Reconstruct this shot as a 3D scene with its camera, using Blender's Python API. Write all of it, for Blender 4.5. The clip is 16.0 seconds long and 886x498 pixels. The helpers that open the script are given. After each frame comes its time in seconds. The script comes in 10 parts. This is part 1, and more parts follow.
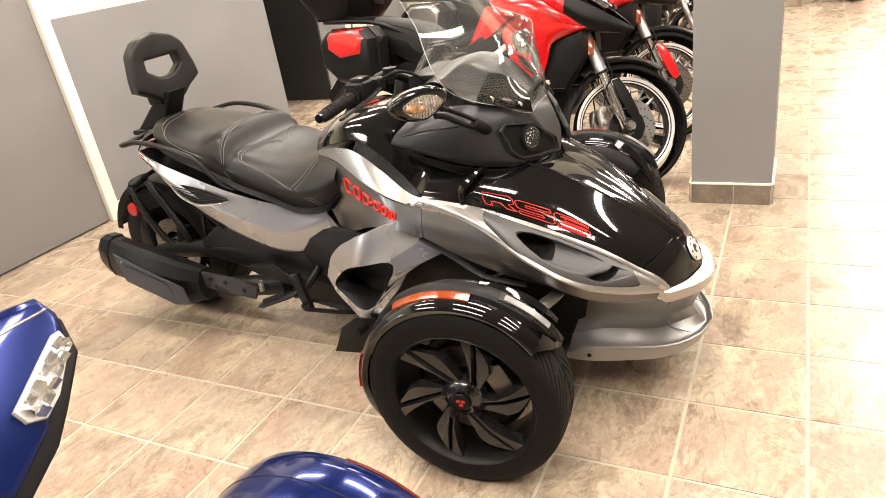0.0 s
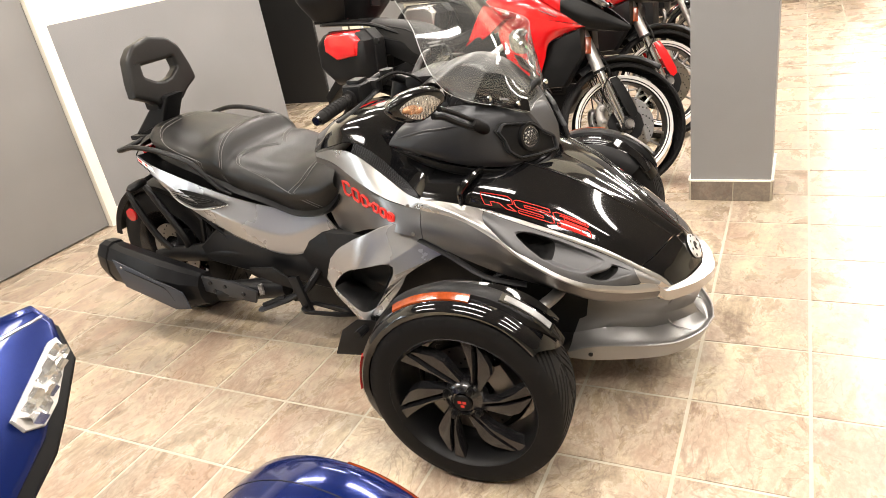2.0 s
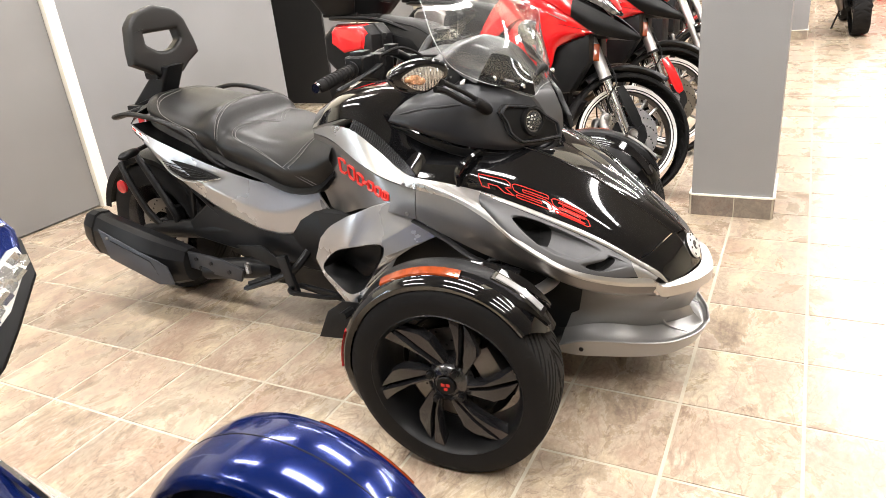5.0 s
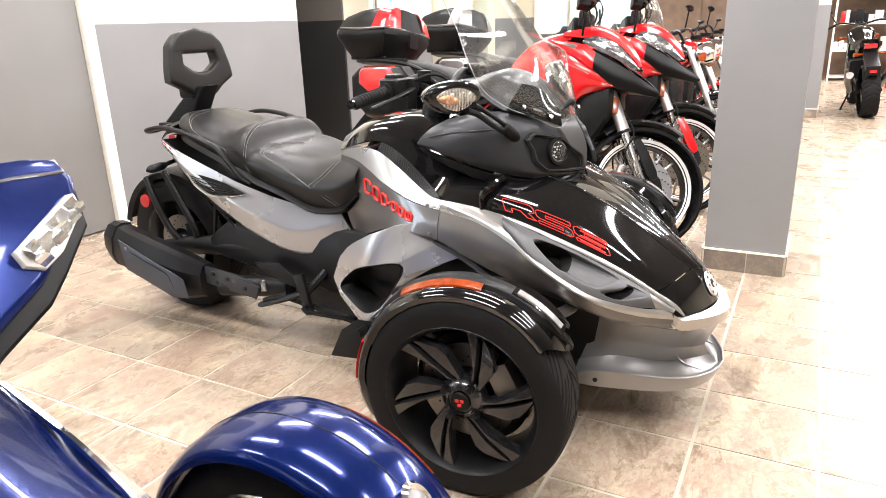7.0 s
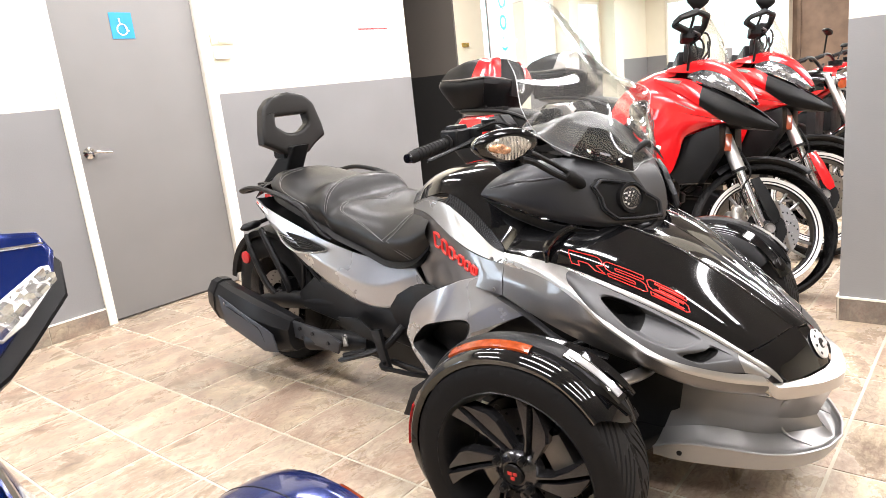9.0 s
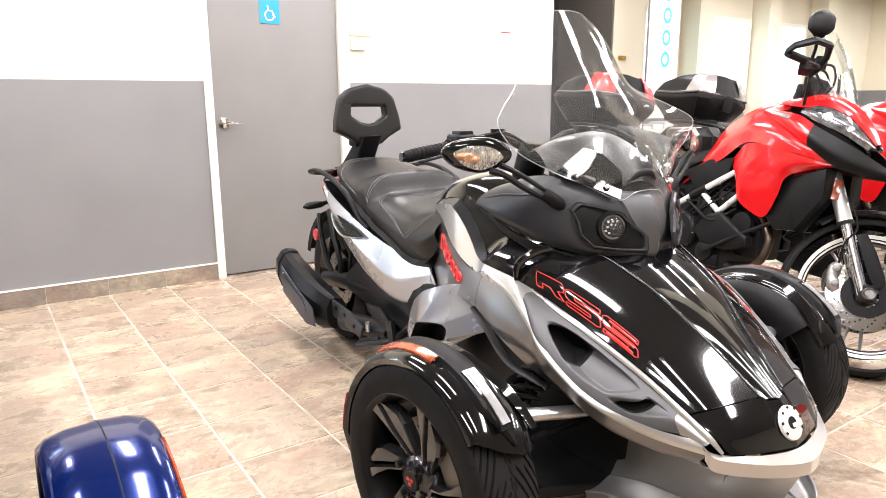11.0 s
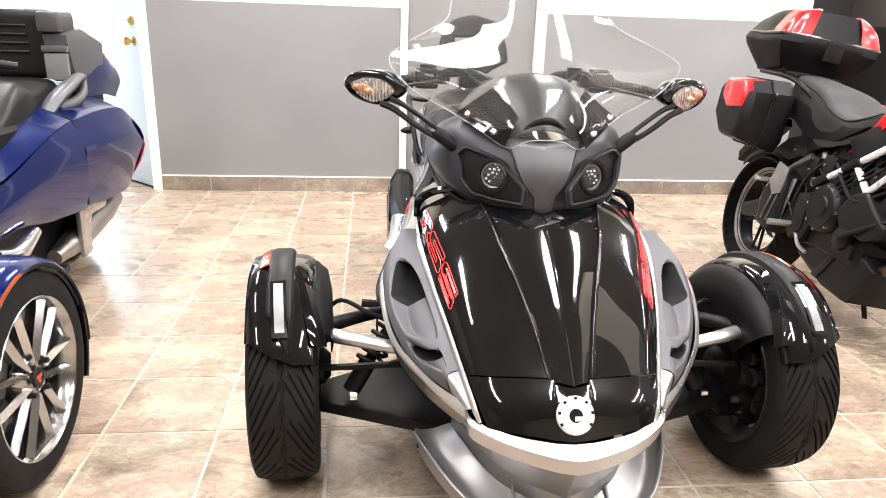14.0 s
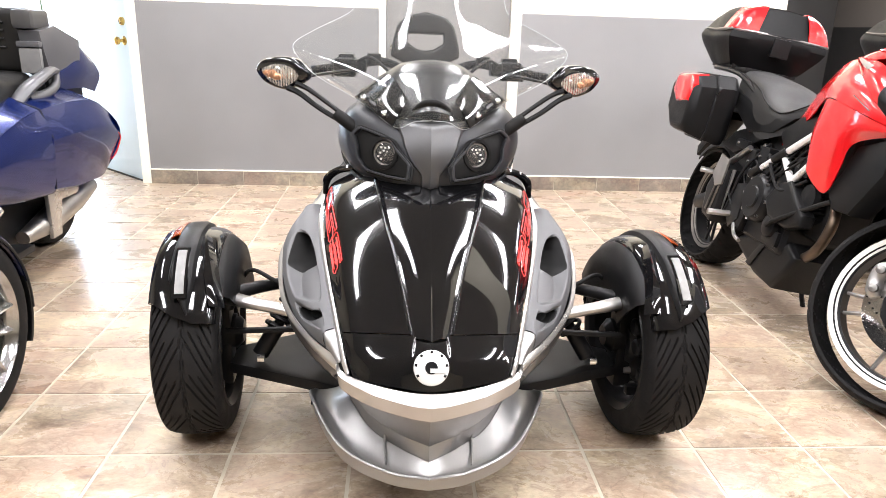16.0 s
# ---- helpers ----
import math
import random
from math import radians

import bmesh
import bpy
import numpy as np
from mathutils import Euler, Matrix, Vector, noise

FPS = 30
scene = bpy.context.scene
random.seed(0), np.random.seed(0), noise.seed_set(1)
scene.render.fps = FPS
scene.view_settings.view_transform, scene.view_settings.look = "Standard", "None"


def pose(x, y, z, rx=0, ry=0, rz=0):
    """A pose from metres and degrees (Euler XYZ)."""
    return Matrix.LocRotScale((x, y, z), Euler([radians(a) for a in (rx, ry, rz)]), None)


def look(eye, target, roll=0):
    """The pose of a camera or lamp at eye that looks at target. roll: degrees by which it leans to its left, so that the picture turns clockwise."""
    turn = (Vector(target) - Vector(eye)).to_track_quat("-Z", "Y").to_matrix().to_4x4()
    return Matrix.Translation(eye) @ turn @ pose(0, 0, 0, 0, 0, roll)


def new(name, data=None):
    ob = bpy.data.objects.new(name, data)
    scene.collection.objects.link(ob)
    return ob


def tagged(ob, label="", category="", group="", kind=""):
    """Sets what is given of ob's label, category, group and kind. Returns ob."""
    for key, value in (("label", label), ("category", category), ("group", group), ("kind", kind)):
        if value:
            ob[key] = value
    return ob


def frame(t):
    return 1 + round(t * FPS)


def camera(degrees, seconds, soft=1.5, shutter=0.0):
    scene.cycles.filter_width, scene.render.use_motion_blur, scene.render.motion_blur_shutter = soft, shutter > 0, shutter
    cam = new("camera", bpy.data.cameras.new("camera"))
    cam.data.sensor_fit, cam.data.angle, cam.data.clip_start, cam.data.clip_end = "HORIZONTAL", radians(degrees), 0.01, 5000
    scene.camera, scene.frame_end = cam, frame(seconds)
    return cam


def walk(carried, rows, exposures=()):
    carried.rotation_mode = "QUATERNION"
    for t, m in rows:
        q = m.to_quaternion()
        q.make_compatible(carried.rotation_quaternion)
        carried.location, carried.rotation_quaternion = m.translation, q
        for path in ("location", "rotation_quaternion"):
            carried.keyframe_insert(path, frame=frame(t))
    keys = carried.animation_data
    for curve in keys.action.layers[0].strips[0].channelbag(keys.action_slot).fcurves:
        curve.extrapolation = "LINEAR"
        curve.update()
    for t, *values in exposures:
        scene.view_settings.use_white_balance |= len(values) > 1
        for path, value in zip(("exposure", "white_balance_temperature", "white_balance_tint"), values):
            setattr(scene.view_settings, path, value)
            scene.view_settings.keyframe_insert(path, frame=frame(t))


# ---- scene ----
cam = camera(65.8, 16.0, soft=0.35)
PATH = [
    (0, (-2.115, -0.561, 1.43), (-0.535, 0.325, 0.581), -9.1),
    (0.5, (-2.111, -0.56, 1.433), (-0.531, 0.321, 0.58), -9.2),
    (1, (-2.111, -0.564, 1.428), (-0.527, 0.315, 0.581), -9.3),
    (1.5, (-2.111, -0.565, 1.43), (-0.528, 0.316, 0.583), -9.6),
    (2, (-2.109, -0.561, 1.427), (-0.529, 0.326, 0.581), -9.9),
    (2.5, (-2.106, -0.558, 1.422), (-0.529, 0.333, 0.574), -10.1),
    (3, (-2.105, -0.552, 1.422), (-0.529, 0.334, 0.567), -9.9),
    (3.5, (-2.107, -0.552, 1.413), (-0.526, 0.326, 0.558), -9.7),
    (4, (-2.107, -0.551, 1.392), (-0.514, 0.317, 0.548), -8.1),
    (4.2, (-2.1, -0.553, 1.378), (-0.501, 0.311, 0.544), -7.9),
    (6.3, (-2.161, -0.541, 1.203), (-0.534, 0.374, 0.486), -1.9),
    (6.5, (-2.171, -0.539, 1.205), (-0.534, 0.373, 0.505), -2.0),
    (7, (-2.194, -0.525, 1.198), (-0.523, 0.379, 0.572), -1.9),
    (7.5, (-2.197, -0.538, 1.188), (-0.511, 0.355, 0.588), -2.0),
    (8, (-2.12, -0.563, 1.188), (-0.427, 0.322, 0.597), -2.8),
    (8.5, (-2.007, -0.612, 1.188), (-0.366, 0.39, 0.635), -4.5),
    (9, (-1.984, -0.662, 1.181), (-0.503, 0.597, 0.711), -6.1),
    (9.2, (-1.999, -0.711, 1.185), (-0.561, 0.606, 0.739), -6.2),
    (11.3, (-1.51, -1.129, 1.148), (-0.462, 0.515, 0.706), 0.0),
    (11.5, (-1.473, -1.194, 1.153), (-0.464, 0.473, 0.702), -0.1),
    (12, (-1.34, -1.338, 1.169), (-0.446, 0.38, 0.671), 0.7),
    (12.5, (-1.093, -1.342, 1.151), (-0.334, 0.438, 0.645), 1.4),
    (13, (-0.927, -1.363, 1.15), (-0.377, 0.483, 0.612), 2.3),
    (13.5, (-0.763, -1.471, 1.151), (-0.468, 0.411, 0.54), 0.5),
    (14, (-0.541, -1.486, 1.171), (-0.329, 0.402, 0.545), 2.0),
    (14.5, (-0.3, -1.483, 1.162), (-0.162, 0.434, 0.609), 3.8),
    (15, (-0.23, -1.604, 1.157), (-0.008, 0.302, 0.595), 5.3),
    (15.5, (-0.219, -1.71, 1.148), (0.021, 0.186, 0.56), 3.9),
    (16, (-0.215, -1.667, 1.141), (-0.072, 0.232, 0.528), 1.9),
]
walk(cam, [(t, look(eye, target, roll)) for t, eye, target, roll in PATH],
     exposures=[(0, -0.19, 7420, 16), (2, -0.15, 7020, 13), (4.2, -0.13, 6720, 11), (6.3, 0.05, 6440, 15), (9.2, 0.06, 6400, 15), (12, 0.0, 6420, 18), (13, 0.0, 6400, 18), (14.5, 0.16, 6280, 15), (16, 0.12, 6240, 15)])

# ---- light ----
world = bpy.data.worlds.new("showroom_world")
scene.world = world
world.use_nodes = True
world.node_tree.nodes["Background"].inputs[0].default_value = (0.9, 0.95, 1.0, 1)
world.node_tree.nodes["Background"].inputs[1].default_value = 0.15
scene.view_settings.exposure = 0.0
LAMP_W = 48.0
CEIL = 2.95


def area(name, m, sx, sy, watts, colour):
    d = bpy.data.lights.new(name, "AREA")
    d.shape, d.size, d.size_y, d.energy, d.color = "RECTANGLE", sx, sy, watts, colour
    ob = new(name, d)
    ob.matrix_world = m
    return ob


# fixtures run along y; the lamp sits under each diffuser
FIXTURES = [(x, y) for x in (-2.3, -0.75, 0.8, 2.4) for y in (-1.9, 0.2, 2.3)] + [(4.4, 2.3), (4.2, -1.9), (6.2, -1.9), (6.2, 1.5), (8.3, 3.6), (9.5, -1.8), (9.5, 1.0), (11.6, -1.8), (11.6, 3.4)]
for fx, fy in FIXTURES:
    area("ceiling_tube_lamp", pose(fx, fy, CEIL - 0.075), 0.25, 1.2, LAMP_W * (2.7 if fx > 4 and fy < 0 else 1.9 if fx > 4 else 1.25 if fx > 2 else 0.98 if fx < -2 else 0.95), (1.0, 0.985, 0.955))

# ---- materials ----
def rgb(c):
    return (c[0], c[1], c[2], 1.0)


def mat(name, base, rough=0.5, metal=0.0, coat=0.0, var=0.08, scale=6.0, bump=0.0, bscale=120.0, rvar=0.08, flake=0.0, spec=0.5):
    """A procedural surface: base colour with broad and fine variation, uneven gloss and fine relief."""
    m = bpy.data.materials.new(name)
    m.use_nodes = True
    nt = m.node_tree
    b = nt.nodes["Principled BSDF"]
    b.inputs["Metallic"].default_value = metal
    b.inputs["Coat Weight"].default_value = coat
    b.inputs["Coat Roughness"].default_value = 0.03
    b.inputs["IOR"].default_value = 1.45
    b.inputs["Specular IOR Level"].default_value = spec
    tc = nt.nodes.new("ShaderNodeTexCoord")
    n1 = nt.nodes.new("ShaderNodeTexNoise")
    n1.inputs["Scale"].default_value = scale
    n1.inputs["Detail"].default_value = 6
    nt.links.new(tc.outputs["Object"], n1.inputs["Vector"])
    ramp = nt.nodes.new("ShaderNodeMapRange")
    ramp.inputs["From Min"].default_value, ramp.inputs["From Max"].default_value = 0.3, 0.7
    ramp.inputs["To Min"].default_value, ramp.inputs["To Max"].default_value = 1 - var, 1 + var
    nt.links.new(n1.outputs["Fac"], ramp.inputs["Value"])
    mix = nt.nodes.new("ShaderNodeMix")
    mix.data_type, mix.blend_type = "RGBA", "MULTIPLY"
    mix.inputs["Factor"].default_value = 1.0
    mix.inputs["A"].default_value = rgb(base)
    nt.links.new(ramp.outputs["Result"], mix.inputs["B"])
    last = mix.outputs["Result"]
    if flake:
        n2 = nt.nodes.new("ShaderNodeTexNoise")
        n2.inputs["Scale"].default_value = 900.0
        n2.inputs["Detail"].default_value = 3
        nt.links.new(tc.outputs["Object"], n2.inputs["Vector"])
        r2 = nt.nodes.new("ShaderNodeMapRange")
        r2.inputs["From Min"].default_value, r2.inputs["From Max"].default_value = 0.3, 0.7
        r2.inputs["To Min"].default_value, r2.inputs["To Max"].default_value = 1 - flake, 1 + flake
        nt.links.new(n2.outputs["Fac"], r2.inputs["Value"])
        mix2 = nt.nodes.new("ShaderNodeMix")
        mix2.data_type, mix2.blend_type = "RGBA", "MULTIPLY"
        mix2.inputs["Factor"].default_value = 1.0
        nt.links.new(last, mix2.inputs["A"])
        nt.links.new(r2.outputs["Result"], mix2.inputs["B"])
        last = mix2.outputs["Result"]
    nt.links.new(last, b.inputs["Base Color"])
    rr = nt.nodes.new("ShaderNodeMapRange")
    rr.inputs["From Min"].default_value, rr.inputs["From Max"].default_value = 0.3, 0.7
    rr.inputs["To Min"].default_value, rr.inputs["To Max"].default_value = max(0.0, rough - rough * rvar * 2), min(1.0, rough + rough * rvar * 2)
    nt.links.new(n1.outputs["Fac"], rr.inputs["Value"])
    nt.links.new(rr.outputs["Result"], b.inputs["Roughness"])
    if bump:
        n3 = nt.nodes.new("ShaderNodeTexNoise")
        n3.inputs["Scale"].default_value = bscale
        n3.inputs["Detail"].default_value = 4
        nt.links.new(tc.outputs["Object"], n3.inputs["Vector"])
        bp = nt.nodes.new("ShaderNodeBump")
        bp.inputs["Strength"].default_value = bump
        bp.inputs["Distance"].default_value = 0.002
        nt.links.new(n3.outputs["Fac"], bp.inputs["Height"])
        nt.links.new(bp.outputs["Normal"], b.inputs["Normal"])
    return m


def glow(name, colour, strength):
    m = bpy.data.materials.new(name)
    m.use_nodes = True
    b = m.node_tree.nodes["Principled BSDF"]
    b.inputs["Base Color"].default_value = rgb(colour)
    b.inputs["Emission Color"].default_value = rgb(colour)
    b.inputs["Emission Strength"].default_value = strength
    return m


def clear_plastic(name, tint, rough=0.02, clear=0.9, lo=0.035, hi=0.75):
    """A thin clear sheet: mostly straight-through light with a surface gloss."""
    m = bpy.data.materials.new(name)
    m.use_nodes = True
    nt = m.node_tree
    nt.nodes.remove(nt.nodes["Principled BSDF"])
    tr = nt.nodes.new("ShaderNodeBsdfTransparent")
    tr.inputs[0].default_value = rgb(tint)
    gl = nt.nodes.new("ShaderNodeBsdfGlossy")
    gl.inputs["Roughness"].default_value = rough
    df = nt.nodes.new("ShaderNodeBsdfDiffuse")
    df.inputs[0].default_value = (0.8, 0.82, 0.82, 1)
    lw = nt.nodes.new("ShaderNodeLayerWeight")
    lw.inputs[0].default_value = 0.5
    pw = nt.nodes.new("ShaderNodeMath")
    pw.operation, pw.inputs[1].default_value = "POWER", 4.0
    nt.links.new(lw.outputs["Facing"], pw.inputs[0])
    fr = nt.nodes.new("ShaderNodeMapRange")
    fr.inputs["To Min"].default_value, fr.inputs["To Max"].default_value = lo, hi
    nt.links.new(pw.outputs[0], fr.inputs["Value"])
    m1 = nt.nodes.new("ShaderNodeMixShader")
    nt.links.new(fr.outputs[0], m1.inputs[0])
    m0 = nt.nodes.new("ShaderNodeMixShader")
    m0.inputs[0].default_value = 1 - clear
    nt.links.new(tr.outputs[0], m0.inputs[1])
    nt.links.new(df.outputs[0], m0.inputs[2])
    nt.links.new(m0.outputs[0], m1.inputs[1])
    nt.links.new(gl.outputs[0], m1.inputs[2])
    nt.links.new(m1.outputs[0], nt.nodes["Material Output"].inputs[0])
    return m


def slate(name, tones, rough, seed_scale=1.0):
    """Slate-look ceramic: cleft streaks of several tones, shifted from tile to tile by the object's random number."""
    m = bpy.data.materials.new(name)
    m.use_nodes = True
    nt = m.node_tree
    b = nt.nodes["Principled BSDF"]
    tc = nt.nodes.new("ShaderNodeNewGeometry")
    oi = nt.nodes.new("ShaderNodeObjectInfo")
    add = nt.nodes.new("ShaderNodeVectorMath")
    add.operation = "MULTIPLY_ADD"
    sc = nt.nodes.new("ShaderNodeMath")
    sc.operation = "ADD"
    nt.links.new(oi.outputs["Random"], sc.inputs[0])
    nt.links.new(tc.outputs["Random Per Island"], sc.inputs[1])
    big = nt.nodes.new("ShaderNodeMath")
    big.operation = "MULTIPLY"
    big.inputs[1].default_value = 37.0
    nt.links.new(sc.outputs[0], big.inputs[0])
    comb = nt.nodes.new("ShaderNodeCombineXYZ")
    for i in range(3):
        nt.links.new(big.outputs[0], comb.inputs[i])
    add.inputs[1].default_value = (0.85, 1.3, 1.0)
    nt.links.new(tc.outputs["Position"], add.inputs[0])
    nt.links.new(comb.outputs[0], add.inputs[2])
    n1 = nt.nodes.new("ShaderNodeTexNoise")
    n1.inputs["Scale"].default_value = 3.9 * seed_scale
    n1.inputs["Detail"].default_value = 8
    n1.inputs["Roughness"].default_value = 0.72
    n1.inputs["Distortion"].default_value = 0.45
    nt.links.new(add.outputs[0], n1.inputs["Vector"])
    cr = nt.nodes.new("ShaderNodeValToRGB")
    els = cr.color_ramp.elements
    while len(els) < len(tones):
        els.new(0.5)
    for i, (p, c) in enumerate(tones):
        els[i].position, els[i].color = p, rgb(c)
    nt.links.new(n1.outputs["Fac"], cr.inputs[0])
    n2 = nt.nodes.new("ShaderNodeTexNoise")
    n2.inputs["Scale"].default_value = 55.0
    n2.inputs["Detail"].default_value = 5
    n2.inputs["Roughness"].default_value = 0.7
    nt.links.new(add.outputs[0], n2.inputs["Vector"])
    r2 = nt.nodes.new("ShaderNodeMapRange")
    r2.inputs["From Min"].default_value, r2.inputs["From Max"].default_value = 0.3, 0.7
    r2.inputs["To Min"].default_value, r2.inputs["To Max"].default_value = 0.77, 1.18
    nt.links.new(n2.outputs["Fac"], r2.inputs["Value"])
    hue = nt.nodes.new("ShaderNodeMapRange")
    hue.inputs["From Max"].default_value = 2.0
    hue.inputs["To Min"].default_value, hue.inputs["To Max"].default_value = 0.80, 1.14
    nt.links.new(sc.outputs[0], hue.inputs["Value"])
    mul = nt.nodes.new("ShaderNodeMath")
    mul.operation = "MULTIPLY"
    nt.links.new(r2.outputs[0], mul.inputs[0])
    nt.links.new(hue.outputs[0], mul.inputs[1])
    mx = nt.nodes.new("ShaderNodeMix")
    mx.data_type, mx.blend_type = "RGBA", "MULTIPLY"
    mx.inputs["Factor"].default_value = 1.0
    tone = cr.outputs[0]
    for scale, shade, lo, hi, most, shift in ((2.0, (0.34, 0.20, 0.135), 0.52, 0.70, 0.5, 3.1), (2.4, (0.33, 0.30, 0.225), 0.50, 0.68, 0.5, 7.7), (3.6, (0.60, 0.50, 0.34), 0.50, 0.66, 0.55, 1.3)):
        mv = nt.nodes.new("ShaderNodeVectorMath")
        mv.operation = "ADD"
        mv.inputs[1].default_value = (shift, -shift, shift)
        nt.links.new(add.outputs[0], mv.inputs[0])
        nz = nt.nodes.new("ShaderNodeTexNoise")
        nz.inputs["Scale"].default_value = scale
        nz.inputs["Detail"].default_value = 7
        nz.inputs["Roughness"].default_value = 0.66
        nt.links.new(mv.outputs[0], nz.inputs["Vector"])
        mr = nt.nodes.new("ShaderNodeMapRange")
        mr.inputs["From Min"].default_value, mr.inputs["From Max"].default_value = lo, hi
        mr.inputs["To Min"].default_value, mr.inputs["To Max"].default_value = 0.0, most
        nt.links.new(nz.outputs["Fac"], mr.inputs["Value"])
        cm = nt.nodes.new("ShaderNodeMix")
        cm.data_type = "RGBA"
        nt.links.new(mr.outputs[0], cm.inputs["Factor"])
        nt.links.new(tone, cm.inputs["A"])
        cm.inputs["B"].default_value = rgb(shade)
        tone = cm.outputs["Result"]
    # fine cleft veins
    vn = nt.nodes.new("ShaderNodeTexNoise")
    vn.inputs["Scale"].default_value, vn.inputs["Detail"].default_value, vn.inputs["Distortion"].default_value = 7.5, 5, 0.9
    nt.links.new(add.outputs[0], vn.inputs["Vector"])
    off = nt.nodes.new("ShaderNodeMath")
    off.operation, off.inputs[1].default_value = "SUBTRACT", 0.5
    nt.links.new(vn.outputs["Fac"], off.inputs[0])
    mag = nt.nodes.new("ShaderNodeMath")
    mag.operation = "ABSOLUTE"
    nt.links.new(off.outputs[0], mag.inputs[0])
    vr = nt.nodes.new("ShaderNodeMapRange")
    vr.inputs["From Min"].default_value, vr.inputs["From Max"].default_value = 0.0, 0.022
    vr.inputs["To Min"].default_value, vr.inputs["To Max"].default_value = 0.5, 0.0
    nt.links.new(mag.outputs[0], vr.inputs["Value"])
    vm = nt.nodes.new("ShaderNodeMix")
    vm.data_type = "RGBA"
    nt.links.new(vr.outputs[0], vm.inputs["Factor"])
    nt.links.new(tone, vm.inputs["A"])
    vm.inputs["B"].default_value = rgb((0.17, 0.11, 0.085))
    tone = vm.outputs["Result"]
    nt.links.new(tone, mx.inputs["A"])
    nt.links.new(mul.outputs[0], mx.inputs["B"])
    nt.links.new(mx.outputs["Result"], b.inputs["Base Color"])
    rr = nt.nodes.new("ShaderNodeMapRange")
    rr.inputs["From Min"].default_value, rr.inputs["From Max"].default_value = 0.3, 0.7
    rr.inputs["To Min"].default_value, rr.inputs["To Max"].default_value = rough - 0.08, rough + 0.12
    nt.links.new(n1.outputs["Fac"], rr.inputs["Value"])
    nt.links.new(rr.outputs[0], b.inputs["Roughness"])
    bp = nt.nodes.new("ShaderNodeBump")
    bp.inputs["Strength"].default_value = 0.25
    bp.inputs["Distance"].default_value = 0.003
    nt.links.new(n1.outputs["Fac"], bp.inputs["Height"])
    nt.links.new(bp.outputs["Normal"], b.inputs["Normal"])
    return m


M_TILE = slate("slate_floor_tile", [(0.24, (0.10, 0.07, 0.05)), (0.38, (0.235, 0.175, 0.125)), (0.48, (0.39, 0.31, 0.23)), (0.56, (0.31, 0.225, 0.165)), (0.65, (0.44, 0.36, 0.275)), (0.80, (0.56, 0.47, 0.37))], 0.27)
M_BASET = slate("slate_base_tile", [(0.28, (0.10, 0.08, 0.065)), (0.5, (0.2, 0.165, 0.135)), (0.75, (0.3, 0.25, 0.2))], 0.45)
M_GROUT = mat("grout", (0.475, 0.43, 0.345), 0.85, var=0.12, scale=14, bump=0.3, bscale=300)
M_GREY = mat("grey_wall_paint", (0.212, 0.211, 0.214), 0.5, var=0.05, scale=2.2, bump=0.3, bscale=150)
M_CREAM = mat("cream_wall_paint", (0.73, 0.685, 0.555), 0.6, var=0.03, scale=2.0, bump=0.1, bscale=260)
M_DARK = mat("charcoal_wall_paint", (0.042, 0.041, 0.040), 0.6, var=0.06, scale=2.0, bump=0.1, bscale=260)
# the pier's grey and cream, darkened to carry the shade on its side
M_GREY_SHADE = mat("shaded_grey_wall", (0.020, 0.0195, 0.019), 0.6, var=0.06, scale=2.0, bump=0.1, bscale=260)
M_CREAM_SHADE = mat("shaded_cream_wall", (0.115, 0.102, 0.090), 0.6, var=0.06, scale=2.0, bump=0.1, bscale=260)
M_TRIM = mat("white_trim_paint", (0.80, 0.77, 0.68), 0.4, var=0.03, scale=4)
M_DOORG = mat("grey_door_paint", (0.20, 0.195, 0.19), 0.45, var=0.04, scale=3, bump=0.05, bscale=90)
M_DOORB = mat("pale_blue_door_paint", (0.58, 0.70, 0.80), 0.4, var=0.04, scale=3)
M_CEIL = mat("ceiling_tile_paint", (0.30, 0.295, 0.285), 0.8, var=0.05, scale=3, bump=0.3, bscale=90)
M_BLACKG = mat("gloss_black_paint", (0.004, 0.004, 0.0044), 0.12, coat=1.0, var=0.1, scale=3, rvar=0.1, spec=0.1)
M_BLACKP = mat("textured_black_plastic", (0.0065, 0.0065, 0.0068), 0.42, var=0.16, scale=9, bump=0.14, bscale=700, spec=0.20)
M_BLACKM = mat("satin_black_metal", (0.0075, 0.0075, 0.008), 0.36, var=0.25, scale=12, bump=0.08, bscale=260, spec=0.22)
M_GUNMETAL = mat("satin_graphite_plastic", (0.030, 0.031, 0.034), 0.36, metal=0.25, var=0.08, scale=5, flake=0.12, spec=0.4)
M_RUBBER = mat("tyre_rubber", (0.0095, 0.009, 0.009), 0.66, var=0.2, scale=14, bump=0.2, bscale=400, spec=0.18)
M_LEATHER = mat("black_seat_vinyl", (0.011, 0.0105, 0.010), 0.40, var=0.14, scale=5, bump=0.15, bscale=420, spec=0.32)
M_STITCH = mat("grey_stitching", (0.17, 0.165, 0.16), 0.7, var=0.1)
M_SILVER = mat("light_silver_paint", (0.405, 0.393, 0.373), 0.3, metal=0.75, coat=0.9, var=0.04, scale=4, flake=0.06)
M_MAG = mat("magnesium_grey_paint", (0.125, 0.115, 0.108), 0.34, metal=0.7, coat=0.8, var=0.05, scale=4, flake=0.12)
M_SATSIL = mat("satin_silver_plastic", (0.29, 0.285, 0.28), 0.36, metal=0.75, var=0.05, scale=4, flake=0.08)
M_SCOOP = mat("satin_grey_plastic", (0.088, 0.088, 0.091), 0.5, metal=0.4, var=0.06, scale=5, flake=0.08)
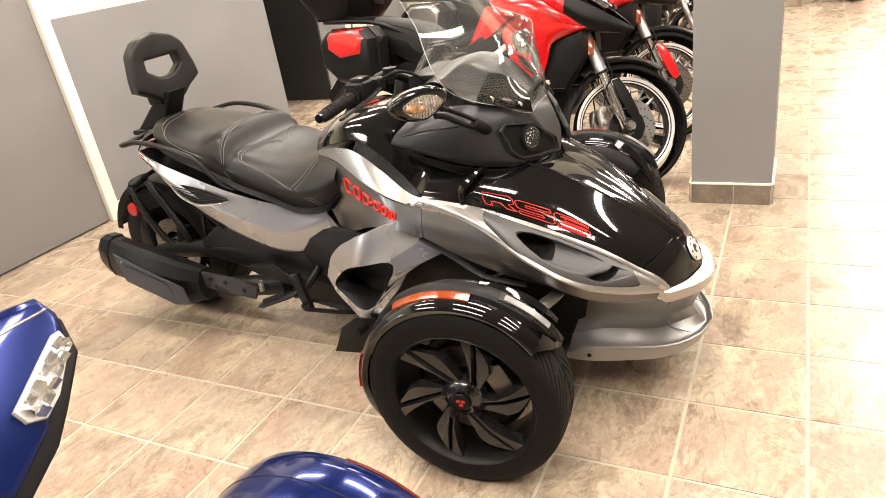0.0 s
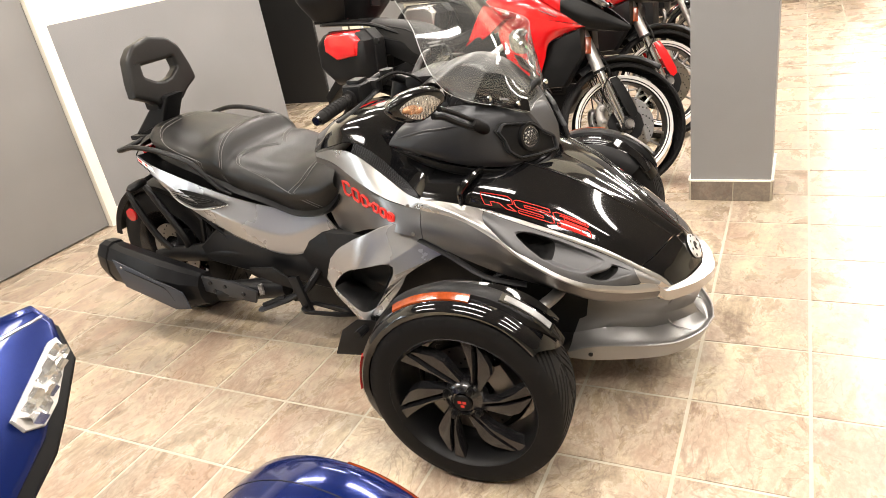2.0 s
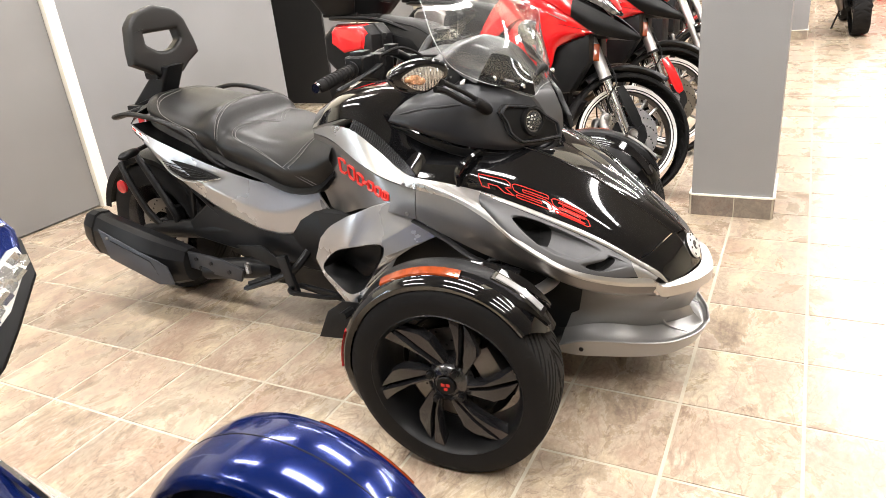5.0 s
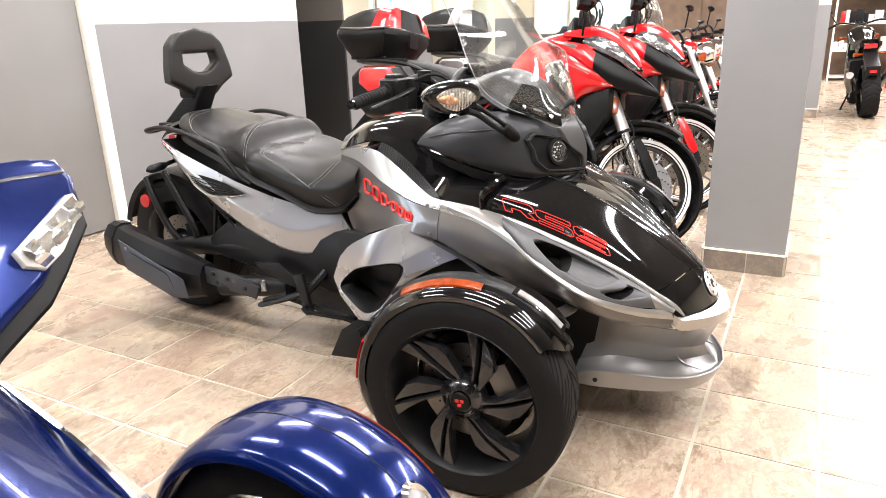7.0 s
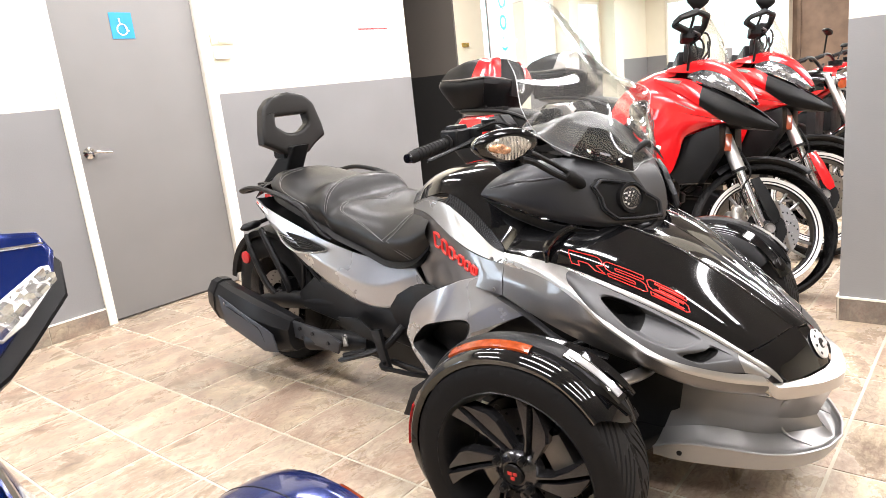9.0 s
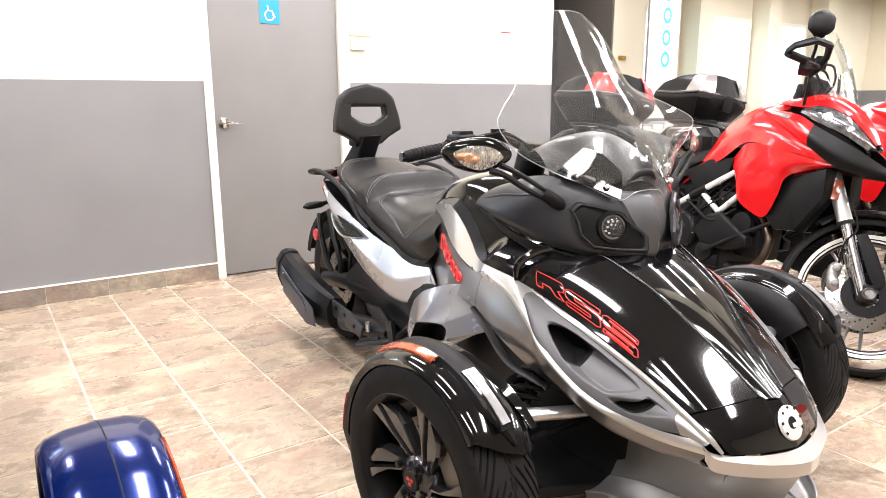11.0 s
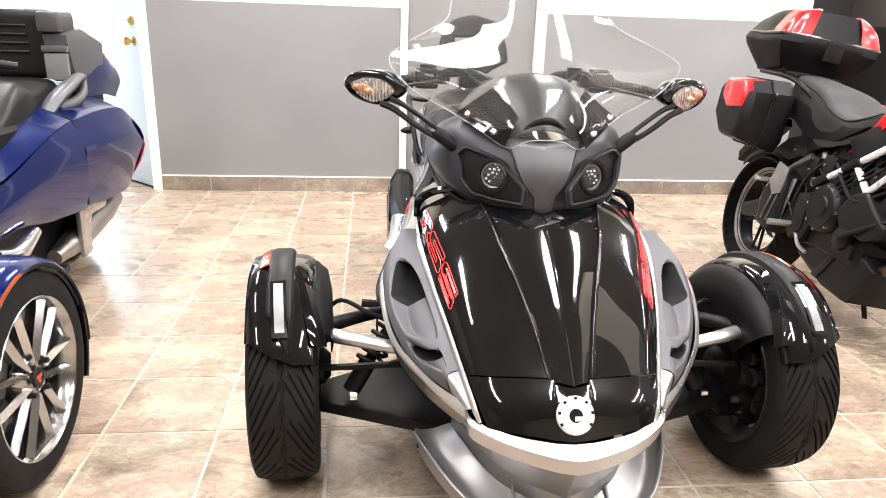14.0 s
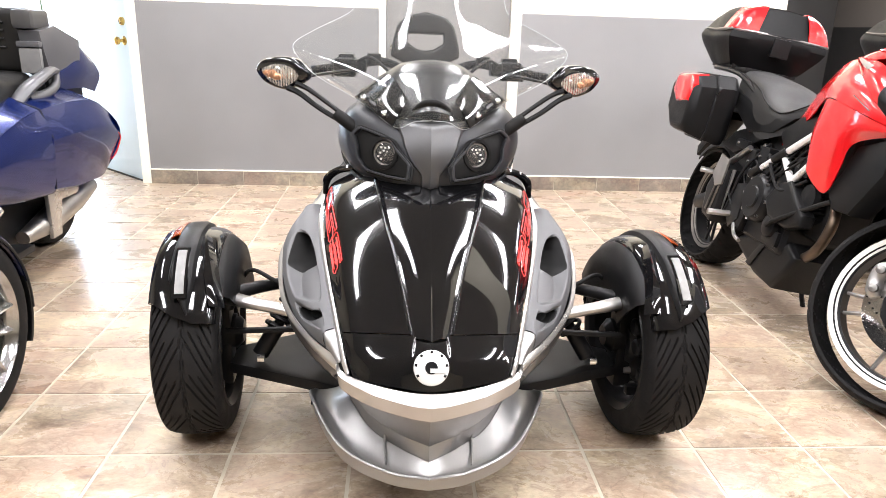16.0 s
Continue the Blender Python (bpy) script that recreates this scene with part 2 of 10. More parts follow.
M_TAIL = mat("steel_silver_paint", (0.37, 0.37, 0.38), 0.28, metal=0.6, coat=1.0, var=0.04, scale=4, flake=0.08)
M_RED = mat("red_decal", (0.62, 0.022, 0.016), 0.4, coat=0.4, var=0.05)
M_BADGE = mat("bright_badge_silver", (0.74, 0.74, 0.74), 0.32, metal=0.35, coat=0.6, var=0.05, scale=30)
M_CHROME = mat("chrome", (0.82, 0.82, 0.82), 0.09, metal=1.0, var=0.04)
M_ALU = mat("cast_aluminium", (0.42, 0.41, 0.40), 0.38, metal=1.0, var=0.12, scale=14, bump=0.1, bscale=300)
M_STEEL = mat("dull_steel", (0.22, 0.21, 0.20), 0.42, metal=1.0, var=0.2, scale=16)
M_RIM = mat("graphite_rim_paint", (0.048, 0.047, 0.050), 0.22, metal=0.7, coat=0.6, var=0.1, flake=0.1)
M_AMBER = mat("amber_lens", (0.24, 0.036, 0.003), 0.18, coat=0.5, var=0.25, scale=60)
M_LENSW = mat("pearl_lens", (0.62, 0.61, 0.585), 0.16, coat=1.0, var=0.12, scale=40)
M_REDL = mat("red_reflector", (0.5, 0.01, 0.012), 0.15, coat=1.0, var=0.1, scale=80)
# near-black, mostly standing in for the shade inside openings and gaps
M_DARKHOLE = mat("dark_cavity_shade", (0.006, 0.006, 0.006), 0.8, var=0.1)
M_SHIELD = clear_plastic("clear_windscreen", (0.955, 0.965, 0.96), 0.035, 0.985)
M_SMOKE = clear_plastic("smoked_windscreen", (0.06, 0.06, 0.065), 0.03, 0.97)
M_LENSC = clear_plastic("clear_lamp_lens", (0.95, 0.95, 0.94), 0.05, 0.97)
M_COWL = mat("gloss_black_cowl", (0.006, 0.006, 0.0065), 0.33, var=0.1, scale=6, spec=0.5)
M_PEWTER = mat("pewter_plastic", (0.10, 0.10, 0.105), 0.4, metal=0.3, var=0.06)
M_MASK = mat("satin_grey_nose_paint", (0.085, 0.085, 0.088), 0.38, metal=0.45, var=0.06, scale=5, flake=0.12)
M_LAMPG = mat("frosted_lamp_lens", (0.22, 0.22, 0.218), 0.25, coat=0.6, var=0.1, scale=40)
M_TURN = mat("ribbed_turn_reflector", (0.62, 0.60, 0.58), 0.2, metal=0.85, var=0.45, scale=70)
_nt = M_TURN.node_tree
_tc, _wv, _bp = _nt.nodes.new("ShaderNodeTexCoord"), _nt.nodes.new("ShaderNodeTexWave"), _nt.nodes.new("ShaderNodeBump")
_wv.inputs["Scale"].default_value, _wv.inputs["Distortion"].default_value = 38.0, 1.5
_bp.inputs["Strength"].default_value, _bp.inputs["Distance"].default_value = 0.8, 0.003
_nt.links.new(_tc.outputs["Object"], _wv.inputs["Vector"])
_nt.links.new(_wv.outputs["Fac"], _bp.inputs["Height"])
_nt.links.new(_bp.outputs["Normal"], _nt.nodes["Principled BSDF"].inputs["Normal"])
M_EDGE = mat("polished_acrylic_edge", (0.42, 0.44, 0.44), 0.12, coat=1.0, var=0.05, scale=30)
M_SHIELDP = mat("blue_grey_heat_shield", (0.035, 0.040, 0.052), 0.42, var=0.1, scale=6)
M_BLUE = mat("deep_blue_paint", (0.0020, 0.0115, 0.090), 0.18, metal=0.5, coat=0.4, var=0.06, scale=3, flake=0.1, spec=0.3)
M_BRED = mat("bright_red_paint", (0.60, 0.008, 0.010), 0.22, coat=1.0, var=0.04, scale=3)
M_WHITE = mat("white_plastic", (0.75, 0.74, 0.71), 0.4, var=0.04)
M_BRASS = mat("brass", (0.6, 0.42, 0.13), 0.25, metal=1.0, var=0.1)
M_PAPER = mat("paper", (0.80, 0.79, 0.78), 0.7, var=0.04)
M_CYAN = mat("cyan_print", (0.02, 0.45, 0.55), 0.5)
M_SIGNB = mat("sign_blue", (0.02, 0.28, 0.55), 0.4)
M_WOOD = mat("brown_wood_panel", (0.16, 0.105, 0.07), 0.5, var=0.25, scale=4, bump=0.2, bscale=60)
M_CRYSTAL = mat("crystal_lamp_facets", (0.70, 0.70, 0.69), 0.12, metal=0.8, coat=1.0, var=0.35, scale=45)
M_AMBERP = mat("pale_amber_facet", (0.50, 0.25, 0.13), 0.25, metal=0.5, coat=0.6, var=0.5, scale=90)


# ---- mesh helpers ----
def part(name, bm, material, parent=None, label="", smooth=True, angle=40):
    """Links a bmesh as one mesh object under a thing or a part."""
    me = bpy.data.meshes.new(name)
    bmesh.ops.recalc_face_normals(bm, faces=bm.faces)
    bm.to_mesh(me)
    bm.free()
    for f in me.polygons:
        f.use_smooth = smooth
    if smooth:
        me.set_sharp_from_angle(angle=radians(angle))
    mats = material if isinstance(material, (list, tuple)) else [material]
    for k in mats:
        me.materials.append(k)
    ob = new(name, me)
    if parent:
        ob.parent = parent
    if label:
        tagged(ob, label)
    return ob


def thing(name, m, label, category, group="", kind=""):
    ob = new(name)
    ob.empty_display_size = 0.1
    ob.matrix_world = m
    return tagged(ob, label, category, group, kind)


def setting(name, bm, material, label="", smooth=False):
    return tagged(part(name, bm, material, None, "", smooth), label or name.replace("_", " "), "", "", "structure")


def spline(pts, n):
    """n points along a smooth curve through the control points."""
    p = [Vector(q) for q in pts]
    if len(p) == 2:
        return [p[0].lerp(p[1], i / (n - 1)) for i in range(n)]
    out = []
    segs = len(p) - 1
    for i in range(n):
        u = i / (n - 1) * segs
        k = min(int(u), segs - 1)
        f = u - k
        b, c = p[k], p[k + 1]
        a = p[k - 1] if k else b * 2 - c
        d = p[k + 2] if k + 2 <= segs else c * 2 - b
        out.append(0.5 * ((2 * b) + (c - a) * f + (2 * a - 5 * b + 4 * c - d) * f * f + (3 * b - a - 3 * c + d) * f ** 3))
    return out


def grid_bm(rows, bm=None, close_u=False, close_v=False):
    bm = bm or bmesh.new()
    vs = [[bm.verts.new(p) for p in r] for r in rows]
    nu, nv = len(vs), len(vs[0])
    for i in range(nu if close_u else nu - 1):
        for j in range(nv if close_v else nv - 1):
            q = [vs[i][j], vs[(i + 1) % nu][j], vs[(i + 1) % nu][(j + 1) % nv], vs[i][(j + 1) % nv]]
            try:
                bm.faces.new(q)
            except ValueError:
                pass
    return bm


def skin(rails, nu=24, nv=10, thick=0.0, both=False, linear=False):
    """A smooth sheet through the rails (each a short run of points), given thickness inwards; both: with its mirror image in x."""
    r = [spline(k, nu) for k in rails]
    cols = []
    for i in range(nu):
        line = [k[i] for k in r]
        cols.append([line[0].lerp(line[1], j / (nv - 1)) for j in range(nv)] if len(line) == 2 else (spline(line, nv) if not linear else bent(line, nv)))
    bm = grid_bm(cols)
    if both:
        flip = [[Vector((-p.x, p.y, p.z)) for p in c] for c in cols]
        grid_bm(flip, bm)
    bmesh.ops.remove_doubles(bm, verts=bm.verts, dist=0.0006)
    if thick:
        bmesh.ops.recalc_face_normals(bm, faces=bm.faces)
        bmesh.ops.solidify(bm, geom=bm.faces[:], thickness=thick)
    return bm


def bent(line, n):
    out = []
    for j in range(n):
        u = j / (n - 1) * (len(line) - 1)
        k = min(int(u), len(line) - 2)
        out.append(line[k].lerp(line[k + 1], u - k))
    return out


def tube(pts, r, n=10, bm=None, smooth_to=0, cap=True, flat=1.0):
    """A round bar along the points; r may be a list, one radius a point."""
    p = spline(pts, smooth_to) if smooth_to else [Vector(q) for q in pts]
    rad = [r] * len(p) if not isinstance(r, (list, tuple)) else [np.interp(i / (len(p) - 1) * (len(r) - 1), range(len(r)), r) for i in range(len(p))]
    bm = bm or bmesh.new()
    rows = []
    side = None
    for i, q in enumerate(p):
        d = (p[min(i + 1, len(p) - 1)] - p[max(i - 1, 0)]).normalized()
        if side is None:
            side = d.orthogonal().normalized() if abs(d.z) > 0.9 else Vector((0, 0, 1)).cross(d).normalized()
        else:
            side = (side - d * side.dot(d)).normalized()
        up = d.cross(side)
        rows.append([q + (side * math.cos(2 * math.pi * k / n) + up * math.sin(2 * math.pi * k / n) * flat) * rad[i] for k in range(n)])
    grid_bm(rows, bm, close_v=True)
    if cap:
        for row in (rows[0], rows[-1]):
            c = bm.verts.new(sum(row, Vector()) / n)
            vs = [bm.verts.new(q) for q in row]
            for k in range(n):
                bm.faces.new((c, vs[k], vs[(k + 1) % n]))
        bmesh.ops.remove_doubles(bm, verts=bm.verts, dist=0.00005)
    return bm


def lathe(profile, axis="x", n=48, centre=(0, 0, 0), bm=None, close=False):
    """Turns a profile of (along the axis, radius) round the axis."""
    rows = []
    c = Vector(centre)
    for k in range(n):
        a = 2 * math.pi * k / n
        ca, sa = math.cos(a), math.sin(a)
        rows.append([c + (Vector((h, r * ca, r * sa)) if axis == "x" else Vector((r * ca, h, r * sa)) if axis == "y" else Vector((r * ca, r * sa, h))) for h, r in profile])
    return grid_bm(rows, bm, close_u=True, close_v=close)


def box(x0, x1, y0, y1, z0, z1, bevel=0.0, bm=None, seg=2):
    own = bmesh.new()
    bmesh.ops.create_cube(own, size=1, matrix=Matrix.Translation(((x0 + x1) / 2, (y0 + y1) / 2, (z0 + z1) / 2)) @ Matrix.Diagonal((abs(x1 - x0), abs(y1 - y0), abs(z1 - z0), 1)))
    if bevel:
        bmesh.ops.bevel(own, geom=own.edges[:], offset=bevel, segments=seg, profile=0.7, affect="EDGES")
    return join(bm, own)


def join(bm, own, m=None):
    if m is not None:
        own.transform(m)
    if bm is None:
        return own
    me = bpy.data.meshes.new("tmp")
    own.to_mesh(me)
    own.free()
    bm.from_mesh(me)
    bpy.data.meshes.remove(me)
    return bm


def plate(outline, depth, bevel=0.0, m=None, hole=None, seg=2):
    """A flat outline in the xy plane, given depth along z, with rounded rims; hole: a second outline cut through."""
    bm = bmesh.new()
    if hole:
        o, i = resample(outline, 48), resample(hole, 48)
        k0 = min(range(48), key=lambda k: (i[k] - o[0]).length)
        i = i[k0:] + i[:k0]
        top = [[bm.verts.new((p.x, p.y, z)) for p in ring] for z in (0, depth) for ring in (o, i)]
        for k in range(48):
            j = (k + 1) % 48
            bm.faces.new((top[0][k], top[0][j], top[1][j], top[1][k]))
            bm.faces.new((top[2][k], top[3][k], top[3][j], top[2][j]))
            bm.faces.new((top[0][k], top[2][k], top[2][j], top[0][j]))
            bm.faces.new((top[1][k], top[1][j], top[3][j], top[3][k]))
        if bevel:
            bmesh.ops.recalc_face_normals(bm, faces=bm.faces)
            edges = [e for e in bm.edges if len(e.link_faces) == 2 and e.calc_face_angle(0) > 1.2 and abs(e.verts[0].co.z - e.verts[1].co.z) < 1e-6]
            bmesh.ops.bevel(bm, geom=edges, offset=bevel, segments=seg, profile=0.6, affect="EDGES")
    else:
        f = bm.faces.new([bm.verts.new((p[0], p[1], 0)) for p in outline])
        ex = bmesh.ops.extrude_face_region(bm, geom=[f])
        bmesh.ops.translate(bm, verts=[v for v in ex["geom"] if isinstance(v, bmesh.types.BMVert)], vec=(0, 0, depth))
        if bevel:
            bmesh.ops.recalc_face_normals(bm, faces=bm.faces)
            edges = [e for e in bm.edges if abs(e.verts[0].co.z - e.verts[1].co.z) < 1e-6]
            bmesh.ops.bevel(bm, geom=edges, offset=bevel, segments=seg, profile=0.6, affect="EDGES")
    if m is not None:
        bm.transform(m)
    return bm


def resample(pts, n):
    p = [Vector((q[0], q[1])) for q in pts]
    p.append(p[0])
    ls = [0.0]
    for a, b in zip(p, p[1:]):
        ls.append(ls[-1] + (b - a).length)
    out = []
    for k in range(n):
        s = ls[-1] * k / n
        i = max(j for j in range(len(ls) - 1) if ls[j] <= s + 1e-9)
        out.append(p[i].lerp(p[i + 1], (s - ls[i]) / max(ls[i + 1] - ls[i], 1e-9)))
    return out


def rounded(pts, n=40):
    """A closed smooth outline through the points."""
    p = [Vector((q[0], q[1], 0)) for q in pts]
    k = len(p)
    ext = p[-2:] + p + p[:3]
    out = []
    for i in range(k):
        a, b, c, d = ext[i + 1], ext[i + 2], ext[i + 3], ext[i + 4]
        for s in range(max(2, n // k)):
            f = s / max(2, n // k)
            v = 0.5 * ((2 * b) + (c - a) * f + (2 * a - 5 * b + 4 * c - d) * f * f + (3 * b - a - 3 * c + d) * f ** 3)
            out.append((v.x, v.y))
    return out


def mirror(bm):
    """Adds the mirror image in x."""
    me = bpy.data.meshes.new("tmp")
    bm.to_mesh(me)
    own = bmesh.new()
    own.from_mesh(me)
    bpy.data.meshes.remove(me)
    own.transform(Matrix.Diagonal((-1, 1, 1, 1)))
    bmesh.ops.reverse_faces(own, faces=own.faces)
    return join(bm, own)


def flipped(bm):
    bm.transform(Matrix.Diagonal((-1, 1, 1, 1)))
    bmesh.ops.reverse_faces(bm, faces=bm.faces)
    return bm


# ---- the room ----
WALL_Y, STRIPE, BASE_H = 3.37, 1.258, 0.108


def wall_seg(name, x0, x1, y0, y1, lower, upper, label, z0=0.0, z1=CEIL):
    """A wall with a two-tone paint: a lower and an upper part, as materials of one mesh."""
    bm = box(x0, x1, y0, y1, z0, min(STRIPE, z1))
    if z1 > STRIPE:
        up = box(x0, x1, y0, y1, max(STRIPE, z0), z1)
        for f in up.faces:
            f.material_index = 1
        join(bm, up)
    return setting(name, bm, [lower, upper], label)


DOOR_L, DOOR_R, DOOR_H = -0.285, 0.59, 2.05
wall_seg("wall_north_1", -1.98, DOOR_L - 0.05, WALL_Y, WALL_Y + 0.14, M_GREY, M_CREAM, "painted wall, grey below and cream above")
wall_seg("wall_north_2", DOOR_R + 0.075, 2.58, WALL_Y, WALL_Y + 0.14, M_GREY, M_CREAM, "painted wall, grey below and cream above")
setting("wall_north_3", box(DOOR_L - 0.05, DOOR_R + 0.075, WALL_Y, WALL_Y + 0.14, DOOR_H + 0.06, CEIL), M_CREAM, "cream wall over the grey door")
setting("wall_north_4", box(-5.2, -3.55, WALL_Y, WALL_Y + 0.14, 0, CEIL), M_CREAM, "cream painted wall")
setting("wall_north_5", box(-3.55, -1.98, WALL_Y, WALL_Y + 0.14, 2.12, CEIL), M_CREAM, "cream wall over the pale blue door")
setting("wall_west", box(-5.34, -5.2, -7.0, WALL_Y + 0.14, 0, CEIL), M_CREAM, "cream painted wall")
setting("wall_south", box(-5.34, 13.0, -7.14, -7.0, 0, CEIL), M_CREAM, "cream painted wall")
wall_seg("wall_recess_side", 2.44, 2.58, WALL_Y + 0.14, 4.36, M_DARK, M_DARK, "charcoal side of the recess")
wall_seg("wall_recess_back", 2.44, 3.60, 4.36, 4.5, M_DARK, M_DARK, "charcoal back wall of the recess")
wall_seg("wall_pier", 3.60, 4.05, 3.62, 4.5, M_GREY, M_CREAM, "wall pier, grey below and cream above")
# thin slab over the pier's side, with its shade put into the colours
wall_seg("wall_pier_side", 3.575, 3.597, 3.625, 4.355, M_GREY_SHADE, M_CREAM_SHADE, "shaded two-tone side of the wall pier")
setting("ceiling", box(-5.34, 13.0, -7.14, 7.2, CEIL, CEIL + 0.1), M_CEIL, "suspended ceiling")


def column(name, x0, x1, y0, y1):
    return wall_seg(name, x0, x1, y0, y1, M_GREY, M_CREAM, "square column, grey below and cream above")


column("column_1", 1.245, 1.62, -0.495, -0.135)
column("column_2", 7.05, 7.42, -0.58, -0.2)

# grey door with its frame
door1 = thing("door_1", pose(0, WALL_Y, 0), "flush grey door with lever handle and white frame", "door", kind="structure")
part("door_leaf", box(DOOR_L + 0.004, DOOR_R - 0.004, 0.018, 0.06, 0.012, DOOR_H, 0.002), M_DOORG, door1)
fr = box(DOOR_L - 0.05, DOOR_L, -0.014, 0.13, 0, DOOR_H + 0.06, 0.003)
box(DOOR_R, DOOR_R + 0.075, -0.014, 0.13, 0, DOOR_H + 0.06, 0.003, fr)
box(DOOR_L, DOOR_R, -0.014, 0.13, DOOR_H, DOOR_H + 0.06, 0.003, fr)
part("door_frame", fr, M_TRIM, door1, "white painted door frame")
hd = lathe([(0.018, 0.0), (0.018, 0.03), (0.008, 0.033), (0.004, 0.012), (-0.045, 0.011), (-0.045, 0.0)], "y", 24, (DOOR_L + 0.06, 0, 1.0))
tube([(DOOR_L + 0.06, -0.04, 1.0), (DOOR_L + 0.09, -0.045, 1.003), (DOOR_L + 0.13, -0.043, 0.995), (DOOR_L + 0.17, -0.036, 0.99)], [0.011, 0.009, 0.007, 0.006], 10, hd, 12)
part("door_handle", hd, M_CHROME, door1, "chrome lever handle")
sg = plate([(0.053, 1.621), (0.187, 1.621), (0.187, 1.767), (0.053, 1.767)], 0.003, 0, pose(0, 0.017, 0, 90, 0, 0))
part("sign_plate", sg, M_SIGNB, door1, "blue square accessibility sign")
whl = lathe([(-0.0005, 0.026), (-0.0005, 0.034), (0.0005, 0.034), (0.0005, 0.026)], "y", 28, (0.118, 0.0125, 1.672), close=True)
tube([(0.108, 0.0125, 1.735), (0.11, 0.0125, 1.70), (0.135, 0.0125, 1.70), (0.146, 0.0125, 1.664), (0.157, 0.0125, 1.664)], 0.005, 6, whl)
part("sign_symbol", whl, M_PAPER, door1, "white wheelchair symbol")

# pale blue door at the west end, standing open away from the room
door2 = thing("door_2", pose(-2.045, WALL_Y + 0.06, 0, 0, 0, 135), "pale blue door standing open, with brass knob", "door", kind="structure")
part("door_leaf", box(0.0, 0.82, -0.02, 0.02, 0.012, 2.06, 0.002), M_DOORB, door2)
for sy in (-1, 1):
    kn = lathe([(sy * 0.02, 0.0), (sy * 0.02, 0.03), (sy * 0.028, 0.03), (sy * 0.036, 0.012), (sy * 0.055, 0.012), (sy * 0.063, 0.026), (sy * 0.08, 0.028), (sy * 0.09, 0.018), (sy * 0.092, 0.0)], "y", 24, (0.06, 0, 0.99))
    part("door_knob", kn, M_BRASS, door2, "brass knob")
    part("deadbolt", lathe([(sy * 0.02, 0.0), (sy * 0.02, 0.028), (sy * 0.035, 0.028), (sy * 0.042, 0.02), (sy * 0.042, 0)], "y", 24, (0.06, 0, 1.12)), M_BRASS, door2, "brass deadbolt")
part("door_sweep", box(0.0, 0.82, -0.024, 0.024, 0.0, 0.014), M_BLACKP, door2, "black door sweep")
fr = box(-2.04, -1.98, -0.016, 0.14, 0, 2.12, 0.003)
box(-2.72, -2.66, -0.016, 0.14, 0, 2.12, 0.003, fr)
box(-2.66, -2.04, -0.016, 0.14, 2.06, 2.12, 0.003, fr)
fr.transform(Matrix.Translation((0, WALL_Y, 0)))
setting("door_frame_2", fr, M_TRIM, "white painted door frame")

# glazed front beside the blue door
glz = thing("window_1", pose(0, WALL_Y, 0), "tall glazed panel in a white frame", "window", kind="structure")
fr = box(-3.55, -3.47, 0, 0.12, 0, 2.12, 0.003)
box(-3.47, -2.72, 0, 0.12, 0, 0.10, 0.003, fr)
box(-3.47, -2.72, 0, 0.12, 2.04, 2.12, 0.003, fr)
part("window_frame", fr, M_TRIM, glz)
pn = part("pane", box(-3.47, -2.72, 0.05, 0.058, 0.10, 2.04), M_SHIELD, glz, "clear glass pane")
pn.visible_shadow = False

# things on the wall
sw = thing("thermostat", pose(0.74, WALL_Y, 1.51), "small white wall thermostat on cream paint", "thermostat")
part("body", box(-0.06, 0.06, -0.025, 0, -0.032, 0.032, 0.006), M_WHITE, sw)
sw2 = thing("wall_switch", pose(0.76, WALL_Y, 1.60), "beige wall switch plate on cream paint", "switch")
part("plate", box(-0.085, 0.085, -0.01, 0, -0.03, 0.03, 0.003), mat("aged_beige_plastic", (0.56, 0.50, 0.37), 0.5), sw2)
part("rocker", box(-0.03, 0.03, -0.016, -0.01, -0.018, 0.018, 0.002), M_TRIM, sw2)
po = thing("notice", pose(2.18, WALL_Y, 1.543), "white paper notice with a red line on cream wall", "notice")
part("sheet", box(-0.17, 0.17, -0.004, 0, -0.128, 0.128), M_PAPER, po, smooth=False)
part("printed_bar", box(-0.165, 0.165, -0.006, -0.004, 0.108, 0.118), M_RED, po, smooth=False)
lines = box(-0.13, 0.05, -0.006, -0.004, 0.03, 0.038)
for k in range(4):
    box(-0.13, 0.11 - 0.05 * (k % 2), -0.006, -0.004, -0.01 - 0.025 * k, -0.004 - 0.025 * k, 0, lines)
part("printed_lines", lines, mat("pale_print", (0.5, 0.36, 0.36), 0.7), po, smooth=False)

# ceiling fixtures
M_DIFF = glow("fixture_diffuser", (1.0, 0.985, 0.955), 8.0)
for fx, fy in FIXTURES:
    cl = thing("ceiling_light", pose(fx, fy, CEIL), "white twin-tube ceiling fixture", "ceiling light", "ceiling fixtures")
    part("frame", box(-0.16, 0.16, -0.64, 0.64, -0.06, 0, 0.004), M_WHITE, cl)
    part("diffuser", box(-0.125, 0.125, -0.6, 0.6, -0.068, -0.06), M_DIFF, cl)


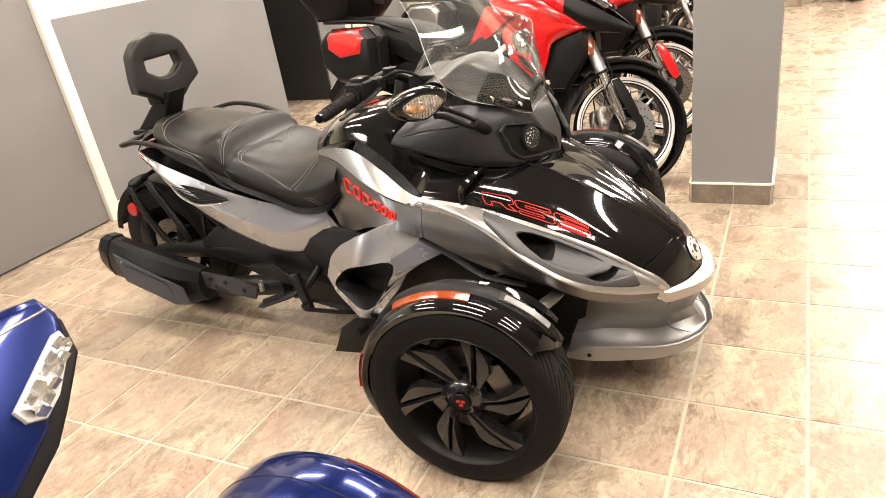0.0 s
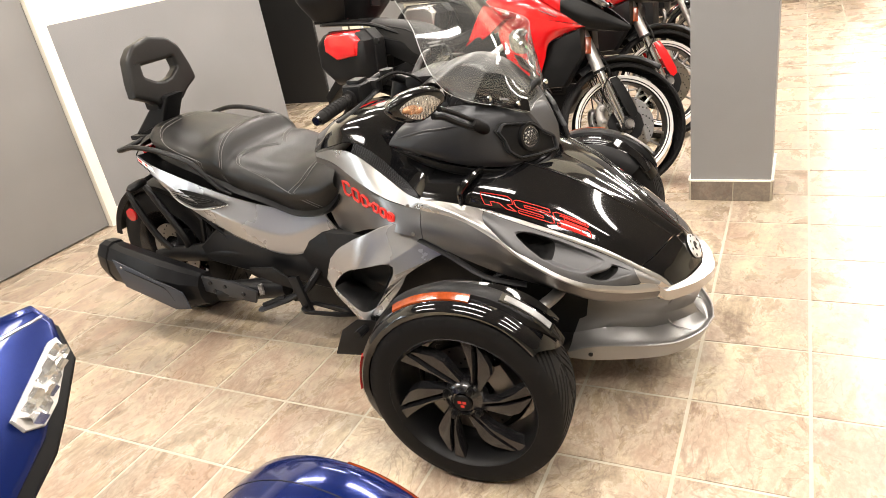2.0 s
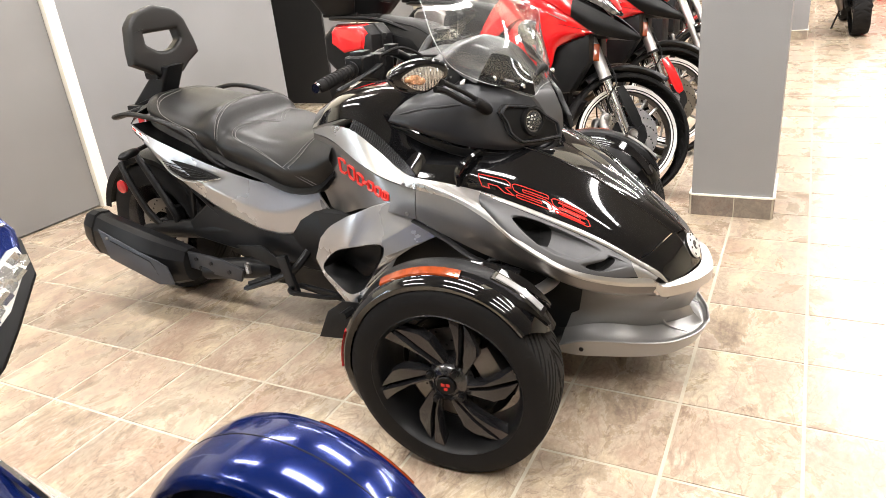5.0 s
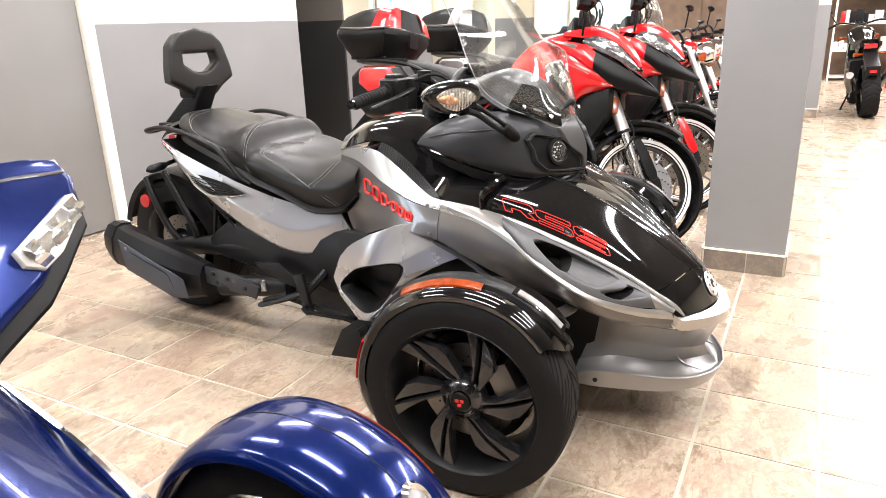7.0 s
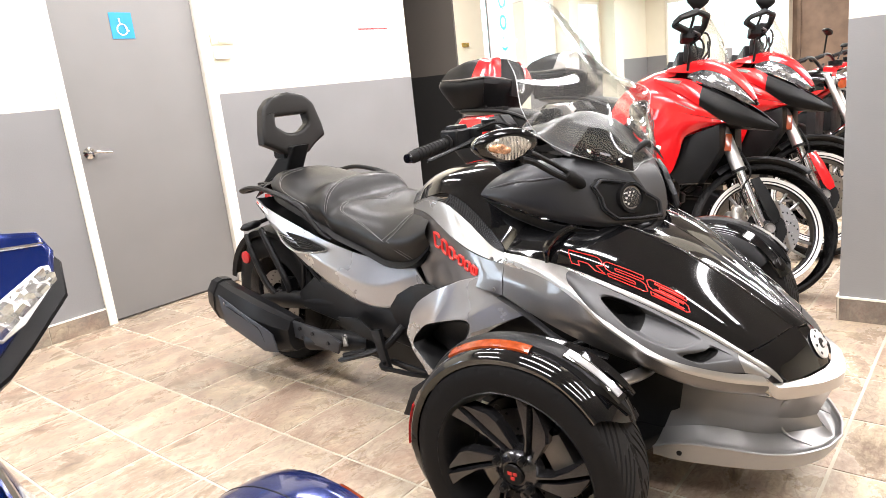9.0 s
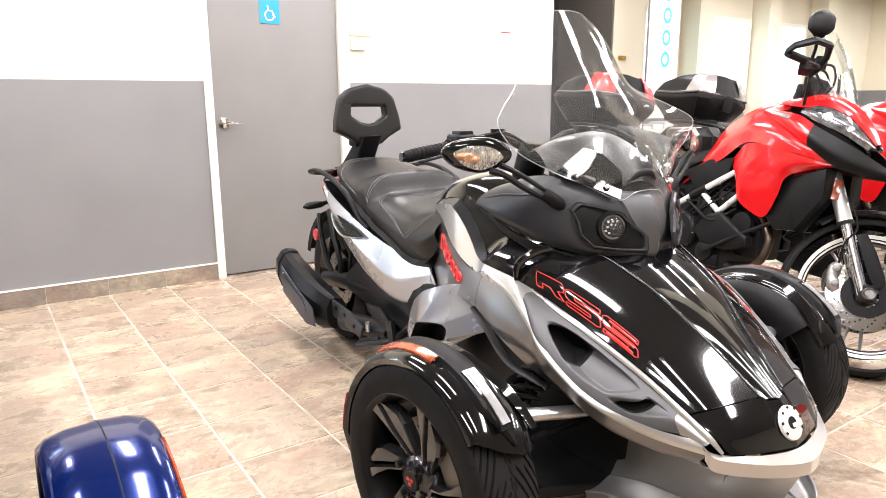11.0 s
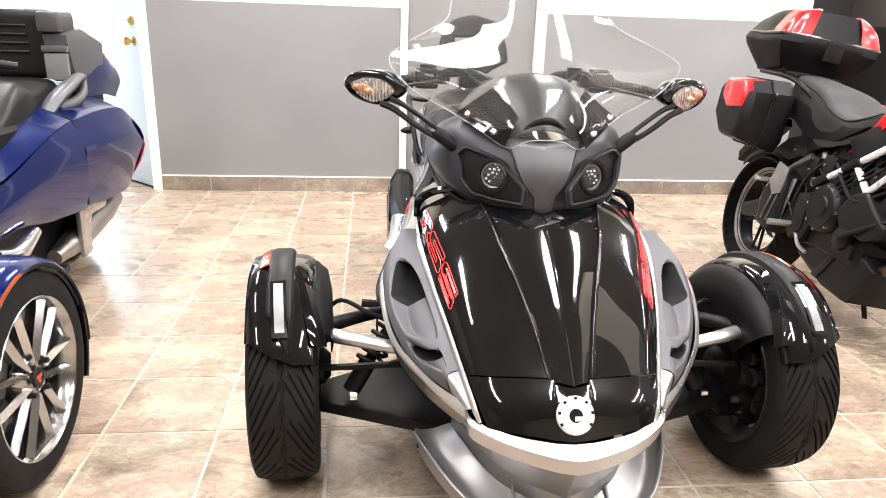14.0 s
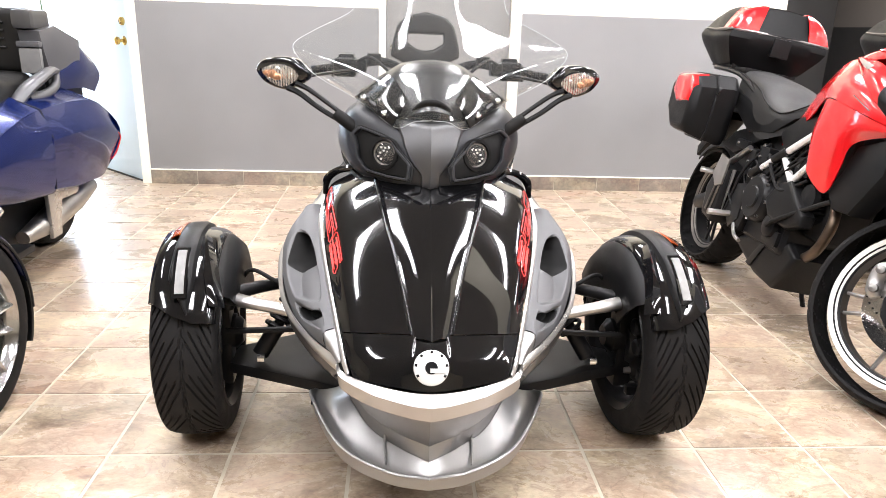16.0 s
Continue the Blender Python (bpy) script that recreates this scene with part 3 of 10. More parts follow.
# ---- wheels, shared by the vehicles ----
def tyre_bm(radius, width, bead, grooves=36, n=300, m=30, moto=False, seed=0):
    """A tyre about the x axis with slanted tread grooves cut into its crown."""
    prof = []
    w = width / 2
    for j in range(m + 1):
        u = -1 + 2 * j / m
        a = abs(u)
        if moto:
            ang = u * 1.75
            h = radius - bead
            x, r = w * math.sin(ang) * (1.0 if a < 0.9 else 0.97), bead + h * (0.5 + 0.5 * math.cos(ang * 1.02)) ** 0.62
        else:
            if a < 0.62:
                x, r = u / 0.62 * w * 0.84, radius - 0.008 * (a / 0.62) ** 3
            else:
                f = (a - 0.62) / 0.38
                s = math.copysign(1, u)
                x = s * w * (0.84 + 0.17 * math.sin(f * math.pi * 0.62) - 0.1 * max(0, f - 0.5))
                r = radius - 0.008 - (radius - 0.008 - bead) * f ** 1.55
        prof.append((x, r, u))
    rows = []
    for k in range(n):
        t = k / n
        row = []
        for x, r, u in prof:
            a = abs(u)
            lim = 0.78 if moto else 0.64
            cut = 0.0
            tt = t if moto else t + min(a, lim) ** 1.2 * 6.6 / grooves
            if 0.07 < a < lim and moto:
                side = 0.5 if u > 0 else 0.0
                ph = (t * grooves + a * 1.5 + side) % 1.0
                long_one = int(t * grooves + a * 1.5 + side) % 2 == 0
                if ph < 0.28 and (long_one or a > lim * 0.42):
                    cut = 0.006
            elif 0.05 < a < lim:
                ph = t * grooves + (0.5 if u > 0 else 0.0)
                lo = (0.05, 0.34, 0.14)[int(ph) % 3]
                g = abs(ph % 1.0 - 0.5) / 0.115
                cut = 0.006 * max(0.0, min(1.0, 1.6 - g)) * max(0.0, min(1.0, (a - lo) / 0.04)) * max(0.0, min(1.0, (lim - a) / 0.03))
            if not moto:
                cut = max(cut, 0.004 * max(0.0, min(1.0, 1.5 - abs(a - 0.02 - 0.02 * math.sin(t * grooves * 4.19)) / 0.02)))
            if not moto and 0.68 < a < 0.77 and (t * grooves / 2) % 1.0 < 0.12:
                cut = 0.0022
            if not moto and 0.79 < a < 0.82:
                cut = 0.0018
            rr = r - cut
            row.append(Vector((x, rr * math.cos(2 * math.pi * tt), rr * math.sin(2 * math.pi * tt))))
        rows.append(row)
    return grid_bm(rows, None, close_u=True)


def disc_bm(x, r_in, r_out, thick, holes=36):
    """A brake disc about the x axis with rows of drilled holes as small dark dimples."""
    bm = lathe([(x - thick / 2, r_in), (x - thick / 2, r_out), (x + thick / 2, r_out), (x + thick / 2, r_in)], "x", 72, close=True)
    return bm


def drill_bm(x0, x1, r0, r1, count, rad):
    bm = bmesh.new()
    for k in range(count):
        a = 2 * math.pi * k / count
        r = r0 + (r1 - r0) * (k % 4) / 3
        c = Vector((0, r * math.cos(a), r * math.sin(a)))
        tube([c + Vector((x0, 0, 0)), c + Vector((x1, 0, 0))], rad, 6, bm)
    return bm


def blade(points, x_edge, x_ridge, x_back, turn, m=None):
    """A spoke: a polygon given as (radius, degrees), with a raised ridge along it, turned round the x axis."""
    pts = [Vector((0, r * math.cos(radians(a + turn)), r * math.sin(radians(a + turn)))) for r, a in points]
    bm = bmesh.new()
    h = len(pts) // 2
    front = [bm.verts.new(p + Vector((x_edge, 0, 0))) for p in pts]
    back = [bm.verts.new(p + Vector((x_back, 0, 0))) for p in pts]
    ridge = [bm.verts.new((pts[k] + pts[-1 - k]) / 2 + Vector((x_ridge, 0, 0))) for k in range(h)]
    n = len(pts)
    for k in range(h - 1):
        bm.faces.new((front[k], front[k + 1], ridge[k + 1], ridge[k]))
        bm.faces.new((ridge[k], ridge[k + 1], front[n - 2 - k], front[n - 1 - k]))
    bm.faces.new((front[h - 1], front[h], ridge[h - 1]))
    bm.faces.new((front[0], ridge[0], front[n - 1]))
    for k in range(n):
        j = (k + 1) % n
        bm.faces.new((front[k], back[k], back[j], front[j]))
    bm.faces.new(back)
    return bm


def bevelled_spoke(points, x_front, depth, turn):
    """A flat-faced spoke with broad chamfers; the outline is given as (radius, degrees)."""
    bm = bmesh.new()
    pts = [(r * math.cos(radians(a + turn)), r * math.sin(radians(a + turn))) for r, a in points]
    mid = Vector((sum(p[0] for p in pts) / len(pts), sum(p[1] for p in pts) / len(pts)))
    rings = []
    for inset, x in ((0.0, x_front + depth), (0.0, x_front + 0.009), (0.0045, x_front)):
        ring = []
        n = len(pts)
        for k in range(n):
            a, b, c = Vector(pts[k - 1]), Vector(pts[k]), Vector(pts[(k + 1) % n])
            e1, e2 = (b - a).normalized(), (c - b).normalized()
            nn = Vector((-e1.y - e2.y, e1.x + e2.x))
            nn = nn.normalized() if nn.length > 1e-6 else Vector((0, 0))
            if nn.dot(mid - b) < 0:
                nn = -nn
            q = b + nn * inset
            ring.append(bm.verts.new((x + (0.012 * (0.12 - q.length) / 0.07 if q.length < 0.12 else 0.0), q.x, q.y)))
        rings.append(ring)
    n = len(pts)
    for a, b in zip(rings, rings[1:]):
        for k in range(n):
            bm.faces.new((a[k], a[(k + 1) % n], b[(k + 1) % n], b[k]))
    h = n // 2
    f = rings[-1]
    for k in range(h - 1):
        bm.faces.new((f[k], f[k + 1], f[n - 2 - k], f[n - 1 - k]))
    return bm


TYRE_CACHE = {}


def roadster_wheel(parent, centre, side, rim_mat, steer=0.0, twin=False):
    """A front wheel of the three-wheelers: tyre, barrel, twisted spokes, hub, bolts, disc and caliper. side: -1 faces -x."""
    wh = part("wheel", lathe([(-0.082, 0.208), (-0.079, 0.211), (-0.074, 0.204), (-0.058, 0.199), (0.06, 0.192), (0.07, 0.202), (0.078, 0.21), (0.084, 0.206), (0.07, 0.188), (0.0, 0.180), (-0.05, 0.190), (-0.075, 0.202)], "x", 72, close=True), rim_mat if twin else M_BLACKM, parent, "wheel rim")
    wh.matrix_local = pose(*centre, 0, 0, steer) @ Matrix.Diagonal((-side, 1, 1, 1))
    # the wheel is built facing -x
    if "front" not in TYRE_CACHE:
        ob = part("tyre", tyre_bm(0.281, 0.168, 0.207, 48, 1008, 56), M_RUBBER, wh, "black road tyre with slanted tread grooves", angle=25)
        TYRE_CACHE["front"] = ob.data
    else:
        ob = new("tyre", TYRE_CACHE["front"])
        ob.parent = wh
        tagged(ob, "black road tyre with slanted tread grooves")
    # paired spokes with a slot between: one runs out to the rim, its fellow ends in a point beside it
    s1 = [(0.045, 0.004), (0.10, -0.006), (0.15, -0.030), (0.195, -0.058), (0.201, -0.022), (0.17, -0.012), (0.12, 0.002), (0.045, 0.017)]
    s2 = [(0.045, 0.022), (0.12, 0.008), (0.17, -0.006), (0.199, -0.015), (0.190, 0.004), (0.152, 0.040), (0.122, 0.050), (0.045, 0.036)]
    s1, s2 = ([(math.hypot(r, w), math.degrees(math.atan2(w, r))) for r, w in q] for q in (s1, s2))
    if twin:
        s1 = [(0.045, 8), (0.10, 9), (0.15, 9), (0.197, 8), (0.199, 15), (0.15, 17), (0.10, 21), (0.045, 34)]
        s2 = [(0.045, -34), (0.10, -21), (0.15, -17), (0.197, -15), (0.199, -8), (0.15, -9), (0.10, -9), (0.045, -8)]
    for k in range(6):
        if twin:
            part("spoke", blade(s1, -0.060, -0.076, -0.035, 60 * k - 8), rim_mat, wh, angle=15)
            part("spoke", blade(s2, -0.056, -0.072, -0.035, 60 * k - 8), rim_mat, wh, angle=15)
        else:
            part("spoke", bevelled_spoke(s1, -0.070, 0.034, 60 * k - 8), rim_mat, wh, angle=25)
            part("spoke", bevelled_spoke(s2, -0.066, 0.030, 60 * k - 8), rim_mat, wh, angle=25)
    part("hub", lathe([(-0.03, 0.064), (-0.056, 0.056), (-0.067, 0.042), (-0.072, 0.034), (-0.066, 0.032), (-0.066, 0.0)], "x", 40), rim_mat, wh)
    cap = lathe([(-0.07, 0.027), (-0.074, 0.024), (-0.074, 0.0)], "x", 32)
    part("hub_cap", cap, M_BLACKP, wh)
    mk = bmesh.new()
    for k in range(3):
        a = 2 * math.pi * k / 3 + 0.5
        box(-0.0755, -0.074, 0.008 * math.cos(a) - 0.005, 0.008 * math.cos(a) + 0.005, 0.008 * math.sin(a) - 0.004, 0.008 * math.sin(a) + 0.004, 0, mk)
    part("hub_mark", mk, M_RED, wh, "small red hub mark")
    for k in range(4):
        a = 2 * math.pi * k / 4 + 0.6
        part("wheel_bolt", lathe([(-0.066, 0.013), (-0.07, 0.012), (-0.07, 0.008), (-0.082, 0.008), (-0.083, 0.0)], "x", 10, (0, 0.05 * math.cos(a), 0.05 * math.sin(a))), M_BLACKM, wh)
    part("brake_disc", disc_bm(-0.005, 0.07, 0.135, 0.006), M_STEEL, wh, "steel brake disc", angle=30)
    tagged(part("disc_holes", drill_bm(-0.0085, -0.0015, 0.085, 0.125, 36, 0.0035), M_DARKHOLE, wh), kind="stuff")
    cb = box(-0.04, 0.035, -0.05, 0.05, 0.085, 0.15, 0.012)
    cb.transform(pose(0, 0, 0, 62, 0, 0))
    part("brake_caliper", cb, M_STEEL, wh, "dull grey brake caliper")
    part("dust_shield", lathe([(0.012, 0.158), (0.018, 0.162), (0.022, 0.156), (0.020, 0.128), (0.036, 0.112), (0.040, 0.075), (0.058, 0.066), (0.060, 0.0)], "x", 48), M_BLACKM, wh, "black brake dust shield", angle=30)
    for k in range(9):
        a = 2 * math.pi * k / 9 + 0.2
        part("shield_bolt", lathe([(0.020, 0.0105), (0.034, 0.009), (0.036, 0.0)], "x", 8, (0, 0.139 * math.cos(a), 0.139 * math.sin(a))), M_STEEL, wh)
    for k in range(5):
        a = 2 * math.pi * k / 5 + 0.5
        part("hub_bolt", lathe([(0.038, 0.012), (0.056, 0.010), (0.058, 0.0)], "x", 6, (0, 0.094 * math.cos(a), 0.094 * math.sin(a))), M_ALU, wh)
    for a in (50, 78):
        y, z = 0.118 * math.cos(radians(a + 90)), 0.118 * math.sin(radians(a + 90))
        part("caliper_piston", lathe([(0.03, 0.026), (0.062, 0.025), (0.068, 0.018), (0.068, 0.0)], "x", 20, (0, y, z)), M_BLACKM, wh)
    for a in (24, 60, 100):
        y, z = 0.15 * math.cos(radians(a + 140)), 0.15 * math.sin(radians(a + 140))
        part("bracket_lug", box(0.02, 0.06, y - 0.012, y + 0.012, z - 0.014, z + 0.014, 0.005), M_BLACKM, wh)
    return wh


# ---- the black and grey roadster; x to its left, y to its rear, z up, from the middle of its front axle ----
spy = thing("three_wheel_motorcycle", pose(-0.12, 0.17, 0, 0, 0, -1.2), "black and grey three-wheel roadster motorcycle on slate tiles", "motorcycle")


def pair(name, make, material, parent, label="", angle=40):
    """The same panel on both flanks, two meshes."""
    a = part(name, make(), material, parent, label, angle=angle)
    b = part(name, flipped(make()), material, parent, label, angle=angle)
    return a, b


STEER = 5.0
for side in (-1, 1):
    roadster_wheel(spy, (0.64 * side, 0, 0.281), side, M_RIM, STEER)


# front mudguards, shells round the wheel
def arc_shell(a0, a1, section, n=40, thick=0.004):
    """Sweeps a section of (x, radius) round the wheel from one angle to another; 0 is rear, 90 up."""
    rows = []
    for k in range(n + 1):
        f = k / n
        a = radians(a0 + (a1 - a0) * f)
        sec = section(f) if callable(section) else section
        rows.append([Vector((x, r * math.cos(a), r * math.sin(a))) for x, r in sec])
    bm = grid_bm(rows)
    if thick:
        bmesh.ops.recalc_face_normals(bm, faces=bm.faces)
        bmesh.ops.solidify(bm, geom=bm.faces[:], thickness=thick)
    return bm


def guard_section(f):
    e = max(0.0, 1 - f * 7)  # narrow at the rear
    w = 1 - 0.35 * e
    d = 0.008 * max(0.0, (f - 0.8) / 0.2)
    return [(-0.075 * w, 0.276 - d), (-0.081 * w, 0.290 - d), (-0.073 * w, 0.302 - d), (-0.05 * w, 0.3075 - d), (-0.02, 0.309 - d), (0.03, 0.308 - d), (0.062 * w, 0.303 - d), (0.08 * w, 0.292 - d), (0.083 * w, 0.278 - d)]


def spine_section(f):
    """A raised spine, narrowing to a point at the front."""
    k = max(0.0, (f - 0.84) / 0.16)
    q = max(0.0, 1 - f * 5)
    lo, hi = -0.036 + 0.052 * k + 0.006 * q, 0.034 - 0.016 * k
    m = (lo + hi) / 2
    top = 0.322 - 0.014 * k - 0.010 * q
    w = (hi - lo) / 2
    return [(lo, 0.303), (m - 0.78 * w, top - 0.004), (m - 0.55 * w, top), (m + 0.45 * w, top + 0.001), (m + 0.75 * w, top - 0.004), (hi, 0.303)]


def lamp_section(lift):
    return lambda f: [(-0.0175 + 0.006 * f, 0.3205 + lift * 0.5), (-0.016 + 0.006 * f, 0.3225 + lift), (0.005 + 0.006 * f, 0.3232 + lift), (0.007 + 0.006 * f, 0.3205 + lift * 0.5)]


for side in (-1, 1):
    shell = arc_shell(-22, 151, guard_section, 56)
    for v in shell.verts:
        a = math.degrees(math.atan2(v.co.z, v.co.y))
        if a > 118:
            r = math.hypot(v.co.y, v.co.z)
            a -= (a - 118) / 33 * 11 * max(0.0, min(1.0, (0.01 - v.co.x) / 0.085))
            v.co.y, v.co.z = r * math.cos(radians(a)), r * math.sin(radians(a))
    g = part("front_mudguard", shell, M_BLACKG, spy, "gloss black front mudguard", angle=50)
    g.matrix_local = pose(0.64 * side, 0, 0.281, 0, 0, STEER) @ Matrix.Diagonal((-side, 1, 1, 1))
    part("mudguard_spine", arc_shell(34, 147, spine_section, 44, 0.003), M_BLACKP, g, "satin black raised spine", angle=30)
    part("mudguard_rib", arc_shell(100, 143, lambda f: [(0.020 + 0.050 * f, 0.304), (0.034 + 0.052 * f, 0.313 + 0.006 * math.sin(math.pi * f) - 0.014 * f), (0.040 + 0.053 * f, 0.316 + 0.007 * math.sin(math.pi * f) - 0.016 * f), (0.060 + 0.046 * f, 0.299 - 0.012 * f)], 24, 0.003), M_BLACKG, g, "gloss black raised fin", angle=35)
    part("side_reflector", arc_shell(58, 100, lambda f: [(-0.053, 0.306), (-0.052, 0.311), (-0.040, 0.3175), (-0.033, 0.3205), (-0.029, 0.3185)], 26, 0.003), M_AMBER, g, "long amber side reflector", angle=30)
    part("lamp_surround", arc_shell(112.5, 140, lambda f: [(-0.025 + 0.005 * f, 0.319), (-0.0225 + 0.005 * f, 0.3238), (0.0125 + 0.005 * f, 0.3245), (0.015 + 0.005 * f, 0.319)], 14, 0.002), M_BLACKG, g, angle=30)
    part("position_lamp", arc_shell(114.5, 138, lamp_section(0.0035), 14, 0.003), M_LAMPG, g, "pearl white position lamp", angle=30)
    part("inner_guard", arc_shell(26, 136, [(0.05, 0.296), (0.085, 0.286), (0.112, 0.262), (0.122, 0.21), (0.118, 0.13)], 30, 0.004), M_BLACKP, g, angle=50)
    part("guard_flap", arc_shell(-40, -20, [(-0.055, 0.280), (-0.05, 0.292), (0.0, 0.296), (0.05, 0.292)], 8, 0.004), M_BLACKP, g, angle=50)
    part("red_side_mark", arc_shell(2, 24, [(-0.068, 0.298), (-0.075, 0.304), (-0.060, 0.3095)], 8, 0.003), M_REDL, g, "red rear side reflector")

# suspension
for side in (-1, 1):
    s = side
    part("upper_arm", tube([(s * 0.55, -0.10, 0.435), (s * 0.44, -0.145, 0.432), (s * 0.29, -0.155, 0.41), (s * 0.16, -0.10, 0.40)], [0.024, 0.02, 0.02, 0.022], 12, None, 18, flat=0.75), M_ALU, spy, "bare aluminium upper suspension arm")
    part("upper_arm", tube([(s * 0.55, -0.08, 0.435), (s * 0.40, 0.03, 0.43), (s * 0.2, 0.12, 0.41)], [0.02, 0.016, 0.018], 10, None, 12), M_BLACKM, spy)
    la = plate([(0.56, -0.06), (0.56, 0.05), (0.20, 0.30), (0.14, 0.30), (0.14, -0.17), (0.22, -0.17)], 0.035, 0.01, pose(0, 0, 0.155, 0, -3, 0))
    part("lower_arm", la if s > 0 else flipped(la), M_BLACKP, spy, "black lower suspension arm")
    part("tie_rod", tube([(s * 0.55, -0.09, 0.33), (s * 0.2, -0.08, 0.34)], 0.009, 8), M_BLACKM, spy)
    k = lathe([(-0.10, 0.0), (-0.10, 0.05), (-0.06, 0.055), (0.03, 0.05), (0.05, 0.03), (0.05, 0)], "x", 20, (0, 0, 0))
    kb = part("steering_knuckle", join(k, box(-0.035, 0.02, -0.045, 0.03, -0.15, 0.17, 0.014)), M_BLACKM, spy)
    kb.matrix_local = pose(0.575 * s, 0, 0.29, 0, 0, STEER) @ Matrix.Diagonal((-s, 1, 1, 1))
    d0, d1 = Vector((s * 0.47, -0.055, 0.245)), Vector((s * 0.30, 0.02, 0.52))
    ax = (d1 - d0).normalized()
    sh = tube([d0, d0 + ax * 0.09, d0 + ax * 0.1, d1], [0.024, 0.024, 0.015, 0.015], 12)
    so = part("shock_absorber", sh, M_BLACKM, spy)
    u, v = ax.orthogonal().normalized(), ax.cross(ax.orthogonal()).normalized()
    coil = [d0 + ax * (0.08 + 0.2 * i / 110) + (u * math.cos(i * 0.46) + v * math.sin(i * 0.46)) * 0.032 for i in range(111)]
    part("coil_spring", tube(coil, 0.0062, 6), M_BLACKP, so, "black coil spring")
    part("adjuster", lathe([(0, 0.0), (0, 0.012), (0.018, 0.012), (0.018, 0)], "x", 12, d0 - Vector((0.0, 0.03, 0))), M_CHROME, so)
    part("ball_joint", lathe([(0.0, 0.0), (0.0, 0.018), (0.012, 0.024), (0.03, 0.024), (0.042, 0.016), (0.056, 0.012), (0.058, 0.0)], "z", 16, (s * 0.545, -0.085, 0.395)), M_BLACKM, spy)
    part("brake_hose", tube([(s * 0.555, 0.06, 0.40), (s * 0.50, 0.02, 0.47), (s * 0.42, -0.02, 0.45), (s * 0.33, 0.0, 0.40)], 0.006, 8, None, 18), M_RUBBER, spy)
    part("axle_bolt", lathe([(0.0, 0), (0.0, 0.014), (s * -0.02, 0.014), (s * -0.022, 0)], "x", 6, (s * 0.53, -0.03, 0.20)), M_STEEL, spy)

# chassis and engine mass
ch = skin([[(-0.15, -0.30, 0.20), (-0.19, 0.0, 0.15), (-0.20, 0.4, 0.13), (-0.17, 0.9, 0.16), (-0.12, 1.3, 0.25)], [(-0.2, -0.25, 0.40), (-0.25, 0.0, 0.48), (-0.26, 0.4, 0.50), (-0.20, 0.8, 0.48), (-0.14, 1.35, 0.55)], [(0, -0.25, 0.45), (0, 0.0, 0.60), (0, 0.4, 0.66), (0, 0.8, 0.58), (0, 1.35, 0.62)]], 26, 12, 0, True)
part("engine_block", ch, M_BLACKP, spy)
part("belly_pan", skin([[(-0.19, -0.28, 0.19), (-0.20, 0.4, 0.13), (-0.15, 1.1, 0.17)], [(0, -0.3, 0.17), (0, 0.4, 0.11), (0, 1.1, 0.15)]], 16, 6, 0.006, True), M_BLACKP, spy)

# bonnet
HOOD = [
    [(-0.292, 0.105, 0.672), (-0.286, -0.02, 0.640), (-0.263, -0.16, 0.585), (-0.234, -0.28, 0.525), (-0.207, -0.374, 0.463)],
    [(-0.268, 0.09, 0.715), (-0.25, -0.03, 0.688), (-0.217, -0.17, 0.630), (-0.19, -0.29, 0.560), (-0.16, -0.403, 0.475)],
    [(-0.160, 0.06, 0.772), (-0.143, -0.04, 0.750), (-0.116, -0.18, 0.686), (-0.080, -0.30, 0.600), (-0.045, -0.436, 0.487)],
    [(-0.146, 0.05, 0.765), (-0.129, -0.05, 0.743), (-0.102, -0.19, 0.677), (-0.067, -0.31, 0.589), (-0.034, -0.444, 0.479)],
    [(0, 0.04, 0.768), (0, -0.06, 0.746), (0, -0.19, 0.680), (0, -0.32, 0.590), (0, -0.458, 0.479)],
]
def hood_bm():
    """Rounded shoulders outside, flat facets with crisp creases between the two ridges."""
    r = [spline(k, 44) for k in HOOD]
    cols = []
    for i in range(44):
        a, b, c, d, e = (k[i] for k in r)
        cols.append(spline([a, b, c], 15) + bent([c, d], 4)[1:] + [q + Vector((0, -0.002, 0.004)) * math.sin(math.pi * j / 9) for j, q in enumerate(bent([d, e], 10))][1:])
    bm = grid_bm(cols)
    grid_bm([[Vector((-p.x, p.y, p.z)) for p in c] for c in cols], bm)
    bmesh.ops.remove_doubles(bm, verts=bm.verts, dist=0.0006)
    bmesh.ops.recalc_face_normals(bm, faces=bm.faces)
    bmesh.ops.solidify(bm, geom=bm.faces[:], thickness=0.004)
    return bm


part("hood", hood_bm(), M_BLACKG, spy, "gloss black bonnet", angle=14)
pair("bonnet_ridge", lambda: tube([Vector(p) + Vector((0, 0, -0.0025)) for p in HOOD[2]], [0.005, 0.005, 0.005, 0.0045, 0.004], 10, None, 50), M_BLACKG, spy)
part("bonnet_crease", tube([Vector(p) + Vector((0, 0, -0.0018)) for p in HOOD[4]], 0.0026, 8, None, 50), M_BLACKG, spy)
NOSE = [
    [(-0.2060, -0.3775, 0.4605), (-0.16, -0.4055, 0.4725), (-0.0455, -0.4385, 0.4845), (-0.0345, -0.4465, 0.4765), (0, -0.4605, 0.4765)],
    [(-0.191, -0.425, 0.427), (-0.142, -0.450, 0.434), (-0.06, -0.473, 0.438), (-0.036, -0.480, 0.437), (0, -0.487, 0.437)],
    [(-0.174, -0.460, 0.391), (-0.125, -0.482, 0.388), (-0.06, -0.499, 0.385), (-0.036, -0.504, 0.383), (0, -0.510, 0.382)],
]
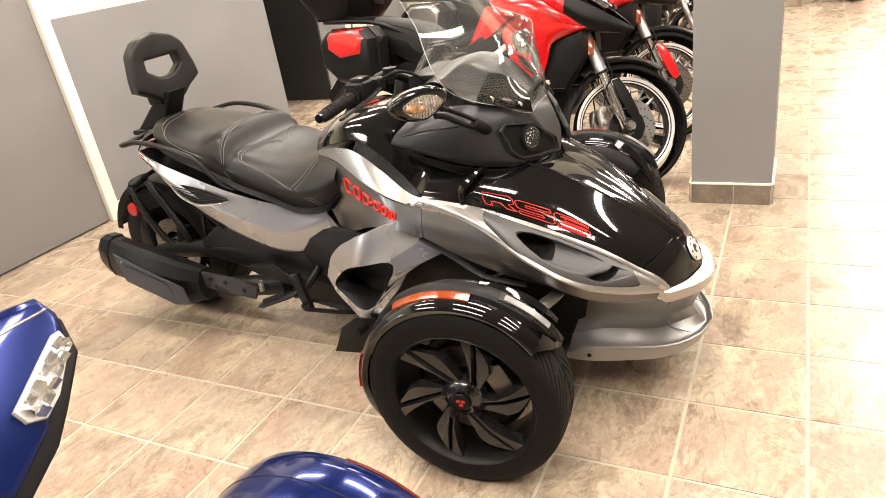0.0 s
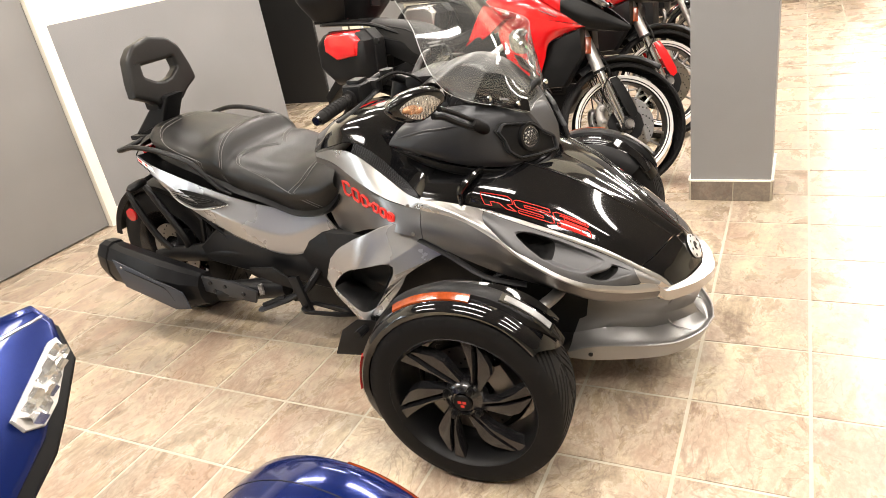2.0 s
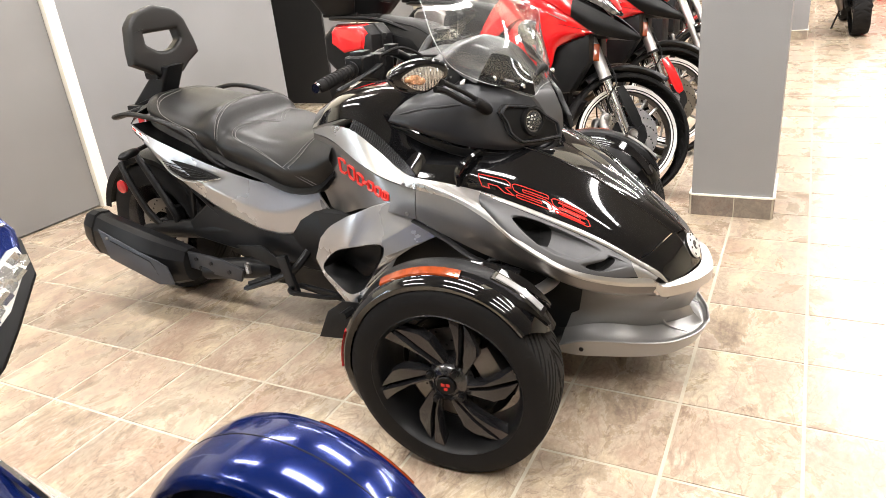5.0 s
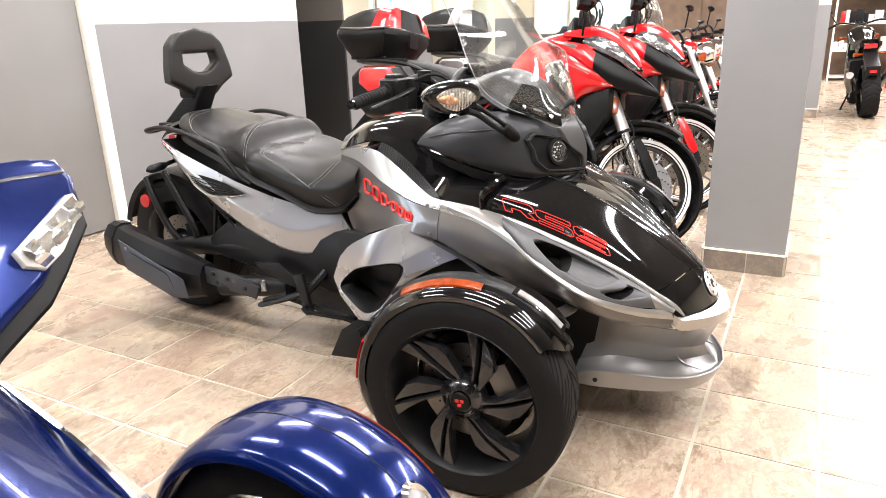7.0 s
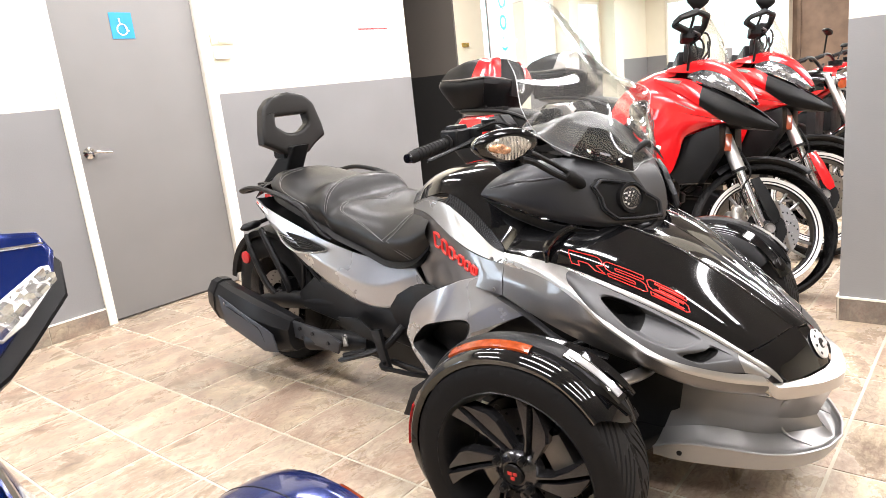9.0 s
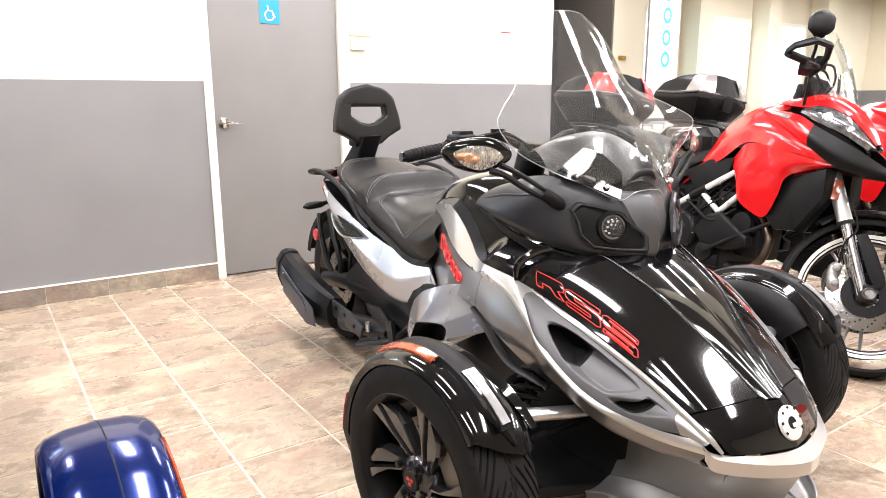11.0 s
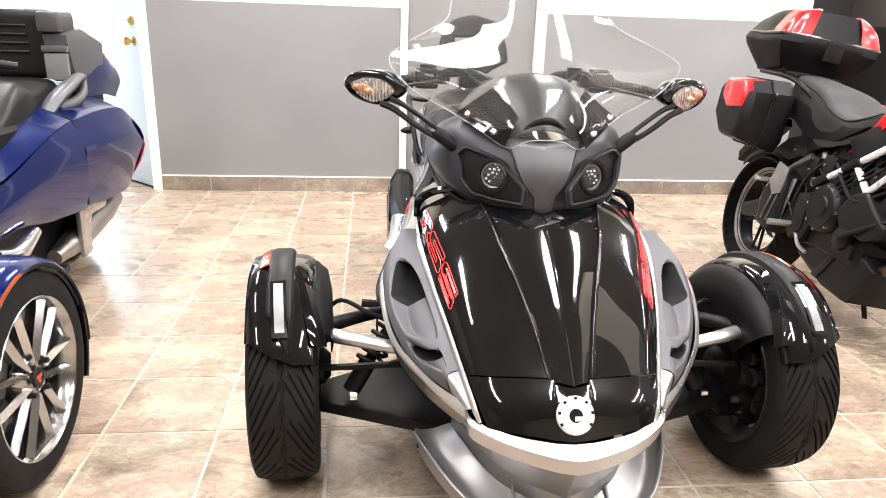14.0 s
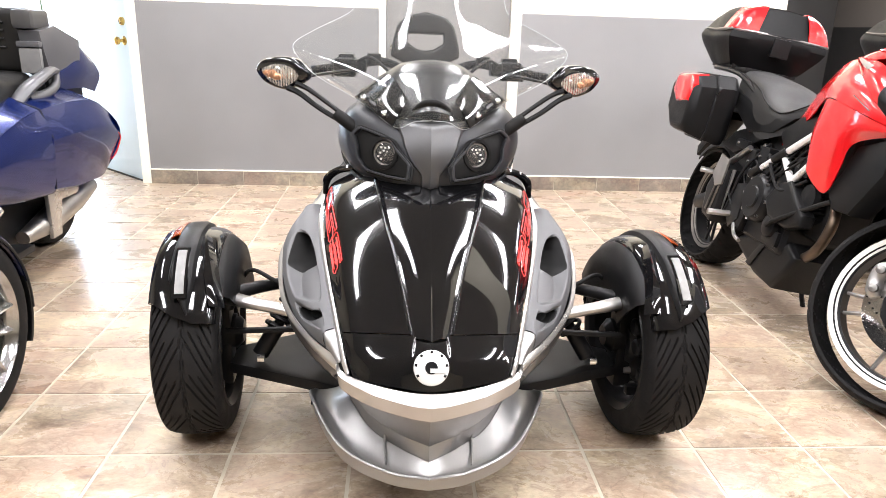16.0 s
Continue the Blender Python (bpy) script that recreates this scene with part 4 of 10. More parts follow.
part("nose_panel", skin(NOSE, 30, 10, 0.004, True), M_BLACKG, spy, "gloss black nose panel")
bd = lathe([(0, 0.0), (0, 0.033), (0.005, 0.032), (0.007, 0.029), (0.007, 0.0)], "z", 36)
bo = part("nose_badge", bd, M_BADGE, spy, "round silver badge")
bo.matrix_local = pose(0, -0.487, 0.430, 63, 0, 0) @ Matrix.Diagonal((1.2, 1.2, 1, 1))
part("badge_ring", lathe([(0.0068, 0.0), (0.0082, 0.0), (0.0082, 0.0115), (0.0068, 0.0115)], "z", 32), M_BLACKP, bo)
tk = bmesh.new()
for k in range(7):
    a = radians(200 - 40 * k + 10)
    own = box(0.0265, 0.031, -0.0025, 0.0025, 0.0068, 0.0085)
    join(tk, own, Matrix.Rotation(a, 4, "Z"))
part("badge_marks", tk, M_BLACKP, bo)
part("badge_bar", box(-0.002, 0.027, -0.009, -0.001, 0.0084, 0.0092), M_BADGE, bo, "pale lettering bar")

# silver band and bumper
BAND = [
    [(-0.213, -0.412, 0.412), (-0.198, -0.437, 0.391), (-0.13, -0.484, 0.386), (-0.05, -0.508, 0.381), (0, -0.514, 0.380)],
    [(-0.216, -0.427, 0.403), (-0.202, -0.450, 0.384), (-0.13, -0.508, 0.376), (-0.05, -0.539, 0.367), (0, -0.548, 0.364)],
    [(-0.213, -0.426, 0.373), (-0.198, -0.447, 0.350), (-0.127, -0.506, 0.343), (-0.05, -0.537, 0.335), (0, -0.547, 0.331)],
]
part("front_band", skin(BAND, 40, 9, 0.004, True, True), M_SILVER, spy, "light silver nose band", angle=24)
BUMP = [
    [(-0.213, -0.20, 0.36), (-0.205, -0.33, 0.35), (-0.168, -0.452, 0.338), (-0.09, -0.508, 0.339), (0, -0.533, 0.335)],
    [(-0.209, -0.19, 0.29), (-0.198, -0.29, 0.29), (-0.150, -0.400, 0.270), (-0.075, -0.456, 0.246), (0, -0.488, 0.230)],
    [(-0.214, -0.16, 0.206), (-0.198, -0.27, 0.233), (-0.140, -0.385, 0.212), (-0.065, -0.457, 0.203), (0, -0.503, 0.199)],
]
part("bumper", skin(BUMP, 41, 17, 0.004, True, True), M_SATSIL, spy, "satin silver lower bumper", angle=18)
pair("bumper_crease", lambda: tube([(-0.168, -0.453, 0.337), (-0.138, -0.425, 0.285), (-0.106, -0.425, 0.232), (-0.103, -0.445, 0.205), (-0.098, -0.500, 0.190)], [0.003, 0.004, 0.004, 0.0035, 0.002], 8, None, 24), M_SATSIL, spy)
LIP = [
    [(-0.215, -0.16, 0.205), (-0.198, -0.27, 0.232), (-0.140, -0.385, 0.211), (-0.065, -0.457, 0.202), (0, -0.503, 0.198)],
    [(-0.255, -0.162, 0.192), (-0.246, -0.27, 0.201), (-0.180, -0.425, 0.184), (-0.082, -0.500, 0.177), (0, -0.527, 0.174)],
    [(-0.288, -0.164, 0.189), (-0.283, -0.265, 0.208), (-0.202, -0.437, 0.192), (-0.095, -0.515, 0.181), (0, -0.540, 0.178)],
    [(-0.302, -0.165, 0.194), (-0.300, -0.258, 0.226), (-0.212, -0.440, 0.203), (-0.100, -0.522, 0.188), (0, -0.547, 0.184)],
]
part("splitter", skin(LIP, 41, 18, 0.004, True), M_SATSIL, spy, "satin silver front splitter lip", angle=35)
pair("splitter_rim", lambda: tube(LIP[3], 0.0032, 8, None, 40), M_SATSIL, spy)
SKIRT = [LIP[3], [(-0.298, -0.163, 0.170), (-0.290, -0.255, 0.170), (-0.204, -0.430, 0.155), (-0.096, -0.508, 0.146), (0, -0.532, 0.143)]]
part("splitter_skirt", skin(SKIRT, 34, 4, 0.004, True), M_SATSIL, spy)
for s in (-1, 1):
    part("splitter_screw", lathe([(0, 0), (0, 0.007), (s * 0.004, 0.007), (s * 0.004, 0)], "x", 10, (s * 0.299, -0.235, 0.195)), M_BLACKM, spy)
    pl = [[(s * 0.215, -0.22, 0.38), (s * 0.26, -0.08, 0.43), (s * 0.29, 0.05, 0.46)], [(s * 0.204, -0.19, 0.20), (s * 0.22, -0.05, 0.21), (s * 0.24, 0.05, 0.25)]]
    part("inner_panel", skin(pl, 10, 5, 0.004), M_BLACKP, spy)

# flank panels
STR_U = [(-0.303, 0.262, 0.690), (-0.318, 0.13, 0.663), (-0.350, 0.01, 0.626), (-0.386, -0.09, 0.566), (-0.364, -0.22, 0.486), (-0.296, -0.33, 0.440), (-0.213, -0.412, 0.414)]
STR_L = [(-0.311, 0.262, 0.656), (-0.330, 0.13, 0.640), (-0.368, 0.00, 0.598), (-0.396, -0.10, 0.545), (-0.364, -0.23, 0.464), (-0.292, -0.335, 0.414), (-0.209, -0.430, 0.385)]
STR_M = [(-0.312, 0.262, 0.674), (-0.329, 0.13, 0.652), (-0.364, 0.005, 0.614), (-0.396, -0.095, 0.556), (-0.370, -0.225, 0.474), (-0.299, -0.333, 0.427), (-0.216, -0.422, 0.400)]
LOW_M = [(-0.331, 0.258, 0.615), (-0.352, 0.13, 0.59), (-0.376, 0.0, 0.545), (-0.384, -0.11, 0.495), (-0.350, -0.235, 0.425), (-0.292, -0.332, 0.390), (-0.222, -0.42, 0.372)]
LOW_B = [(-0.340, 0.254, 0.573), (-0.360, 0.13, 0.532), (-0.362, 0.00, 0.487), (-0.345, -0.12, 0.448), (-0.318, -0.24, 0.405), (-0.272, -0.33, 0.375), (-0.205, -0.425, 0.356)]
pair("side_stripe", lambda: skin([STR_U, STR_M, STR_L], 40, 7, 0.004), M_SILVER, spy, "light silver flank stripe")
pair("lower_flank", lambda: skin([STR_L, LOW_M, LOW_B], 40, 9, 0.004), M_MAG, spy, "metallic grey flank panel")
STRIP_I = [(-0.296, 0.075, 0.666), (-0.2895, -0.02, 0.639), (-0.2665, -0.16, 0.584), (-0.2375, -0.28, 0.524), (-0.2100, -0.376, 0.461), (-0.195, -0.427, 0.426), (-0.183, -0.451, 0.394)]
STRIP_O = [(-0.302, 0.068, 0.661), (-0.3005, -0.03, 0.630), (-0.2765, -0.16, 0.574), (-0.2465, -0.28, 0.514), (-0.2185, -0.378, 0.450), (-0.2035, -0.428, 0.414), (-0.190, -0.452, 0.390)]
pair("bonnet_strip", lambda: skin([STRIP_I, [(a[0] / 2 + b[0] / 2 - 0.0015, a[1] / 2 + b[1] / 2, a[2] / 2 + b[2] / 2 + 0.002) for a, b in zip(STRIP_I, STRIP_O)], STRIP_O], 40, 6, 0.003), M_SILVER, spy, "narrow silver strip beside the bonnet")
TIP_U = [(-0.223, -0.356, 0.463), (-0.216, -0.385, 0.444), (-0.203, -0.428, 0.413)]
TIP_L = [(-0.243, -0.379, 0.424), (-0.230, -0.396, 0.419), (-0.213, -0.425, 0.408)]
pair("stripe_tip", lambda: skin([TIP_U, [((a[0] + c[0]) / 2 - 0.016 * w, (a[1] + c[1]) / 2, (a[2] + c[2]) / 2 + 0.012 * w) for a, c, w in zip(TIP_U, TIP_L, (1.0, 0.5, 0.0))], TIP_L], 14, 8, 0.004), M_SATSIL, spy)
pair("flank_upper", lambda: skin([[(-0.303, 0.262, 0.690), (-0.302, 0.18, 0.682), (-0.297, 0.100, 0.669), (-0.294, 0.06, 0.660)], [(-0.303, 0.262, 0.688), (-0.315, 0.14, 0.664), (-0.334, 0.065, 0.645), (-0.342, 0.035, 0.636)]], 14, 4, 0.003), M_SILVER, spy)
DISH_U = [(-0.302, 0.052, 0.657), (-0.300, -0.03, 0.628), (-0.276, -0.16, 0.572), (-0.246, -0.277, 0.513), (-0.223, -0.357, 0.464)]
DISH_L = [(-0.345, 0.034, 0.634), (-0.388, -0.065, 0.578), (-0.372, -0.175, 0.505), (-0.318, -0.288, 0.443), (-0.243, -0.381, 0.425)]
# outlines on the panel: along it and across it
HOLLOW = [(0.28, 0.40), (0.33, 0.20), (0.44, 0.11), (0.59, 0.10), (0.70, 0.12), (0.765, 0.18), (0.755, 0.36), (0.66, 0.70), (0.60, 0.77), (0.50, 0.80), (0.41, 0.75), (0.33, 0.62)]
SLOT = [(0.665, 0.77), (0.80, 0.42), (0.83, 0.24), (0.97, 0.32), (0.955, 0.57), (0.81, 0.79), (0.72, 0.83)]


def inside(poly, u, v):
    """How far a point lies inside an outline, in metres (minus: outside)."""
    x, y = u * 0.52, v * 0.125
    best, odd = 9.0, False
    for (a, b), (c, d) in zip(poly, poly[1:] + poly[:1]):
        a, b, c, d = a * 0.52, b * 0.125, c * 0.52, d * 0.125
        f = max(0.0, min(1.0, ((x - a) * (c - a) + (y - b) * (d - b)) / ((c - a) ** 2 + (d - b) ** 2)))
        best = min(best, math.hypot(a + (c - a) * f - x, b + (d - b) * f - y))
        if (b > y) != (d > y) and x < (c - a) * (y - b) / (d - b) + a:
            odd = not odd
    return best if odd else -best


def ease(v, a, b):
    f = max(0.0, min(1.0, (v - a) / (b - a)))
    return f * f * (3 - 2 * f)


MOUTH = [(0.284, 0.41), (0.335, 0.215), (0.41, 0.135), (0.455, 0.15), (0.472, 0.34), (0.468, 0.58), (0.445, 0.755), (0.395, 0.72), (0.33, 0.60)]
SLIT = [(0.685, 0.755), (0.79, 0.47), (0.825, 0.29), (0.865, 0.33), (0.84, 0.56), (0.77, 0.78), (0.71, 0.81)]
DU, DL = spline(DISH_U, 301), spline(DISH_L, 301)
HOLLOW_R, SLOT_R, MOUTH_R, SLIT_R = rounded(HOLLOW, 48), rounded(SLOT, 42), rounded(MOUTH, 54), rounded(SLIT, 49)


def dished(u, v):
    """A point of the panel, with the hollow and the slot pressed into it."""
    w = min(299.999, max(0.0, u * 300))
    k = int(w)
    p = DU[k].lerp(DU[k + 1], w - k).lerp(DL[k].lerp(DL[k + 1], w - k), v) + Vector((-0.016, 0, 0.012)) * (4 * v * (1 - v))
    d = (0.004 + 0.046 * max(0.0, min(1.0, (0.77 - u) / 0.36))) * ease(inside(HOLLOW_R, u, v), -0.001, 0.012)
    s2 = 0.018 * max(0.0, min(1.0, (0.97 - u) / 0.2)) * ease(inside(SLOT_R, u, v), -0.001, 0.007)
    return p + Vector((0.80, 0.0, -0.50)) * (d + s2)


def nearest(poly, u, v):
    """The nearest point of an outline."""
    x, y = u * 0.52, v * 0.125
    best = None
    for (a, b), (c, d) in zip(poly, poly[1:] + poly[:1]):
        a, b, c, d = a * 0.52, b * 0.125, c * 0.52, d * 0.125
        f = max(0.0, min(1.0, ((x - a) * (c - a) + (y - b) * (d - b)) / ((c - a) ** 2 + (d - b) ** 2)))
        q = (a + (c - a) * f, b + (d - b) * f)
        k = math.hypot(q[0] - x, q[1] - y)
        if best is None or k < best[0]:
            best = (k, q[0] / 0.52, q[1] / 0.125)
    return best[1], best[2]


def scoop():
    """The flank's upper panel with a hollow that opens to the rear, and a slot ahead of it."""
    nu, nv = 171, 56
    uv = [[(i / (nu - 1), j / (nv - 1)) for j in range(nv)] for i in range(nu)]
    for row in uv:
        for j, (u, v) in enumerate(row):
            for poly in (MOUTH_R, SLIT_R):
                if abs(inside(poly, u, v)) < 0.0021:
                    row[j] = nearest(poly, u, v)
    bm = grid_bm([[dished(u, v) for u, v in row] for row in uv])
    bm.faces.ensure_lookup_table()
    gone = []
    k = 0
    for i in range(nu - 1):
        for j in range(nv - 1):
            c = [uv[i][j], uv[i + 1][j], uv[i + 1][j + 1], uv[i][j + 1]]
            u, v = sum(p[0] for p in c) / 4, sum(p[1] for p in c) / 4
            if inside(MOUTH_R, u, v) > 0.0002 or inside(SLIT_R, u, v) > 0.0002:
                gone.append(bm.faces[k])
            k += 1
    bmesh.ops.delete(bm, geom=gone, context="FACES")
    return bm


def duct(outline, depth):
    """A dark duct that leads back from an opening of the panel."""
    cu = sum(p[0] for p in outline) / len(outline)
    cv = sum(p[1] for p in outline) / len(outline)
    back = Vector((0.55, 0.75, -0.25)) * depth
    rows = []
    for f, d in ((1.05, 0.05), (1.0, 0.0), (0.985, 0.06), (0.97, 0.4), (0.95, 0.8), (0.0, 1.0)):
        row = []
        for u, v in outline:
            q = dished(cu + (u - cu) * max(f, 0.92), cv + (v - cv) * max(f, 0.92)) + Vector((-0.80, 0.0, 0.50)) * (0.0 if f > 1.01 else 0.0006 if f > 0.99 else 0.0)
            row.append(q + back * d if f > 0.5 else dished(cu, cv) + back * d)
        rows.append(row)
    bm = grid_bm(rows, None, close_v=True)
    bmesh.ops.remove_doubles(bm, verts=bm.verts, dist=0.0001)
    return bm


pair("air_scoop", scoop, M_SCOOP, spy, "satin grey air scoop with dark openings", angle=50)
pair("scoop_duct", lambda: duct(MOUTH_R, 0.07), M_DARKHOLE, spy, "dark air duct")
pair("slot_duct", lambda: duct(SLIT_R, 0.035), M_DARKHOLE, spy)

# tank sides, grilles and tank cover
TS_T = [(-0.162, 0.735, 0.775), (-0.215, 0.61, 0.757), (-0.272, 0.47, 0.702), (-0.298, 0.37, 0.672), (-0.311, 0.264, 0.656)]
TS_M = [(-0.190, 0.73, 0.66), (-0.228, 0.60, 0.652), (-0.280, 0.47, 0.642), (-0.312, 0.37, 0.624), (-0.329, 0.262, 0.615)]
TS_B = [(-0.182, 0.685, 0.487), (-0.235, 0.59, 0.525), (-0.295, 0.47, 0.573), (-0.325, 0.37, 0.583), (-0.340, 0.257, 0.573)]
pair("tank_side", lambda: skin([TS_T, TS_M, TS_B], 60, 20, 0.004), M_MAG, spy, "metallic grey tank side")
TW_U = [(-0.158, 0.735, 0.785), (-0.20, 0.63, 0.812), (-0.225, 0.53, 0.806), (-0.245, 0.43, 0.752), (-0.281, 0.33, 0.703), (-0.303, 0.264, 0.690)]
TW_L = [(-0.162, 0.735, 0.775), (-0.206, 0.63, 0.765), (-0.255, 0.51, 0.718), (-0.287, 0.41, 0.685), (-0.302, 0.33, 0.667), (-0.311, 0.264, 0.657)]
pair("tank_stripe", lambda: skin([TW_U, TW_L], 30, 7, 0.004), M_SILVER, spy, "light silver tank stripe")
VE_U = [(-0.19, 0.545, 0.835), (-0.205, 0.47, 0.806), (-0.228, 0.38, 0.752), (-0.265, 0.30, 0.703), (-0.297, 0.268, 0.692)]
VE_L = [(-0.225, 0.535, 0.808), (-0.237, 0.455, 0.768), (-0.26, 0.38, 0.725), (-0.285, 0.32, 0.700), (-0.303, 0.266, 0.690)]
pair("side_grille", lambda: skin([VE_U, VE_L], 24, 5, 0.004), M_DARKHOLE, spy)


def grille_mesh():
    bm = bmesh.new()
    a, b = spline(VE_U, 40), spline(VE_L, 40)
    for k in range(1, 38):
        for d in (-2, 2):
            j = min(max(k + d, 0), 39)
            o = Vector((-0.003, 0, 0.003))
            tube([a[k] + o, b[j] + o], 0.0012, 4, bm)
    return bm


pair("grille_mesh", grille_mesh, M_GUNMETAL, spy, "dark honeycomb mesh")
TC = [
    [(-0.158, 0.74, 0.79), (-0.195, 0.64, 0.822), (-0.197, 0.545, 0.835), (-0.215, 0.43, 0.785), (-0.255, 0.32, 0.71), (-0.294, 0.262, 0.693)],
    [(-0.125, 0.75, 0.815), (-0.155, 0.65, 0.866), (-0.158, 0.54, 0.885), (-0.16, 0.42, 0.85), (-0.19, 0.30, 0.78), (-0.22, 0.24, 0.755)],
    [(-0.07, 0.77, 0.83), (-0.08, 0.66, 0.888), (-0.08, 0.53, 0.91), (-0.08, 0.41, 0.895), (-0.09, 0.29, 0.84), (-0.1, 0.22, 0.80)],
    [(0, 0.78, 0.835), (0, 0.66, 0.892), (0, 0.53, 0.914), (0, 0.41, 0.90), (0, 0.29, 0.85), (0, 0.22, 0.81)],
]
part("tank_cover", skin(TC, 30, 16, 0.004, True), M_BLACKG, spy, "gloss black tank cover")
SHOULDER = [
    [(-0.300, 0.262, 0.689), (-0.299, 0.18, 0.682), (-0.294, 0.10, 0.671)],
    [(-0.27, 0.25, 0.722), (-0.268, 0.17, 0.718), (-0.268, 0.092, 0.712)],
    [(-0.18, 0.24, 0.766), (-0.175, 0.16, 0.766), (-0.162, 0.064, 0.766)],
    [(0, 0.22, 0.775), (0, 0.14, 0.772), (0, 0.046, 0.763)],
]
part("bonnet_rear", skin(SHOULDER, 14, 14, 0.004, True), M_BLACKG, spy)
pair("bonnet_hook", lambda: tube([(-0.300, 0.125, 0.672), (-0.292, 0.125, 0.715), (-0.262, 0.105, 0.744), (-0.225, 0.085, 0.757), (-0.196, 0.072, 0.754)], [0.006, 0.012, 0.011, 0.010, 0.007], 8, None, 20), M_BLACKG, spy, "gloss black bonnet latch")
for y, x, z in ((0.675, -0.187, 0.497), (0.30, -0.315, 0.672), (0.285, -0.337, 0.588), (0.775, -0.17, 0.585)):
    for s in (-1, 1):
        part("panel_screw", lathe([(0, 0), (0, 0.0065), (-0.003, 0.006), (-0.003, 0)], "x", 10, (x - 0.004, y, z)) if s < 0 else flipped(lathe([(0, 0), (0, 0.0065), (-0.003, 0.006), (-0.003, 0)], "x", 10, (x - 0.004, y, z))), M_STEEL, spy)

# headlamp fairing
FA = [
    [(-0.255, 0.36, 0.842), (-0.262, 0.25, 0.815), (-0.238, 0.13, 0.776), (-0.185, 0.02, 0.752), (-0.10, -0.04, 0.738), (0, -0.062, 0.732)],
    [(-0.262, 0.362, 0.850), (-0.272, 0.25, 0.838), (-0.252, 0.13, 0.806), (-0.198, 0.015, 0.778), (-0.11, -0.05, 0.757), (0, -0.075, 0.750)],
    [(-0.248, 0.35, 0.872), (-0.258, 0.24, 0.880), (-0.248, 0.12, 0.868), (-0.196, 0.02, 0.838), (-0.105, -0.04, 0.826), (0, -0.078, 0.822)],
    [(-0.215, 0.33, 0.895), (-0.232, 0.22, 0.913), (-0.226, 0.11, 0.912), (-0.182, 0.03, 0.898), (-0.095, -0.018, 0.890), (0, -0.05, 0.888)],
    [(-0.165, 0.31, 0.91), (-0.19, 0.20, 0.938), (-0.188, 0.10, 0.945), (-0.15, 0.04, 0.93), (-0.08, 0.0, 0.912), (0, -0.02, 0.905)],
]
part("headlamp_fairing", skin(FA, 40, 22, 0.004, True), M_GUNMETAL, spy, "satin graphite headlamp fairing", angle=60)
FL = [
    [(-0.258, 0.355, 0.838), (-0.262, 0.25, 0.810), (-0.240, 0.13, 0.770), (-0.187, 0.02, 0.745), (-0.10, -0.042, 0.731), (0, -0.064, 0.725)],
    [(-0.22, 0.35, 0.815), (-0.235, 0.25, 0.775), (-0.22, 0.13, 0.738), (-0.165, 0.03, 0.722), (-0.09, -0.02, 0.712), (0, -0.04, 0.706)],
    [(-0.12, 0.33, 0.79), (-0.12, 0.25, 0.75), (-0.11, 0.15, 0.715), (-0.09, 0.08, 0.71), (-0.05, 0.05, 0.70), (0, 0.05, 0.70)],
]
part("fairing_underside", skin(FL, 30, 10, 0.004, True), M_BLACKP, spy)


FAR = [spline(k, 81) for k in FA]


def fair_point(u, v):
    """A point of the fairing: u from its flank to the middle, v from its foot to its top."""
    w = min(79.999, max(0.0, u * 80))
    k = int(w)
    return spline([r[k].lerp(r[k + 1], w - k) for r in FAR], 61)[min(60, max(0, round(v * 60)))]


def nose_mask():
    """The paler middle of the fairing between the lamps, a shallow raised panel that narrows downwards."""
    rows = []
    for i in range(25):
        v = 0.10 + 0.84 * i / 24
        u0 = np.interp(v, [0.10, 0.34, 0.46, 0.62, 0.80, 0.94], [0.962, 0.955, 0.895, 0.85, 0.80, 0.78])
        row = []
        for j in range(13):
            u = u0 + (1 - u0) * j / 12
            p = fair_point(u, v)
            row.append(p + Vector((0, -0.006 - 0.008 * (j / 12) ** 2, 0.001)) - Vector((0, 0, 0)) + (Vector((0, 0.006, 0)) if j == 0 else Vector()))
        rows.append(row)
    bm = grid_bm(rows)
    grid_bm([[Vector((-p.x, p.y, p.z)) for p in r] for r in rows], bm)
    bmesh.ops.remove_doubles(bm, verts=bm.verts, dist=0.0006)
    return bm


part("nose_mask", nose_mask(), M_MASK, spy, "paler satin grey middle of the fairing", angle=28)


def pod_frame():
    """The recessed bezel round a headlamp, lying on the fairing's front corner."""
    m = Matrix.Translation((-0.128, -0.034, 0.822)) @ pose(0, 0, 0, 78, 0, -33)
    o = [(-0.098, 0.045), (-0.078, 0.064), (-0.01, 0.05), (0.03, 0.038), (0.055, 0.012), (0.098, -0.02), (0.10, -0.062), (0.03, -0.06), (-0.04, -0.052), (-0.075, -0.02), (-0.082, 0.015)]
    i = [(p[0] * 0.92, p[1] * 0.90) for p in o]
    return plate(o, 0.014, 0.004, m, i)


def pod_groove():
    m = Matrix.Translation((-0.128, -0.033, 0.822)) @ pose(0, 0, 0, 78, 0, -33)
    o = [(-0.098, 0.045), (-0.078, 0.064), (-0.01, 0.05), (0.03, 0.038), (0.055, 0.012), (0.098, -0.02), (0.10, -0.062), (0.03, -0.06), (-0.04, -0.052), (-0.075, -0.02), (-0.082, 0.015)]
    return plate([(p[0] * 1.05, p[1] * 1.07) for p in o], 0.006, 0.001, m, [(p[0] * 0.97, p[1] * 0.96) for p in o])


